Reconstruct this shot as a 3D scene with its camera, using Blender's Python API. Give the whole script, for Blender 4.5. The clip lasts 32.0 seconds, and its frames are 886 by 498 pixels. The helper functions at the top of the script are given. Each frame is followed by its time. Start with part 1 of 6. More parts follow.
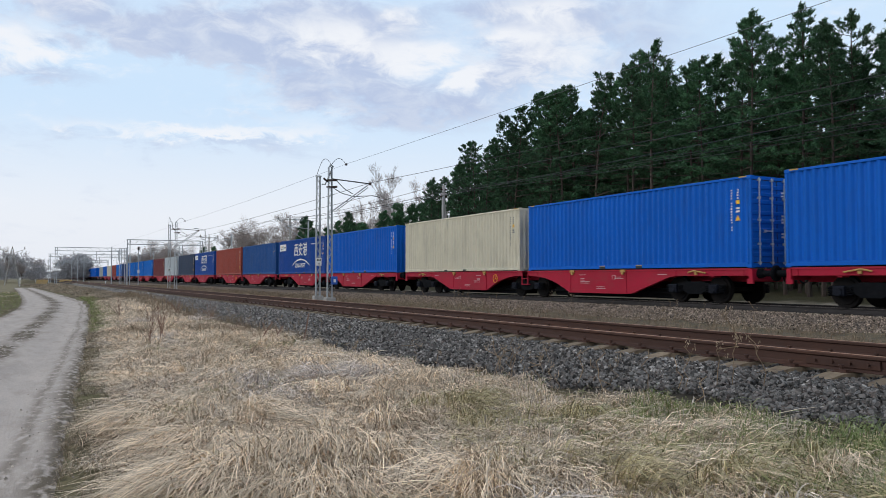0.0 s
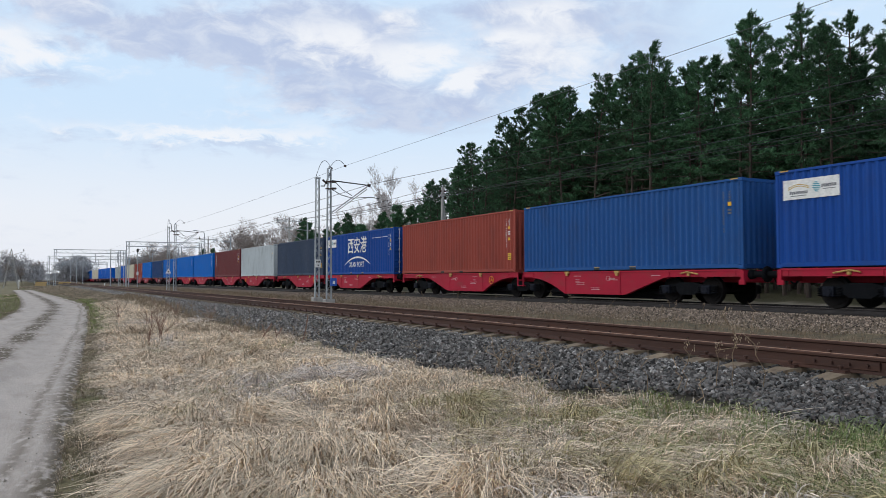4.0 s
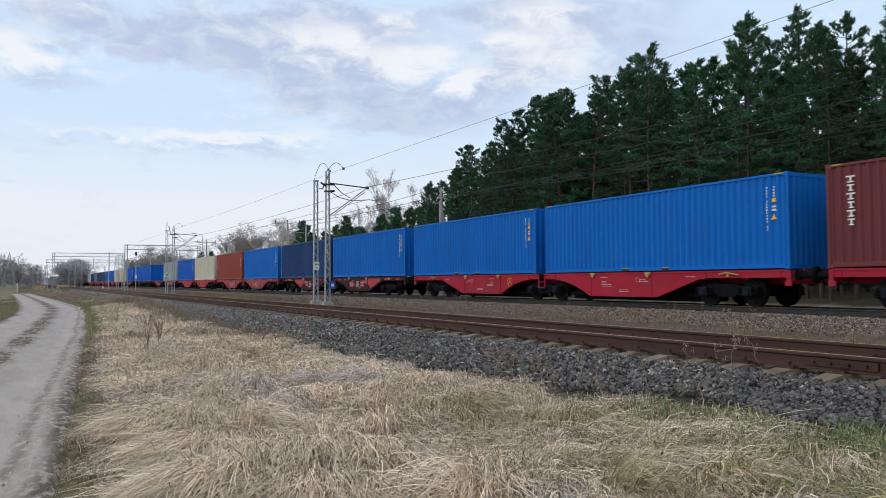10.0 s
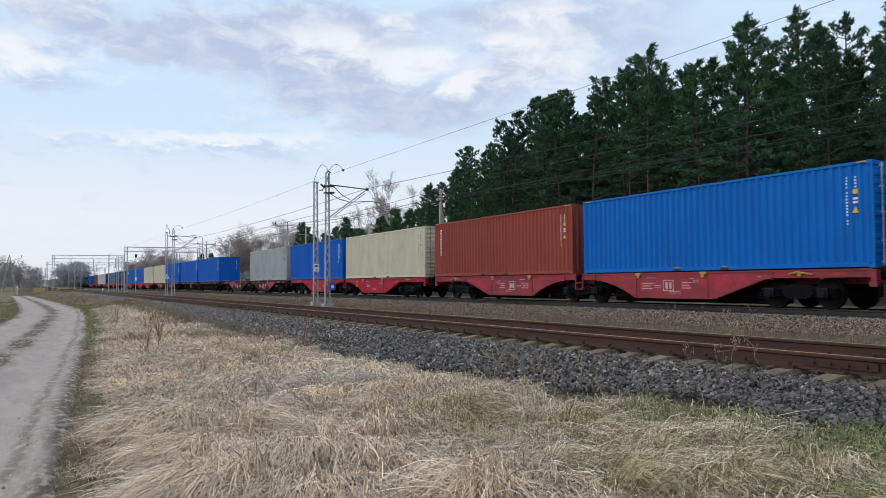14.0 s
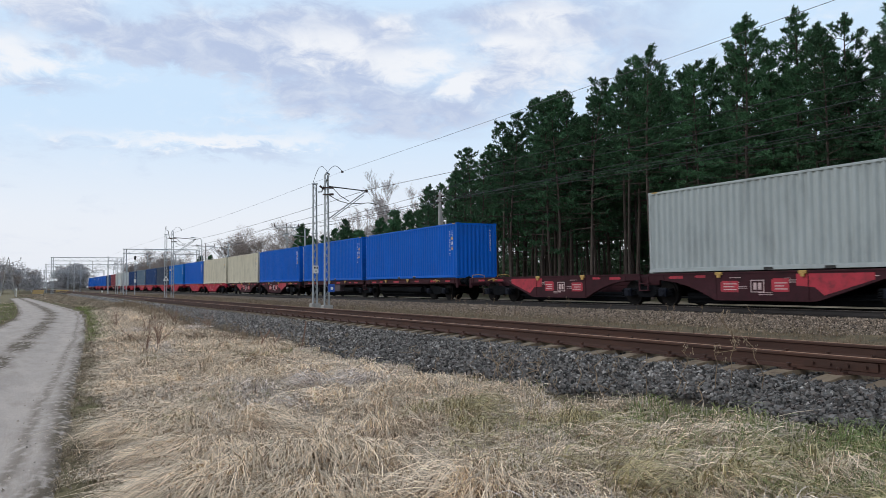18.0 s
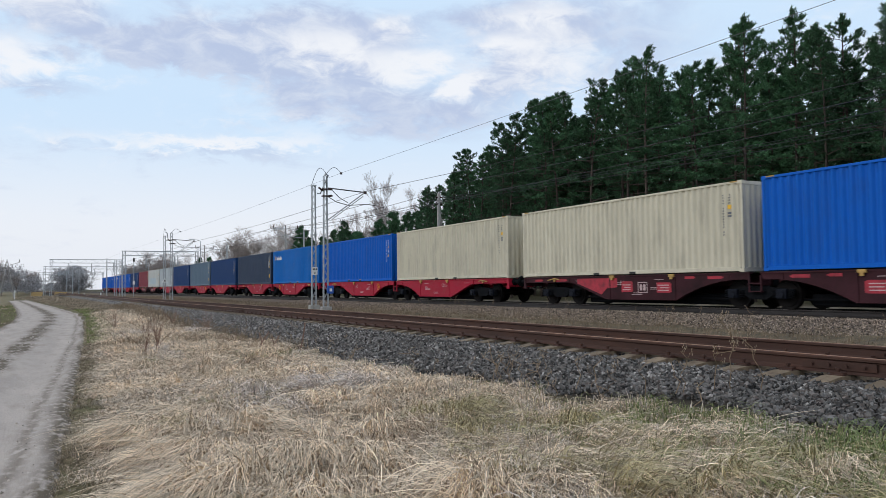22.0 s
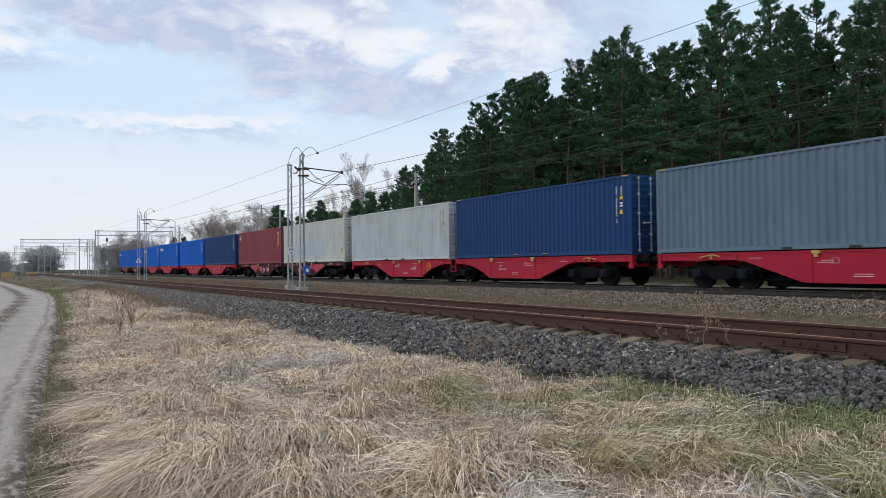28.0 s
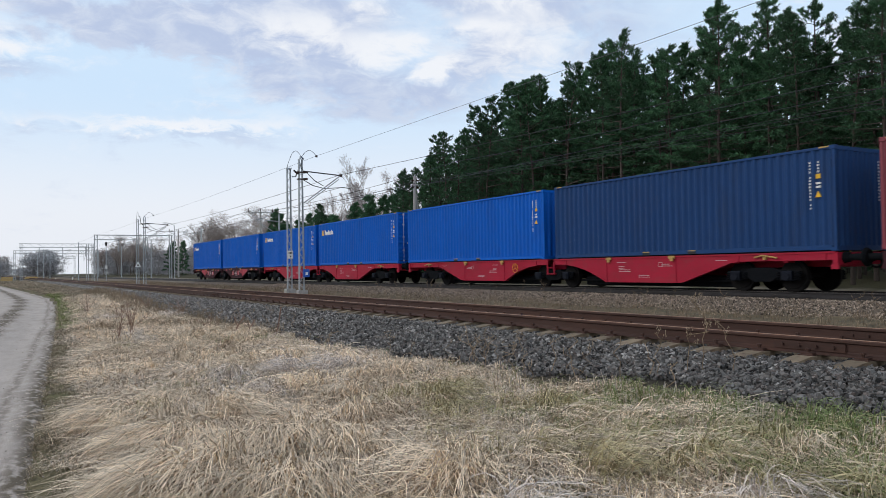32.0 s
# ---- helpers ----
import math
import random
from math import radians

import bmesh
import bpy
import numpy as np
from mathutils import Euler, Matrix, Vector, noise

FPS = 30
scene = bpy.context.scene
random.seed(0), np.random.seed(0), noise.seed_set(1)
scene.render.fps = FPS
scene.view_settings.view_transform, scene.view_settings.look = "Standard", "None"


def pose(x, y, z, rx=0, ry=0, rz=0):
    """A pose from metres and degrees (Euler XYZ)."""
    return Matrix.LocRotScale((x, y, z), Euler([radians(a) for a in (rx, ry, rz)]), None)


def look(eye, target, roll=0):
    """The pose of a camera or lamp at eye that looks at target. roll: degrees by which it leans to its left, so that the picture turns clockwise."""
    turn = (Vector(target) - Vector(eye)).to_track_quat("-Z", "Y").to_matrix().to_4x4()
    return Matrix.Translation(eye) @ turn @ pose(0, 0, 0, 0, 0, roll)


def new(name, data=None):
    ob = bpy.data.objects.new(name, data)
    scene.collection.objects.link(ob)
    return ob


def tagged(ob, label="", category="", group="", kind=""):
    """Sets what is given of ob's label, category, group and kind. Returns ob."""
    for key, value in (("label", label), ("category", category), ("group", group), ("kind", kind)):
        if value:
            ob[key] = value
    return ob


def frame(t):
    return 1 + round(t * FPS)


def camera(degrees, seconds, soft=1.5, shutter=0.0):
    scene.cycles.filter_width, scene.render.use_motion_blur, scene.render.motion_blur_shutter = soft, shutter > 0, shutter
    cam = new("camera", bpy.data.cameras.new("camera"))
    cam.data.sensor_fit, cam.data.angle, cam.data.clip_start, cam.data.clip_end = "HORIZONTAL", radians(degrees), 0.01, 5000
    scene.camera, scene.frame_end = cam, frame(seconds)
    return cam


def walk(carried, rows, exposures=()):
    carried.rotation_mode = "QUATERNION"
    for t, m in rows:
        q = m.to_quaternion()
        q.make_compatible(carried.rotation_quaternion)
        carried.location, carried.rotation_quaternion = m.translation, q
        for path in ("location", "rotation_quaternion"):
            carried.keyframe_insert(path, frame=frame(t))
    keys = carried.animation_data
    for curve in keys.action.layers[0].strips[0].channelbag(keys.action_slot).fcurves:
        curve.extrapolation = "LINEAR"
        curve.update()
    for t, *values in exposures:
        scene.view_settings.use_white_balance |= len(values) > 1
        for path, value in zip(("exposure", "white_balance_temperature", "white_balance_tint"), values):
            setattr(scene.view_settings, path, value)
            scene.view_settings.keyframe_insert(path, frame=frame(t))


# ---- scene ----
# World: x across the tracks, y along them, z up from the dirt road. The eye stands by the road, 1.6 m up.
EYE = (0.0, 0.0, 1.6)


def aim(yaw, pitch, roll):
    """The camera's pose: yaw to the right of the tracks' direction, pitch up, in degrees."""
    a, b = radians(yaw), radians(pitch)
    way = Vector((math.sin(a) * math.cos(b), math.cos(a) * math.cos(b), math.sin(b)))
    return look(EYE, Vector(EYE) + way * 10, roll)


cam = camera(59.17, 32.0, soft=0.7, shutter=0.12)
walk(cam, [(t, aim(a, b, c)) for t, a, b, c in (
    (0.0, 28.014, 2.093, 0.0), (1.5, 28.028, 2.132, -0.045), (3.5, 28.066, 2.184, -0.092), (5.5, 28.085, 2.250, -0.175),
    (7.0, 28.104, 2.292, -0.228), (9.0, 28.165, 2.340, -0.253), (11.0, 28.180, 2.388, -0.360), (13.0, 28.183, 2.438, -0.412),
    (14.5, 28.195, 2.475, -0.455), (16.5, 28.222, 2.528, -0.508), (18.0, 28.244, 2.564, -0.566), (20.0, 28.286, 2.616, -0.634),
    (21.5, 28.324, 2.651, -0.671), (22.5, 28.333, 2.662, -0.700), (22.6, 29.250, 1.700, -0.520), (22.7, 29.900, 1.070, -0.400),
    (22.8, 29.968, 1.000, -0.386), (24.0, 29.987, 1.008, -0.402), (25.5, 29.980, 1.046, -0.460), (27.5, 29.992, 1.165, -0.630),
    (29.0, 30.002, 1.250, -0.732), (30.5, 30.023, 1.333, -0.805), (32.0, 30.048, 1.405, -0.888))])

# ---- world and light ----

# cloud banks: bearing, height over the horizon, half width, half height in degrees, weight
GREY_BANKS = ((-0.1, 18.1, 4.2, 1.24, 0.8), (8.6, 16.2, 5.5, 1.24, 1.0), (17.4, 17.7, 8.0, 1.99, 1.1), (15.8, 15.7, 6.7, 1.24, 0.7),
              (21.5, 13.4, 5.7, 1.74, 0.9), (28.9, 12.3, 4.6, 1.16, 0.7), (34.7, 18.8, 8.2, 1.45, 0.5), (33.5, 15.2, 4.5, 1.87, 0.6),
              (0.6, 13.1, 3.6, 0.83, 0.55), (12.7, 9.4, 8.1, 0.62, 0.45), (43.1, 17.1, 6.2, 2.9, 0.4), (25.6, 11.0, 5.0, 0.75, 0.3))
WHITE_BANKS = ((0.6, 14.8, 2.9, 1.08, 1.0), (21.1, 17.0, 2.9, 1.33, 0.75), (24.3, 15.5, 2.5, 1.0, 0.75), (30.2, 14.5, 2.0, 1.08, 1.0),
              (26.6, 16.4, 1.7, 0.58, 0.6), (11.6, 10.2, 7.2, 0.5, 1.0), (17.8, 10.9, 2.4, 0.75, 0.5), (25.8, 19.0, 1.3, 0.75, 0.5),
              (36.5, 15.9, 3.3, 2.28, 0.55), (33.0, 17.3, 2.5, 0.58, 0.6), (17.4, 12.3, 4.8, 0.58, 0.35), (37.1, 19.3, 3.6, 0.58, 0.4))


def make_world():
    w = bpy.data.worlds.new("sky")
    scene.world = w
    w.use_nodes = True
    nt = w.node_tree
    nd, ln = nt.nodes, nt.links
    nd.clear()
    out = nd.new("ShaderNodeOutputWorld")
    bg = nd.new("ShaderNodeBackground")
    sky = nd.new("ShaderNodeTexSky")
    sky.sky_type, sky.sun_disc = "NISHITA", False
    sky.sun_elevation, sky.sun_rotation = radians(SUN_UP), radians(SUN_TURN)
    sky.air_density, sky.dust_density, sky.ozone_density = 1.0, 1.5, 1.5
    skys = nd.new("ShaderNodeVectorMath")
    skys.operation = "SCALE"
    skys.inputs["Scale"].default_value = 0.13
    ln.new(sky.outputs[0], skys.inputs[0])
    tc = nd.new("ShaderNodeTexCoord")
    sep = nd.new("ShaderNodeSeparateXYZ")
    ln.new(tc.outputs["Generated"], sep.inputs[0])

    def math_node(op, a, b=None):
        n = nd.new("ShaderNodeMath")
        n.operation = op
        for i, v in enumerate((a, b)):
            if v is None:
                continue
            if isinstance(v, (int, float)):
                n.inputs[i].default_value = v
            else:
                ln.new(v, n.inputs[i])
        return n.outputs[0]

    # cloud layer: the direction met with a flat layer overhead
    up = math_node("MAXIMUM", sep.outputs[2], 0.0)
    den = math_node("ADD", up, 0.33)
    comb = nd.new("ShaderNodeCombineXYZ")
    ln.new(math_node("DIVIDE", sep.outputs[0], den), comb.inputs[0])
    ln.new(math_node("DIVIDE", sep.outputs[1], den), comb.inputs[1])

    def noise_node(scale, detail, rough, off, dist=0.0):
        mp = nd.new("ShaderNodeMapping")
        mp.inputs["Location"].default_value = off
        mp.inputs["Rotation"].default_value = (0, 0, radians(25))
        mp.inputs["Scale"].default_value = (1.0, 1.1, 1)
        ln.new(comb.outputs[0], mp.inputs[0])
        n = nd.new("ShaderNodeTexNoise")
        n.inputs["Scale"].default_value, n.inputs["Detail"].default_value = scale, detail
        n.inputs["Roughness"].default_value, n.inputs["Distortion"].default_value = rough, dist
        ln.new(mp.outputs[0], n.inputs["Vector"])
        return n.outputs[0]

    def ramp(src, a, b):
        n = nd.new("ShaderNodeMapRange")
        n.interpolation_type = "SMOOTHSTEP"
        n.inputs["From Min"].default_value, n.inputs["From Max"].default_value = a, b
        ln.new(src, n.inputs[0])
        return n.outputs[0]

    def mix(fac, a, b):
        n = nd.new("ShaderNodeMix")
        n.data_type = "RGBA"
        ln.new(fac, n.inputs[0])
        for sock, v in ((n.inputs[6], a), (n.inputs[7], b)):
            if isinstance(v, tuple):
                sock.default_value = (*v, 1)
            else:
                ln.new(v, sock)
        return n.outputs[2]

    # bearing from the tracks' direction and height above the horizon, in degrees, ruffled at the edges
    ruffle = noise_node(5.0, 7, 0.62, (2.1, 5.7, 0), 0.3)
    curls = noise_node(13.0, 6, 0.62, (8.4, 0.9, 0), 0.6)
    bearing = math_node("MULTIPLY", math_node("ARCTAN2", sep.outputs[0], sep.outputs[1]), 180 / math.pi)
    height = math_node("MULTIPLY", math_node("ARCSINE", sep.outputs[2]), 180 / math.pi)
    at = nd.new("ShaderNodeCombineXYZ")
    ln.new(math_node("ADD", bearing, math_node("MULTIPLY", math_node("SUBTRACT", ruffle, 0.5), 16.0)), at.inputs[0])
    ln.new(math_node("ADD", height, math_node("MULTIPLY", math_node("SUBTRACT", curls, 0.5), 3.0)), at.inputs[1])

    def banks(rows):
        """Soft cloud banks: bearing, height, half width, half height, weight."""
        total = None
        for a, e, wa, we, w in rows:
            d = nd.new("ShaderNodeVectorMath")
            d.operation = "SUBTRACT"
            ln.new(at.outputs[0], d.inputs[0])
            d.inputs[1].default_value = (a, e, 0)
            k = nd.new("ShaderNodeVectorMath")
            k.operation = "MULTIPLY"
            ln.new(d.outputs[0], k.inputs[0])
            k.inputs[1].default_value = (1 / wa, 1 / we, 0)
            q = nd.new("ShaderNodeVectorMath")
            q.operation = "DOT_PRODUCT"
            ln.new(k.outputs[0], q.inputs[0])
            ln.new(k.outputs[0], q.inputs[1])
            g = math_node("MULTIPLY", math_node("EXPONENT", math_node("MULTIPLY", q.outputs["Value"], -1.0)), w)
            total = g if total is None else math_node("ADD", total, g)
        return total

    wide = noise_node(2.3, 6, 0.52, (3.1, 1.7, 0), 0.25)
    open_view = banks(((22.0, 6.0, 46.0, 18.0, 1.0),))
    beyond = math_node("MULTIPLY", ramp(wide, 0.40, 0.58), math_node("SUBTRACT", 1.0, open_view))
    grey = math_node("ADD", banks(GREY_BANKS), math_node("MULTIPLY", math_node("SUBTRACT", ruffle, 0.5), 1.5))
    grey = math_node("ADD", grey, math_node("MULTIPLY", beyond, 0.45))
    white = math_node("ADD", banks(WHITE_BANKS), math_node("MULTIPLY", math_node("SUBTRACT", curls, 0.5), 1.3))
    white = math_node("ADD", white, math_node("MULTIPLY", beyond, 1.1))
    clear = mix(ramp(height, 3.0, 13.0), (0.835, 0.875, 0.94), (0.62, 0.79, 0.985))
    clear = mix(ramp(height, 40.0, 95.0), clear, skys.outputs[0])
    tone = mix(ramp(curls, 0.35, 0.65), (0.49, 0.575, 0.775), (0.60, 0.675, 0.83))
    body = mix(math_node("MULTIPLY", ramp(grey, 0.10, 0.80), 0.95), clear, tone)
    body = mix(math_node("MULTIPLY", ramp(white, 0.15, 1.15), 0.95), body, (0.89, 0.915, 0.965))
    final = mix(ramp(height, -1.0, 6.0), (0.81, 0.84, 0.905), body)
    ln.new(final, bg.inputs[0])
    bg.inputs[1].default_value = 1.0
    ln.new(bg.outputs[0], out.inputs[0])


SUN_UP, SUN_TURN = 28.0, 298.0
make_world()
sun = new("sun", bpy.data.lights.new("sun", "SUN"))
sun.data.energy, sun.data.angle, sun.data.color = 0.78, radians(14), (1.0, 0.92, 0.84)
sun.matrix_world = look((-26.0, 14.0, 16.0), (0, 0, 0))
scene.view_settings.exposure = 0.0

# ---- materials ----
MATS = {}


def mat(name, base, rough=0.6, metal=0.0, vary=0.12, scale=3.0, fine=40.0, bump=0.15, dirt=None, dirt_amount=0.3,
        stretch=(1, 1, 1), island=0.0, obj=0.0, spec=0.4, depth=0.01, tone=False):
    """A procedural surface: base colour varied at two scales, dirt patches, fine bump; island/obj: random shade per piece."""
    if name in MATS:
        return MATS[name]
    m = bpy.data.materials.new(name)
    m.use_nodes = True
    nt = m.node_tree
    nd, ln = nt.nodes, nt.links
    p = nd["Principled BSDF"]
    tc = nd.new("ShaderNodeTexCoord")
    mp = nd.new("ShaderNodeMapping")
    mp.inputs["Scale"].default_value = stretch
    ln.new(tc.outputs["Object"], mp.inputs[0])
    info = nd.new("ShaderNodeObjectInfo")
    off = nd.new("ShaderNodeVectorMath")
    off.operation = "SCALE"
    off.inputs[0].default_value = (37.0, 53.0, 71.0)
    ln.new(info.outputs["Random"], off.inputs["Scale"])
    add = nd.new("ShaderNodeVectorMath")
    ln.new(mp.outputs[0], add.inputs[0])
    ln.new(off.outputs[0], add.inputs[1])

    def tex(s, d):
        n = nd.new("ShaderNodeTexNoise")
        n.inputs["Scale"].default_value, n.inputs["Detail"].default_value = s, d
        n.inputs["Roughness"].default_value = 0.6
        ln.new(add.outputs[0], n.inputs["Vector"])
        return n.outputs[0]

    big, small = tex(scale, 5), tex(fine, 3)
    hsv = nd.new("ShaderNodeHueSaturation")
    hsv.inputs["Color"].default_value = (*base, 1)

    def rng(src, a, b, lo=0.0, hi=1.0):
        n = nd.new("ShaderNodeMapRange")
        n.inputs["From Min"].default_value, n.inputs["From Max"].default_value = a, b
        n.inputs["To Min"].default_value, n.inputs["To Max"].default_value = lo, hi
        ln.new(src, n.inputs[0])
        return n.outputs[0]

    def op(kind, a, b):
        n = nd.new("ShaderNodeMath")
        n.operation = kind
        for i, v in enumerate((a, b)):
            if isinstance(v, (int, float)):
                n.inputs[i].default_value = v
            else:
                ln.new(v, n.inputs[i])
        return n.outputs[0]

    value = op("ADD", rng(big, 0.3, 0.7, 1 - vary, 1 + vary), rng(small, 0.3, 0.7, -vary * 0.6, vary * 0.6))
    if island:
        geo = nd.new("ShaderNodeNewGeometry")
        value = op("MULTIPLY", value, rng(geo.outputs["Random Per Island"], 0, 1, 1 - island, 1 + island))
    if obj:
        value = op("MULTIPLY", value, rng(info.outputs["Random"], 0, 1, 1 - obj, 1 + obj))
    if tone:                                # a shade of its own for each spray
        at = nd.new("ShaderNodeAttribute")
        at.attribute_name = "tone"
        value = op("MULTIPLY", value, at.outputs["Fac"])
    ln.new(value, hsv.inputs["Value"])
    colour = hsv.outputs[0]
    if dirt:
        n = nd.new("ShaderNodeMix")
        n.data_type = "RGBA"
        ln.new(rng(tex(scale * 2.3, 8), 0.50, 0.74, 0.0, dirt_amount), n.inputs[0])
        ln.new(colour, n.inputs[6])
        n.inputs[7].default_value = (*dirt, 1)
        colour = n.outputs[2]
    ln.new(colour, p.inputs["Base Color"])
    ln.new(rng(small, 0.3, 0.7, max(rough - 0.1, 0.03), min(rough + 0.1, 1)), p.inputs["Roughness"])
    p.inputs["Metallic"].default_value = metal
    p.inputs["Specular IOR Level"].default_value = spec
    if bump:
        b = nd.new("ShaderNodeBump")
        b.inputs["Strength"].default_value, b.inputs["Distance"].default_value = bump, depth
        ln.new(small, b.inputs["Height"])
        ln.new(b.outputs[0], p.inputs["Normal"])
    MATS[name] = m
    return m


def paint(name, rgb, dirt=(0.10, 0.10, 0.105), amount=0.25, rough=0.5):
    return mat(name, rgb, rough, vary=0.07, scale=0.7, fine=9, bump=0.05, dirt=dirt, dirt_amount=amount, stretch=(1.0, 1.0, 0.35), spec=0.13)


# ---- mesh helpers ----


class Geo:
    """Collects the faces of one mesh."""

    def __init__(self):
        self.v, self.f, self.smooth = [], [], False

    def add(self, verts, faces):
        o = len(self.v)
        self.v.extend([tuple(p) for p in verts])
        self.f.extend([tuple(o + i for i in q) for q in faces])
        return self

    def box(self, x0, x1, y0, y1, z0, z1, c=0.0):
        """A box; c: chamfer of its long vertical outline in x and z."""
        if not c:
            return self.add([(x, y, z) for z in (z0, z1) for y in (y0, y1) for x in (x0, x1)],
                            [(0, 2, 3, 1), (4, 5, 7, 6), (0, 1, 5, 4), (2, 6, 7, 3), (0, 4, 6, 2), (1, 3, 7, 5)])
        prof = [(x0 + c, z0), (x1 - c, z0), (x1, z0 + c), (x1, z1 - c), (x1 - c, z1), (x0 + c, z1), (x0, z1 - c), (x0, z0 + c)]
        return self.sweep_y(prof, y0, y1)

    def sweep_y(self, prof, y0, y1):
        n = len(prof)
        self.add([(x, y0, z) for x, z in prof] + [(x, y1, z) for x, z in prof],
                 [tuple(range(n)), tuple(range(2 * n - 1, n - 1, -1))] + [(i, i + n, (i + 1) % n + n, (i + 1) % n) for i in range(n)])
        return self

    def plate_x(self, prof, x0, x1):
        """A plate whose outline is given in (y, z)."""
        n = len(prof)
        self.add([(x0, y, z) for y, z in prof] + [(x1, y, z) for y, z in prof],
                 [tuple(range(n)), tuple(range(2 * n - 1, n - 1, -1))] + [(i, i + n, (i + 1) % n + n, (i + 1) % n) for i in range(n)])
        return self

    def tube(self, a, b, r, n=8, r2=None):
        a, b = Vector(a), Vector(b)
        d = (b - a).normalized()
        u = d.orthogonal().normalized()
        w = d.cross(u)
        r2 = r if r2 is None else r2
        ring = [(math.cos(k * math.tau / n), math.sin(k * math.tau / n)) for k in range(n)]
        self.add([a + (u * c + w * s) * r for c, s in ring] + [b + (u * c + w * s) * r2 for c, s in ring],
                 [(i, (i + 1) % n, (i + 1) % n + n, i + n) for i in range(n)] + [tuple(range(n - 1, -1, -1)), tuple(range(n, 2 * n))])
        return self

    def line(self, pts, r, n=6):
        """One continuous round bar along a bent line."""
        pts = [Vector(p) for p in pts]
        o = len(self.v)
        u = (pts[1] - pts[0]).orthogonal().normalized()
        for i, p in enumerate(pts):
            d = (pts[min(i + 1, len(pts) - 1)] - pts[max(i - 1, 0)]).normalized()
            u = (u - d * u.dot(d)).normalized()
            w = d.cross(u)
            self.v.extend([tuple(p + (u * math.cos(k * math.tau / n) + w * math.sin(k * math.tau / n)) * r) for k in range(n)])
        for i in range(len(pts) - 1):
            self.f.extend([(o + i * n + k, o + i * n + (k + 1) % n, o + (i + 1) * n + (k + 1) % n, o + (i + 1) * n + k) for k in range(n)])
        self.f.append(tuple(o + k for k in range(n - 1, -1, -1)))
        self.f.append(tuple(o + (len(pts) - 1) * n + k for k in range(n)))
        return self

    def ring(self, c, axis, big, small, n=20, k=6):
        axis = Vector(axis).normalized()
        u = axis.orthogonal().normalized()
        w = axis.cross(u)
        vs, fs = [], []
        for i in range(n):
            a = i * math.tau / n
            d = u * math.cos(a) + w * math.sin(a)
            for j in range(k):
                b = j * math.tau / k
                vs.append(Vector(c) + d * (big + small * math.cos(b)) + axis * small * math.sin(b))
                fs.append((i * k + j, (i + 1) % n * k + j, (i + 1) % n * k + (j + 1) % k, i * k + (j + 1) % k))
        return self.add(vs, fs)

    def mesh(self, name):
        me = bpy.data.meshes.new(name)
        me.from_pydata(self.v, [], self.f)
        if self.smooth:
            me.polygons.foreach_set("use_smooth", [True] * len(me.polygons))
        me.update()
        return me


def recalc(me):
    bm = bmesh.new()
    bm.from_mesh(me)
    bmesh.ops.recalc_face_normals(bm, faces=bm.faces)
    bm.to_mesh(me)
    bm.free()
    return me


def part(name, geo, material, parent=None, label="", at=None):
    """Links one mesh object under a thing or a part; geo may be a Geo or a mesh that is shared."""
    me = recalc(geo.mesh(name)) if isinstance(geo, Geo) else geo
    ob = new(name, me)
    if material:
        if not me.materials:
            me.materials.append(material)
        if me.materials[0] != material:
            ob.material_slots[0].link = "OBJECT"
            ob.material_slots[0].material = material
    if parent:
        ob.parent = parent
    if at is not None:
        ob.matrix_basis = at
    if label:
        tagged(ob, label)
    return ob


def thing(name, label, category, group="", kind="", at=None):
    e = new(name)
    e.empty_display_size = 0.3
    if at is not None:
        e.matrix_basis = at
    return tagged(e, label, category, group, kind)


def stuff_mesh(name, verts, faces_flat, sizes):
    """A large mesh from numpy arrays: verts (n, 3), the loops' vertex numbers and the faces' sizes."""
    me = bpy.data.meshes.new(name)
    me.vertices.add(len(verts))
    me.vertices.foreach_set("co", np.asarray(verts, np.float32).ravel())
    me.loops.add(len(faces_flat))
    me.loops.foreach_set("vertex_index", np.asarray(faces_flat, np.int32))
    me.polygons.add(len(sizes))
    starts = np.concatenate(([0], np.cumsum(sizes)[:-1])).astype(np.int32)
    me.polygons.foreach_set("loop_start", starts)
    me.update(calc_edges=True)
    me.validate()
    me.shade_flat()
    return me


# ---- ground ----
TRACK_X, TRACK_Z = 8.27, 0.81        # the near track: centre line and rail top
TRAIN_X, TRAIN_Z = 21.02, 0.747      # the train's track


def wav(x, y, s, seed=0.0):
    """Smooth noise for numpy arrays, about -1 to 1."""
    a = np.sin(x * s + 1.7 + seed) * np.sin(y * s * 1.13 + 0.4 + seed * 2)
    b = np.sin(x * s * 2.3 + y * s * 1.1 + 2.2 + seed) * np.sin(y * s * 2.1 - x * s * 0.7 + seed)
    c = np.sin(x * s * 4.7 - y * s * 3.1 + seed * 3) * np.sin(y * s * 4.3 + x * s * 2.9 + 1.1)
    return (a + 0.6 * b + 0.35 * c) / 1.5


ROAD_Y = np.array([-400, -20, 0, 6.4, 11.8, 27.0, 45, 56, 75, 105, 135, 250])
ROAD_R = np.array([-0.3, -0.3, 0.0, 0.21, 0.62, 1.8, 2.95, 3.4, 2.9, 1.9, 0.9, -6.0])
ROAD_W = np.array([3.4, 3.4, 3.4, 3.4, 3.4, 3.3, 3.4, 3.7, 3.4, 3.0, 2.8, 3.0])


def road_edge(y):
    return np.interp(y, ROAD_Y, ROAD_R)


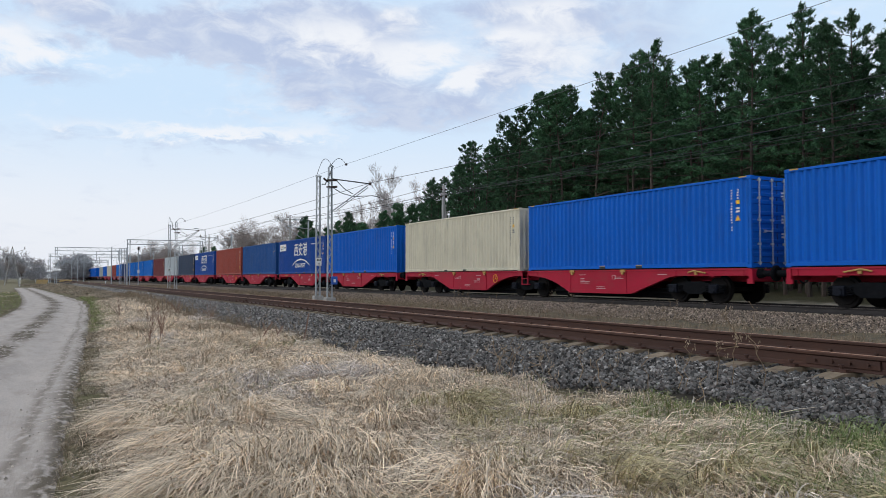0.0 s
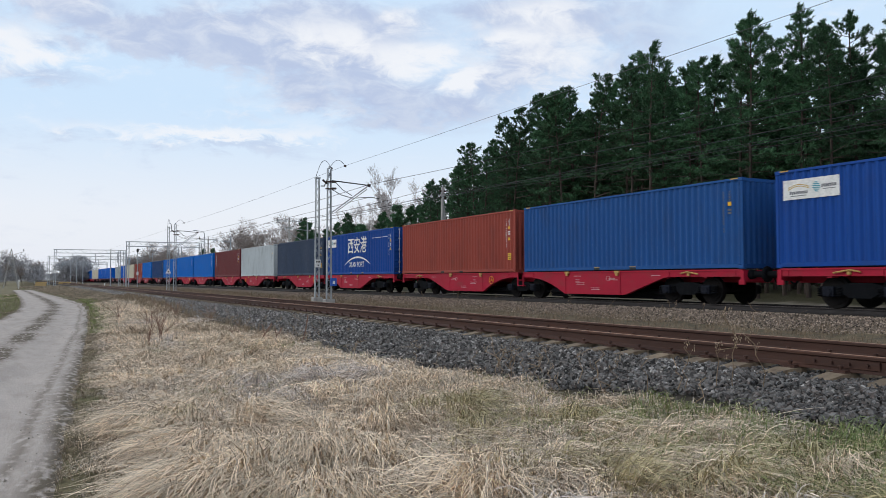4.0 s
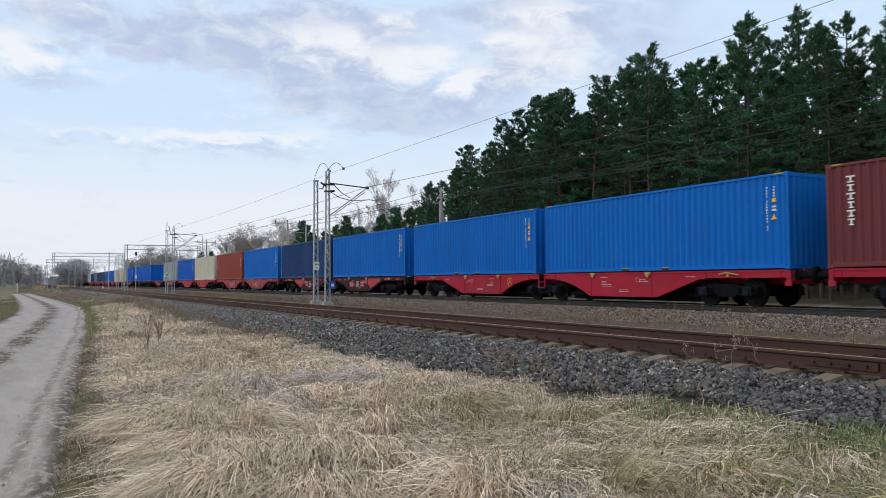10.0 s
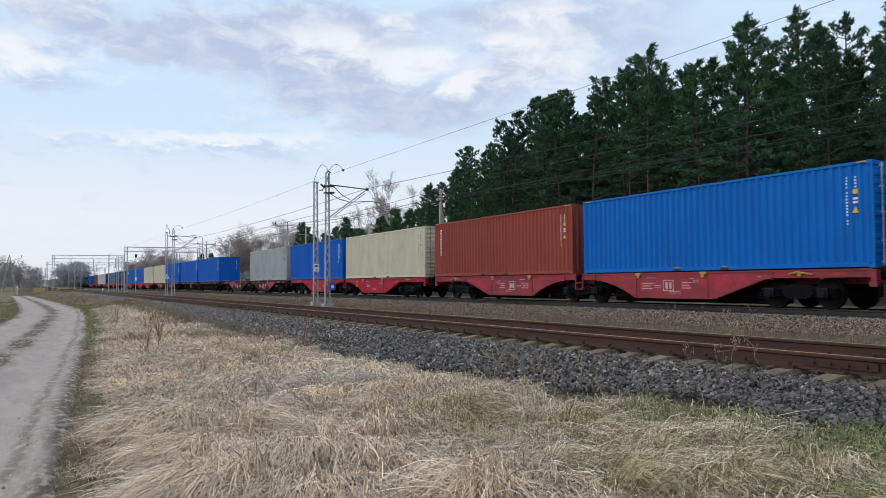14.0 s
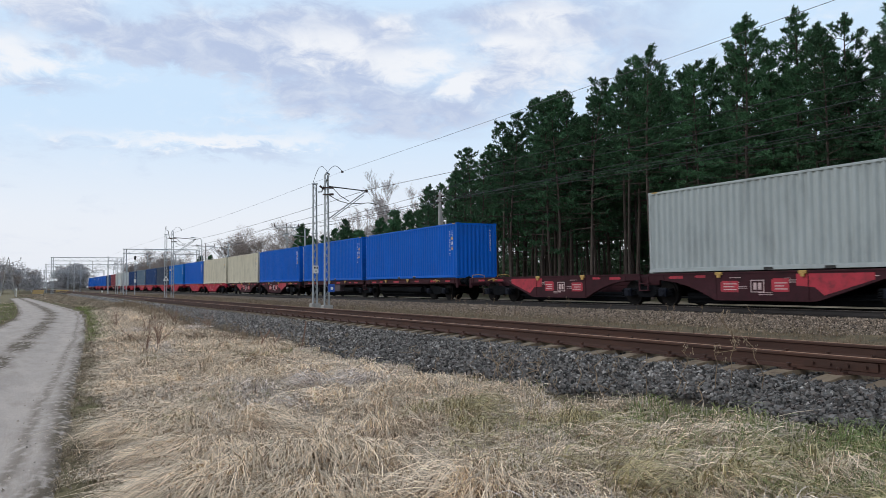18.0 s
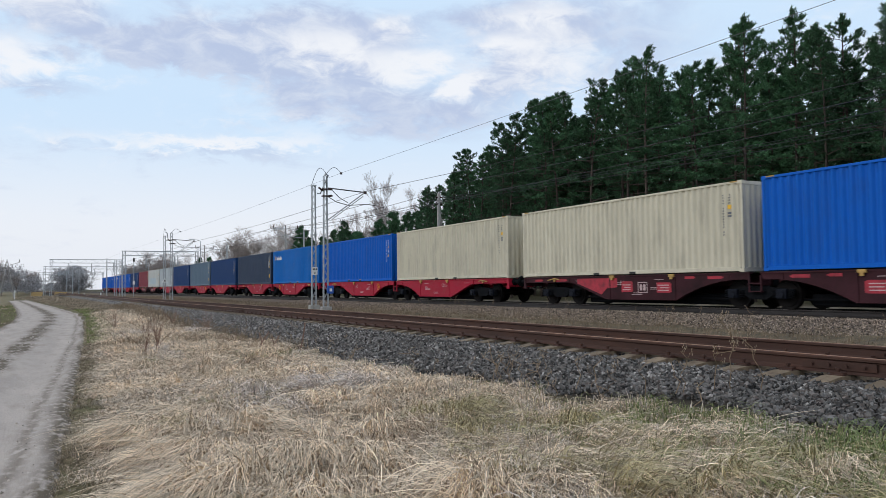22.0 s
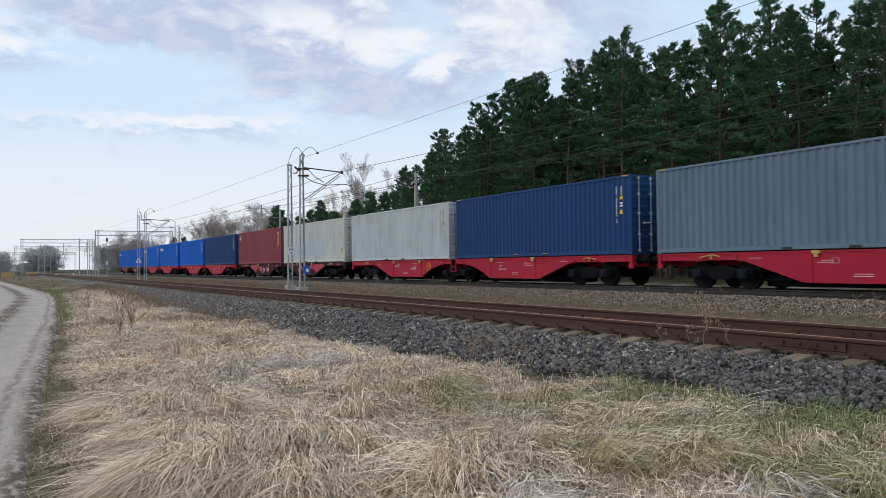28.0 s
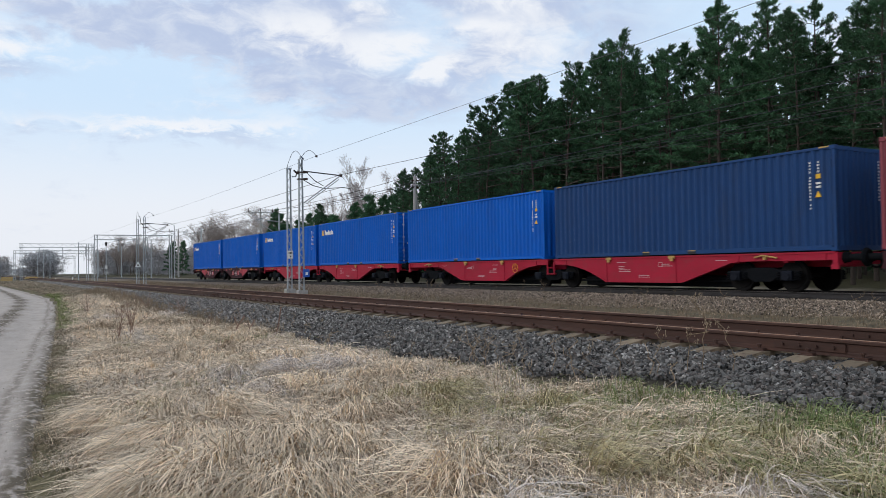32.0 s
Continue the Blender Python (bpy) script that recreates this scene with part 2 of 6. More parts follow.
def ground_z(x, y):
    """Height of the ground."""
    x, y = np.asarray(x, float), np.asarray(y, float)
    xs = [-4000, -12, -3.6, -0.2, 0.6, 3.0, 4.6, 5.2, 6.75, 9.9, 11.2, 12.2, 17.6, 19.35, 22.7, 24.0, 27.0, 31.0, 60, 4000]
    zs = [0.0, 0.05, 0.02, 0.0, 0.05, 0.12, 0.18, 0.22, 0.53, 0.535, 0.36, 0.33, 0.25, 0.54, 0.54, 0.40, 0.45, 0.75, 0.8, 0.3]
    shift = np.where(x > 4.5, 0.0, road_edge(y)) * np.clip((4.5 - x) / 4.0, 0, 1)
    z = np.interp(x - shift, xs, zs)
    rough_ = np.clip((5.4 - x) / 0.7, 0, 1) + np.clip((x - 10.6) / 0.8, 0, 1) * np.clip((17.8 - x) / 0.8, 0, 1) + np.clip((x - 23.2) / 0.8, 0, 1)
    e = road_edge(y)
    w = np.interp(y, ROAD_Y, ROAD_W)
    across = np.clip(np.minimum(e - x, x - e + w) / 0.35, 0, 1) * (y < 140)
    z = z - 0.10 * across                       # the bed of the dirt road
    return z + (1 - across) * rough_ * (0.085 * wav(x, y, 0.9) + 0.05 * wav(x, y, 2.7, 1.3)) * np.clip((x - shift) * 0.8 - 0.1, 0.12, 1)


def axis_steps(stops):
    out = []
    for a, b, s in stops:
        out.extend(np.arange(a, b, s))
    return np.array(out + [stops[-1][1]])


def make_ground():
    gx = axis_steps([(-4000, -400, 600), (-400, -60, 40), (-60, -8, 4), (-8, 6, 0.2), (6, 24, 0.35), (24, 60, 3), (60, 400, 34), (400, 4000, 600)])
    gy = axis_steps([(-1000, -100, 180), (-100, -8, 8), (-8, 40, 0.35), (40, 120, 1.5), (120, 400, 12), (400, 4600, 400)])
    X, Y = np.meshgrid(gx, gy)
    Z = ground_z(X, Y)
    n, m = len(gx), len(gy)
    idx = np.arange(n * m).reshape(m, n)
    quads = np.stack([idx[:-1, :-1], idx[:-1, 1:], idx[1:, 1:], idx[1:, :-1]], -1).reshape(-1, 4)
    me = stuff_mesh("ground", np.stack([X, Y, Z], -1).reshape(-1, 3), quads.ravel(), np.full(len(quads), 4))
    me.shade_smooth()
    g = new("ground", me)
    me.materials.append(ground_material())
    tagged(g, "dry grassy ground beside two railway tracks", "ground", kind="structure")


def ground_material():
    m = bpy.data.materials.new("ground")
    m.use_nodes = True
    nt = m.node_tree
    nd, ln = nt.nodes, nt.links
    p = nd["Principled BSDF"]
    tc = nd.new("ShaderNodeTexCoord")
    sep = nd.new("ShaderNodeSeparateXYZ")
    ln.new(tc.outputs["Object"], sep.inputs[0])

    def tex(s, d, r=0.6):
        n = nd.new("ShaderNodeTexNoise")
        n.inputs["Scale"].default_value, n.inputs["Detail"].default_value, n.inputs["Roughness"].default_value = s, d, r
        ln.new(tc.outputs["Object"], n.inputs["Vector"])
        return n.outputs[0]

    def mix(fac, a, b):
        n = nd.new("ShaderNodeMix")
        n.data_type = "RGBA"
        ln.new(fac, n.inputs[0])
        for sock, v in ((n.inputs[6], a), (n.inputs[7], b)):
            if isinstance(v, tuple):
                sock.default_value = (*v, 1)
            else:
                ln.new(v, sock)
        return n.outputs[2]

    def rng(src, a, b):
        n = nd.new("ShaderNodeMapRange")
        n.inputs["From Min"].default_value, n.inputs["From Max"].default_value = a, b
        ln.new(src, n.inputs[0])
        return n.outputs[0]

    def op(kind, a, b):
        n = nd.new("ShaderNodeMath")
        n.operation = kind
        for i, v in enumerate((a, b)):
            if isinstance(v, (int, float)):
                n.inputs[i].default_value = v
            else:
                ln.new(v, n.inputs[i])
        return n.outputs[0]

    wob = op("MULTIPLY", op("SUBTRACT", tex(0.8, 4), 0.5), 1.6)
    xx = op("ADD", sep.outputs[0], wob)
    # earth under the blades kept dark: shade between them is in its colour
    grass = mix(rng(tex(0.5, 6), 0.35, 0.65), (0.20, 0.155, 0.092), (0.14, 0.112, 0.068))
    grass = mix(rng(tex(11, 4), 0.40, 0.65), grass, (0.06, 0.047, 0.03))
    grass = mix(op("MULTIPLY", rng(tex(0.13, 4), 0.46, 0.62), 0.25), grass, (0.13, 0.17, 0.05))
    green = mix(rng(tex(0.8, 5), 0.4, 0.62), (0.15, 0.19, 0.06), (0.28, 0.24, 0.13))
    green = mix(rng(sep.outputs[1], 40, 75), green, mix(rng(tex(0.5, 5), 0.4, 0.6), (0.24, 0.195, 0.125), (0.15, 0.14, 0.08)))
    col = mix(rng(xx, -1.8, -1.2), green, grass)
    # soil below the ballast painted darker, as shade in the gaps between stones
    soil = mix(rng(tex(6, 5), 0.4, 0.6), (0.024, 0.021, 0.018), (0.05, 0.042, 0.034))
    col = mix(rng(xx, 5.3, 5.9), col, soil)
    col = mix(rng(xx, 10.4, 11.6), col, mix(rng(tex(3, 5), 0.4, 0.65), (0.17, 0.135, 0.085), (0.10, 0.085, 0.06)))
    col = mix(rng(xx, 17.4, 18.6), col, (0.17, 0.135, 0.105))
    # strip beneath the train coloured near black to deepen its shade
    col = mix(rng(sep.outputs[0], 19.5, 19.8), col, (0.045, 0.04, 0.036))
    col = mix(rng(xx, 24.2, 25.0), col, mix(rng(tex(1.2, 5), 0.4, 0.65), (0.38, 0.32, 0.25), (0.24, 0.20, 0.15)))
    col = mix(rng(xx, 27.5, 29.0), col, (0.06, 0.055, 0.03))
    ln.new(col, p.inputs["Base Color"])
    p.inputs["Roughness"].default_value = 0.95
    p.inputs["Specular IOR Level"].default_value = 0.15
    b = nd.new("ShaderNodeBump")
    b.inputs["Strength"].default_value, b.inputs["Distance"].default_value = 0.6, 0.05
    ln.new(tex(18, 6), b.inputs["Height"])
    ln.new(b.outputs[0], p.inputs["Normal"])
    return m


def road_material():
    m = mat("packed_dirt", (0.43, 0.375, 0.335), 0.9, vary=0.12, scale=1.3, fine=22, bump=0.6, depth=0.03, dirt=(0.30, 0.25, 0.215), dirt_amount=0.55, stretch=(1.5, 0.42, 1), spec=0.2)
    nd, ln = m.node_tree.nodes, m.node_tree.links
    p = nd["Principled BSDF"]
    worn = p.inputs["Base Color"].links[0].from_socket
    at = nd.new("ShaderNodeAttribute")
    at.attribute_name = "loose"
    n = nd.new("ShaderNodeMix")
    n.data_type = "RGBA"
    tx = nd.new("ShaderNodeTexNoise")
    tx.inputs["Scale"].default_value, tx.inputs["Detail"].default_value = 7.0, 9
    tc = nd.new("ShaderNodeTexCoord")
    mp = nd.new("ShaderNodeMapping")
    mp.inputs["Scale"].default_value = (1.5, 0.7, 1)
    ln.new(tc.outputs["Object"], mp.inputs[0])
    ln.new(mp.outputs[0], tx.inputs["Vector"])
    mu = nd.new("ShaderNodeMath")
    mu.operation = "MULTIPLY"
    ln.new(at.outputs["Fac"], mu.inputs[0])
    mr = nd.new("ShaderNodeMapRange")
    mr.inputs["From Min"].default_value, mr.inputs["From Max"].default_value = 0.36, 0.52
    ln.new(tx.outputs[0], mr.inputs[0])
    ln.new(mr.outputs[0], mu.inputs[1])
    mu.use_clamp = True
    ln.new(mu.outputs[0], n.inputs[0])
    ln.new(worn, n.inputs[6])
    n.inputs[7].default_value = (0.125, 0.10, 0.072, 1)
    ln.new(n.outputs[2], p.inputs["Base Color"])
    return m


def make_road():
    """Two smooth wheel ruts, with loose brown soil between them and along the edges."""
    ys = axis_steps([(-60, 0, 6), (0, 60, 0.3), (60, 138, 2)])
    us = np.linspace(-0.10, 1.10, 70)
    U, Y = np.meshgrid(us, ys)
    width = np.interp(Y, ROAD_Y, ROAD_W)
    X = road_edge(Y) - width * (1 - U)
    rut = -0.045 * np.exp(-((U - 0.22) / 0.15) ** 2) - 0.05 * np.exp(-((U - 0.78) / 0.13) ** 2)
    edge = -0.14 * np.clip((U - 0.97) / 0.1, 0, 1) - 0.14 * np.clip((0.03 - U) / 0.1, 0, 1)
    Z = 0.045 + rut + edge + 0.006 * wav(X, Y, 7.0) + 0.012 * wav(X, Y, 1.7, 2.0)
    n, m = len(us), len(ys)
    idx = np.arange(n * m).reshape(m, n)
    quads = np.stack([idx[:-1, :-1], idx[:-1, 1:], idx[1:, 1:], idx[1:, :-1]], -1).reshape(-1, 4)
    me = stuff_mesh("dirt_road", np.stack([X, Y, Z], -1).reshape(-1, 3), quads.ravel(), np.full(len(quads), 4))
    me.shade_smooth()
    wob = 0.05 * wav(X, Y, 0.8, 1.0)
    loose = 2.0 * np.exp(-((U - 0.5 + wob) / 0.08) ** 2) * np.clip(0.75 + 0.6 * wav(X * 0.4, Y, 1.1, 3.0), 0.1, 1.2) + 0.65 * np.exp(-((U - 0.88 + 0.3 * wob) / 0.022) ** 2) + np.clip((U - 0.91 + 0.8 * wob) / 0.06, 0, 1.6) + np.clip((0.10 - U - wob) / 0.08, 0, 1.2)
    me.attributes.new("loose", "FLOAT", "POINT").data.foreach_set("value", np.clip(loose, 0, 1.4).astype(np.float32).ravel())
    me.materials.append(road_material())
    tagged(new("road", me), "pale grey rutted dirt track through dry grass", "road", kind="structure")


make_ground()
make_road()

# ---- railway tracks ----
RAIL = [(-0.075, 0), (0.075, 0), (0.075, 0.012), (0.02, 0.03), (0.009, 0.045), (0.009, 0.125), (0.034, 0.137), (0.036, 0.16), (0.028, 0.172),
        (-0.028, 0.172), (-0.036, 0.16), (-0.034, 0.137), (-0.009, 0.125), (-0.009, 0.045), (-0.02, 0.03), (-0.075, 0.012)]
rust = mat("rusty_rail_steel", (0.060, 0.028, 0.020), 0.75, 0.1, vary=0.25, scale=1.2, fine=25, bump=0.3, dirt=(0.115, 0.045, 0.024), dirt_amount=0.6, stretch=(3, 0.3, 3))
dark_rail = mat("dark_rail_steel", (0.04, 0.036, 0.036), 0.6, 0.4, vary=0.2, scale=2, bump=0.1)
shine = mat("worn_rail_top", (0.36, 0.31, 0.28), 0.35, 0.8, vary=0.15, scale=1, fine=30, bump=0.05, stretch=(4, 0.2, 1))
# rust on the rail top, lightened to paint in the highlight along it
rust_highlight = mat("rusty_rail_highlight", (0.36, 0.20, 0.12), 0.6, 0.2, vary=0.2, scale=1, fine=30, bump=0.1, stretch=(4, 0.2, 1))
concrete = mat("sleeper_concrete", (0.175, 0.130, 0.085), 0.9, vary=0.3, scale=3.5, fine=30, bump=0.4, dirt=(0.075, 0.045, 0.03), dirt_amount=0.95, obj=0.2)
dark_concrete = mat("dark_sleeper", (0.045, 0.04, 0.036), 0.9, vary=0.2, scale=2.5, fine=30, bump=0.3, obj=0.15)


def sleeper_mesh():
    g = Geo()
    n = 9
    secs = []
    for i in range(n):
        u = -1.28 + 2.56 * i / (n - 1)
        top = 0.0 if abs(u) > 0.45 else -0.045
        if abs(u) > 1.2:
            top = -0.05
        w = 0.145 if abs(u) > 0.5 else 0.11
        secs.append([(u, -w, -0.21), (u, w, -0.21), (u, w * 0.72, top), (u, -w * 0.72, top)])
    vs = [p for s in secs for p in s]
    fs = [(0, 1, 2, 3), tuple(4 * (n - 1) + k for k in (3, 2, 1, 0))]
    for i in range(n - 1):
        for k in range(4):
            a, b = 4 * i + k, 4 * i + (k + 1) % 4
            fs.append((a, b, b + 4, a + 4))
    return recalc(g.add(vs, fs).mesh("sleeper"))


def make_track(name, cx, top, rail_mat, top_mat, sleeper_mat, label, y0, y1, clips):
    tr = thing(name, label, "railway track", kind="structure", at=pose(cx, 0, 0))
    for s in (-1, 1):
        rail = part("rail", Geo().sweep_y([(x + s * 0.7525, z + top - 0.172) for x, z in RAIL], -60, 900), rail_mat, tr)
        part("running_surface", Geo().box(s * 0.7525 - 0.026, s * 0.7525 + 0.026, -60, 900, top - 0.002, top + 0.002), top_mat, rail)
    sm = sleeper_mesh()
    zt = top - 0.182
    ys = list(np.arange(y0, y1, 0.6))
    rest = Geo()
    for i, y in enumerate(ys):
        if i < 290:
            part("sleeper", sm, sleeper_mat, tr, at=pose(random.uniform(-0.02, 0.02), y, zt, 0, 0, random.uniform(-0.8, 0.8)))
        else:
            rest.box(-1.28, 1.28, y - 0.12, y + 0.12, zt - 0.2, zt)
    if rest.v:
        tagged(part("sleepers", rest, sleeper_mat, tr), kind="stuff")
    if clips:
        g = Geo()
        for k in (-1, 1):
            g.box(k * 0.10 - 0.035, k * 0.10 + 0.035, -0.07, 0.07, 0, 0.03)
            g.tube((k * 0.105, 0, 0.0), (k * 0.105, 0, 0.075), 0.018, 6)
            g.tube((k * 0.105, 0, 0.055), (k * 0.105, 0, 0.075), 0.03, 6)
        g.box(-0.16, 0.16, -0.085, 0.085, -0.012, 0.010)
        cm = recalc(g.mesh("rail_clip"))
        for y in ys[:110]:
            for s in (-1, 1):
                part("rail_clip", cm, rail_mat, tr, at=pose(s * 0.7525, y, zt))
        for s, y in ((-1, 5.25), (1, 5.4), (-1, 30.7), (1, 30.8)):
            f = Geo()
            for k in (-1, 1):
                f.plate_x([(y - 0.42, zt + 0.045), (y + 0.42, zt + 0.045), (y + 0.42, zt + 0.13), (y - 0.42, zt + 0.13)], s * 0.7525 + k * 0.012, s * 0.7525 + k * 0.034)
            fp = part("fishplate", f, rail_mat, tr, "bolted rusty joint plate on the rail")
            b = Geo()
            for q in (-0.3, -0.1, 0.1, 0.3):
                b.tube((s * 0.7525 - 0.06, y + q, zt + 0.09), (s * 0.7525 + 0.06, y + q, zt + 0.09), 0.018, 6)
            part("bolts", b, rail_mat, fp)
    return tr


make_track("siding_track", TRACK_X, TRACK_Z, rust, rust_highlight, concrete, "rusty railway track on pale concrete sleepers in grey ballast", -8, 240, True)
make_track("main_track", TRAIN_X, TRAIN_Z, dark_rail, shine, dark_concrete, "dark main railway track under the container train", -20, 240, False)


def stones(name, count, place, size, material, label, seed, block=False):
    """Broken stones: jittered blocks at random turns; place(rng, n) gives x, y, z."""
    r = np.random.default_rng(seed)
    corner = np.array([(1, 0, -0.7), (-0.55, 0.85, -0.7), (-0.55, -0.85, -0.7), (1, 0, 0.7), (-0.55, 0.85, 0.7), (-0.55, -0.85, 0.7)], float)
    faces = np.array([(0, 2, 1), (3, 4, 5), (0, 1, 4), (0, 4, 3), (1, 2, 5), (1, 5, 4), (2, 0, 3), (2, 3, 5)])
    if block:
        corner = np.array([(x, y, z) for z in (-0.75, 0.75) for y in (-0.85, 0.85) for x in (-1, 1)], float) * 0.82
        faces = np.array([(0, 2, 3), (0, 3, 1), (4, 5, 7), (4, 7, 6), (0, 1, 5), (0, 5, 4), (2, 6, 7), (2, 7, 3), (0, 4, 6), (0, 6, 2), (1, 3, 7), (1, 7, 5)])
    k, m = len(corner), len(faces)
    xyz, s = place(r, count), r.uniform(size[0], size[1], count)
    pts = corner[None] * r.uniform(0.75, 1.15, (count, k, 1)) * r.uniform(0.55, 1.1, (count, 1, 3)) + r.normal(size=(count, k, 3)) * 0.13
    q = r.normal(size=(count, 4))
    q /= np.linalg.norm(q, axis=1, keepdims=True)
    w, a, b, c = q.T
    rot = np.stack([1 - 2 * (b * b + c * c), 2 * (a * b - c * w), 2 * (a * c + b * w), 2 * (a * b + c * w), 1 - 2 * (a * a + c * c), 2 * (b * c - a * w),
                    2 * (a * c - b * w), 2 * (b * c + a * w), 1 - 2 * (a * a + b * b)], -1).reshape(-1, 3, 3)
    pts = np.einsum("nij,nkj->nki", rot, pts) * s[:, None, None] + xyz[:, None]
    fl = (faces[None] + k * np.arange(count)[:, None, None]).reshape(-1)
    me = stuff_mesh(name, pts.reshape(-1, 3), fl, np.full(count * m, 3))
    me.materials.append(material)
    return tagged(new(name, me), label, "ballast", kind="stuff")


FOOT_Y = [0, 4, 4.5, 5.1, 6.0, 6.8, 7.5, 8.4, 9.5, 11, 13, 16, 19.3, 24, 30, 38, 50, 110]
FOOT_X = [6.1, 6.15, 6.0, 5.95, 6.2, 5.95, 5.65, 5.7, 5.65, 5.45, 5.27, 5.45, 5.4, 5.35, 5.35, 5.9, 6.35, 6.45]      # where the grass ends and the ballast begins


def near_ballast(r, n):
    y = 13.0 + 33 * r.random(n) ** 1.4 if n < 48000 else 2.2 + 11.3 * r.random(n) ** 1.1
    foot = np.interp(y, FOOT_Y, FOOT_X) - 0.12 + 0.12 * np.sin(y * 2.1) * np.sin(y * 0.9)
    x = np.where(r.random(n) < 0.74, foot + (7.4 - foot) * r.random(n), r.uniform(7.4, 9.9, n))
    z = ground_z(x, y) + r.uniform(-0.03, 0.05, n)
    return np.stack([x, y, z], -1)


def far_ballast(r, n):
    y = 6.0 + 54 * r.random(n)
    x = r.uniform(17.4, 19.9, n)
    return np.stack([x, y, ground_z(x, y) + r.uniform(0, 0.03, n)], -1)


grey_stone = mat("grey_ballast_stone", (0.100, 0.095, 0.090), 0.82, vary=0.2, scale=7, fine=60, bump=0.25, island=0.95, dirt=(0.25, 0.19, 0.165), dirt_amount=0.7)
# paler stones: dust, and the light on stone tops put into the colour
dusty_lit_stone = mat("dusty_lit_ballast_stone", (0.25, 0.235, 0.22), 0.9, vary=0.2, scale=9, fine=60, bump=0.25, island=0.9, dirt=(0.22, 0.15, 0.12), dirt_amount=0.4)
brown_stone = mat("brown_ballast_stone", (0.29, 0.23, 0.18), 0.9, vary=0.2, scale=5, fine=60, bump=0.2, island=0.85, dirt=(0.12, 0.08, 0.06), dirt_amount=0.4)
stones("ballast_bed", 50000, near_ballast, (0.018, 0.036), grey_stone, "grey broken stone ballast along the rusty track", 5, True)
stones("ballast_bed", 44000, near_ballast, (0.021, 0.041), grey_stone, "grey broken stone ballast along the rusty track", 4)
stones("ballast_shoulder", 30000, far_ballast, (0.017, 0.036), brown_stone, "brownish broken stone ballast below the main track", 6)


def distant_ballast(r, n):
    y = 44 + 100 * r.random(n) ** 1.3
    x = 6.2 + 1.0 * r.random(n)
    return np.stack([x, y, ground_z(x, y) + r.uniform(0, 0.04, n)], -1)


stones("ballast_bed", 9000, distant_ballast, (0.04, 0.07), dusty_lit_stone, "grey broken stone ballast along the rusty track, further off", 8)


def dusty_lit_ballast(r, n):
    y = 4 + 42 * r.random(n) ** 0.7
    foot = np.interp(y, FOOT_Y, FOOT_X)
    x = foot + (7.3 - foot) * r.random(n)
    return np.stack([x, y, ground_z(x, y) + r.uniform(0.015, 0.05, n)], -1)


stones("ballast_bed", 24000, dusty_lit_ballast, (0.018, 0.036), dusty_lit_stone, "pale stones among the grey ballast, dusty and coloured as if lit", 9)

# ---- the container train ----
CACHE = {}


def shared(key, fill):
    """A mesh that alike parts share, made once."""
    if key not in CACHE:
        g = Geo()
        fill(g)
        CACHE[key] = recalc(g.mesh(key))
    return CACHE[key]


CL, CW, CH = 12.192, 2.438, 2.896


def zigzag(a, b, pitch, depth):
    """Points (along, inset) of trapezoid corrugation from a to b."""
    n = round((b - a) / pitch)
    p = (b - a) / n
    pts = [(a, 0.0)]
    for i in range(n):
        o = a + i * p
        pts += [(o + 0.13 * p, 0.0), (o + 0.38 * p, depth), (o + 0.63 * p, depth), (o + 0.88 * p, 0.0)]
    return pts + [(b, 0.0)]


def side_geo(g):
    pts = zigzag(-CL / 2 + 0.12, CL / 2 - 0.12, 0.278, 0.054)
    n = len(pts)
    g.add([(-1.207 + d, y, z) for y, d in pts for z in (0.155, 2.815)], [(2 * i, 2 * i + 2, 2 * i + 3, 2 * i + 1) for i in range(n - 1)])


def end_geo(g):
    pts = zigzag(-CW / 2 + 0.1, CW / 2 - 0.1, 0.25, 0.045)
    n = len(pts)
    g.add([(x, -CL / 2 + 0.015 + d, z) for x, d in pts for z in (0.12, 2.80)], [(2 * i, 2 * i + 2, 2 * i + 3, 2 * i + 1) for i in range(n - 1)])


def roof_geo(g):
    pts = zigzag(-CL / 2 + 0.1, CL / 2 - 0.1, 0.35, 0.02)
    n = len(pts)
    g.add([(x, y, 2.875 - d) for y, d in pts for x in (-1.16, 1.16)], [(2 * i, 2 * i + 2, 2 * i + 3, 2 * i + 1) for i in range(n - 1)])


def casting_geo(g):
    g.box(-0.081, 0.081, -0.089, 0.089, -0.059, 0.059, 0.012)


def post_geo(g):
    g.sweep_y([(-0.04, -0.05), (0.05, -0.05), (0.05, 0.03), (-0.02, 0.05), (-0.04, 0.03)], -1.33, 1.33)


def door_geo(g):
    # one leaf: a pressed sheet with three fields of ribs
    prof = [(0.035, 0.15), (0.035, 2.78), (0.0, 2.78)]
    for z0, z1 in ((1.95, 2.65), (1.05, 1.85), (0.30, 0.95)):
        for k in (2, 1, 0):
            zz = z0 + (z1 - z0) * (k + 0.5) / 3
            prof += [(0.0, zz + 0.075), (-0.024, zz + 0.045), (-0.024, zz - 0.045), (0.0, zz - 0.075)]
    prof.append((0.0, 0.15))
    n = len(prof)
    g.add([(x, y, z) for x in (-0.57, 0.57) for y, z in prof],
          [tuple(range(n)), tuple(range(2 * n - 1, n - 1, -1))] + [(i, i + n, (i + 1) % n + n, (i + 1) % n) for i in range(n)])


def rod_geo(g):
    g.tube((0, -0.055, 0.08), (0, -0.055, 2.84), 0.019, 8)
    for z in (0.16, 0.75, 1.5, 2.2, 2.76):
        g.box(-0.045, 0.045, -0.075, 0.0, z - 0.035, z + 0.035)


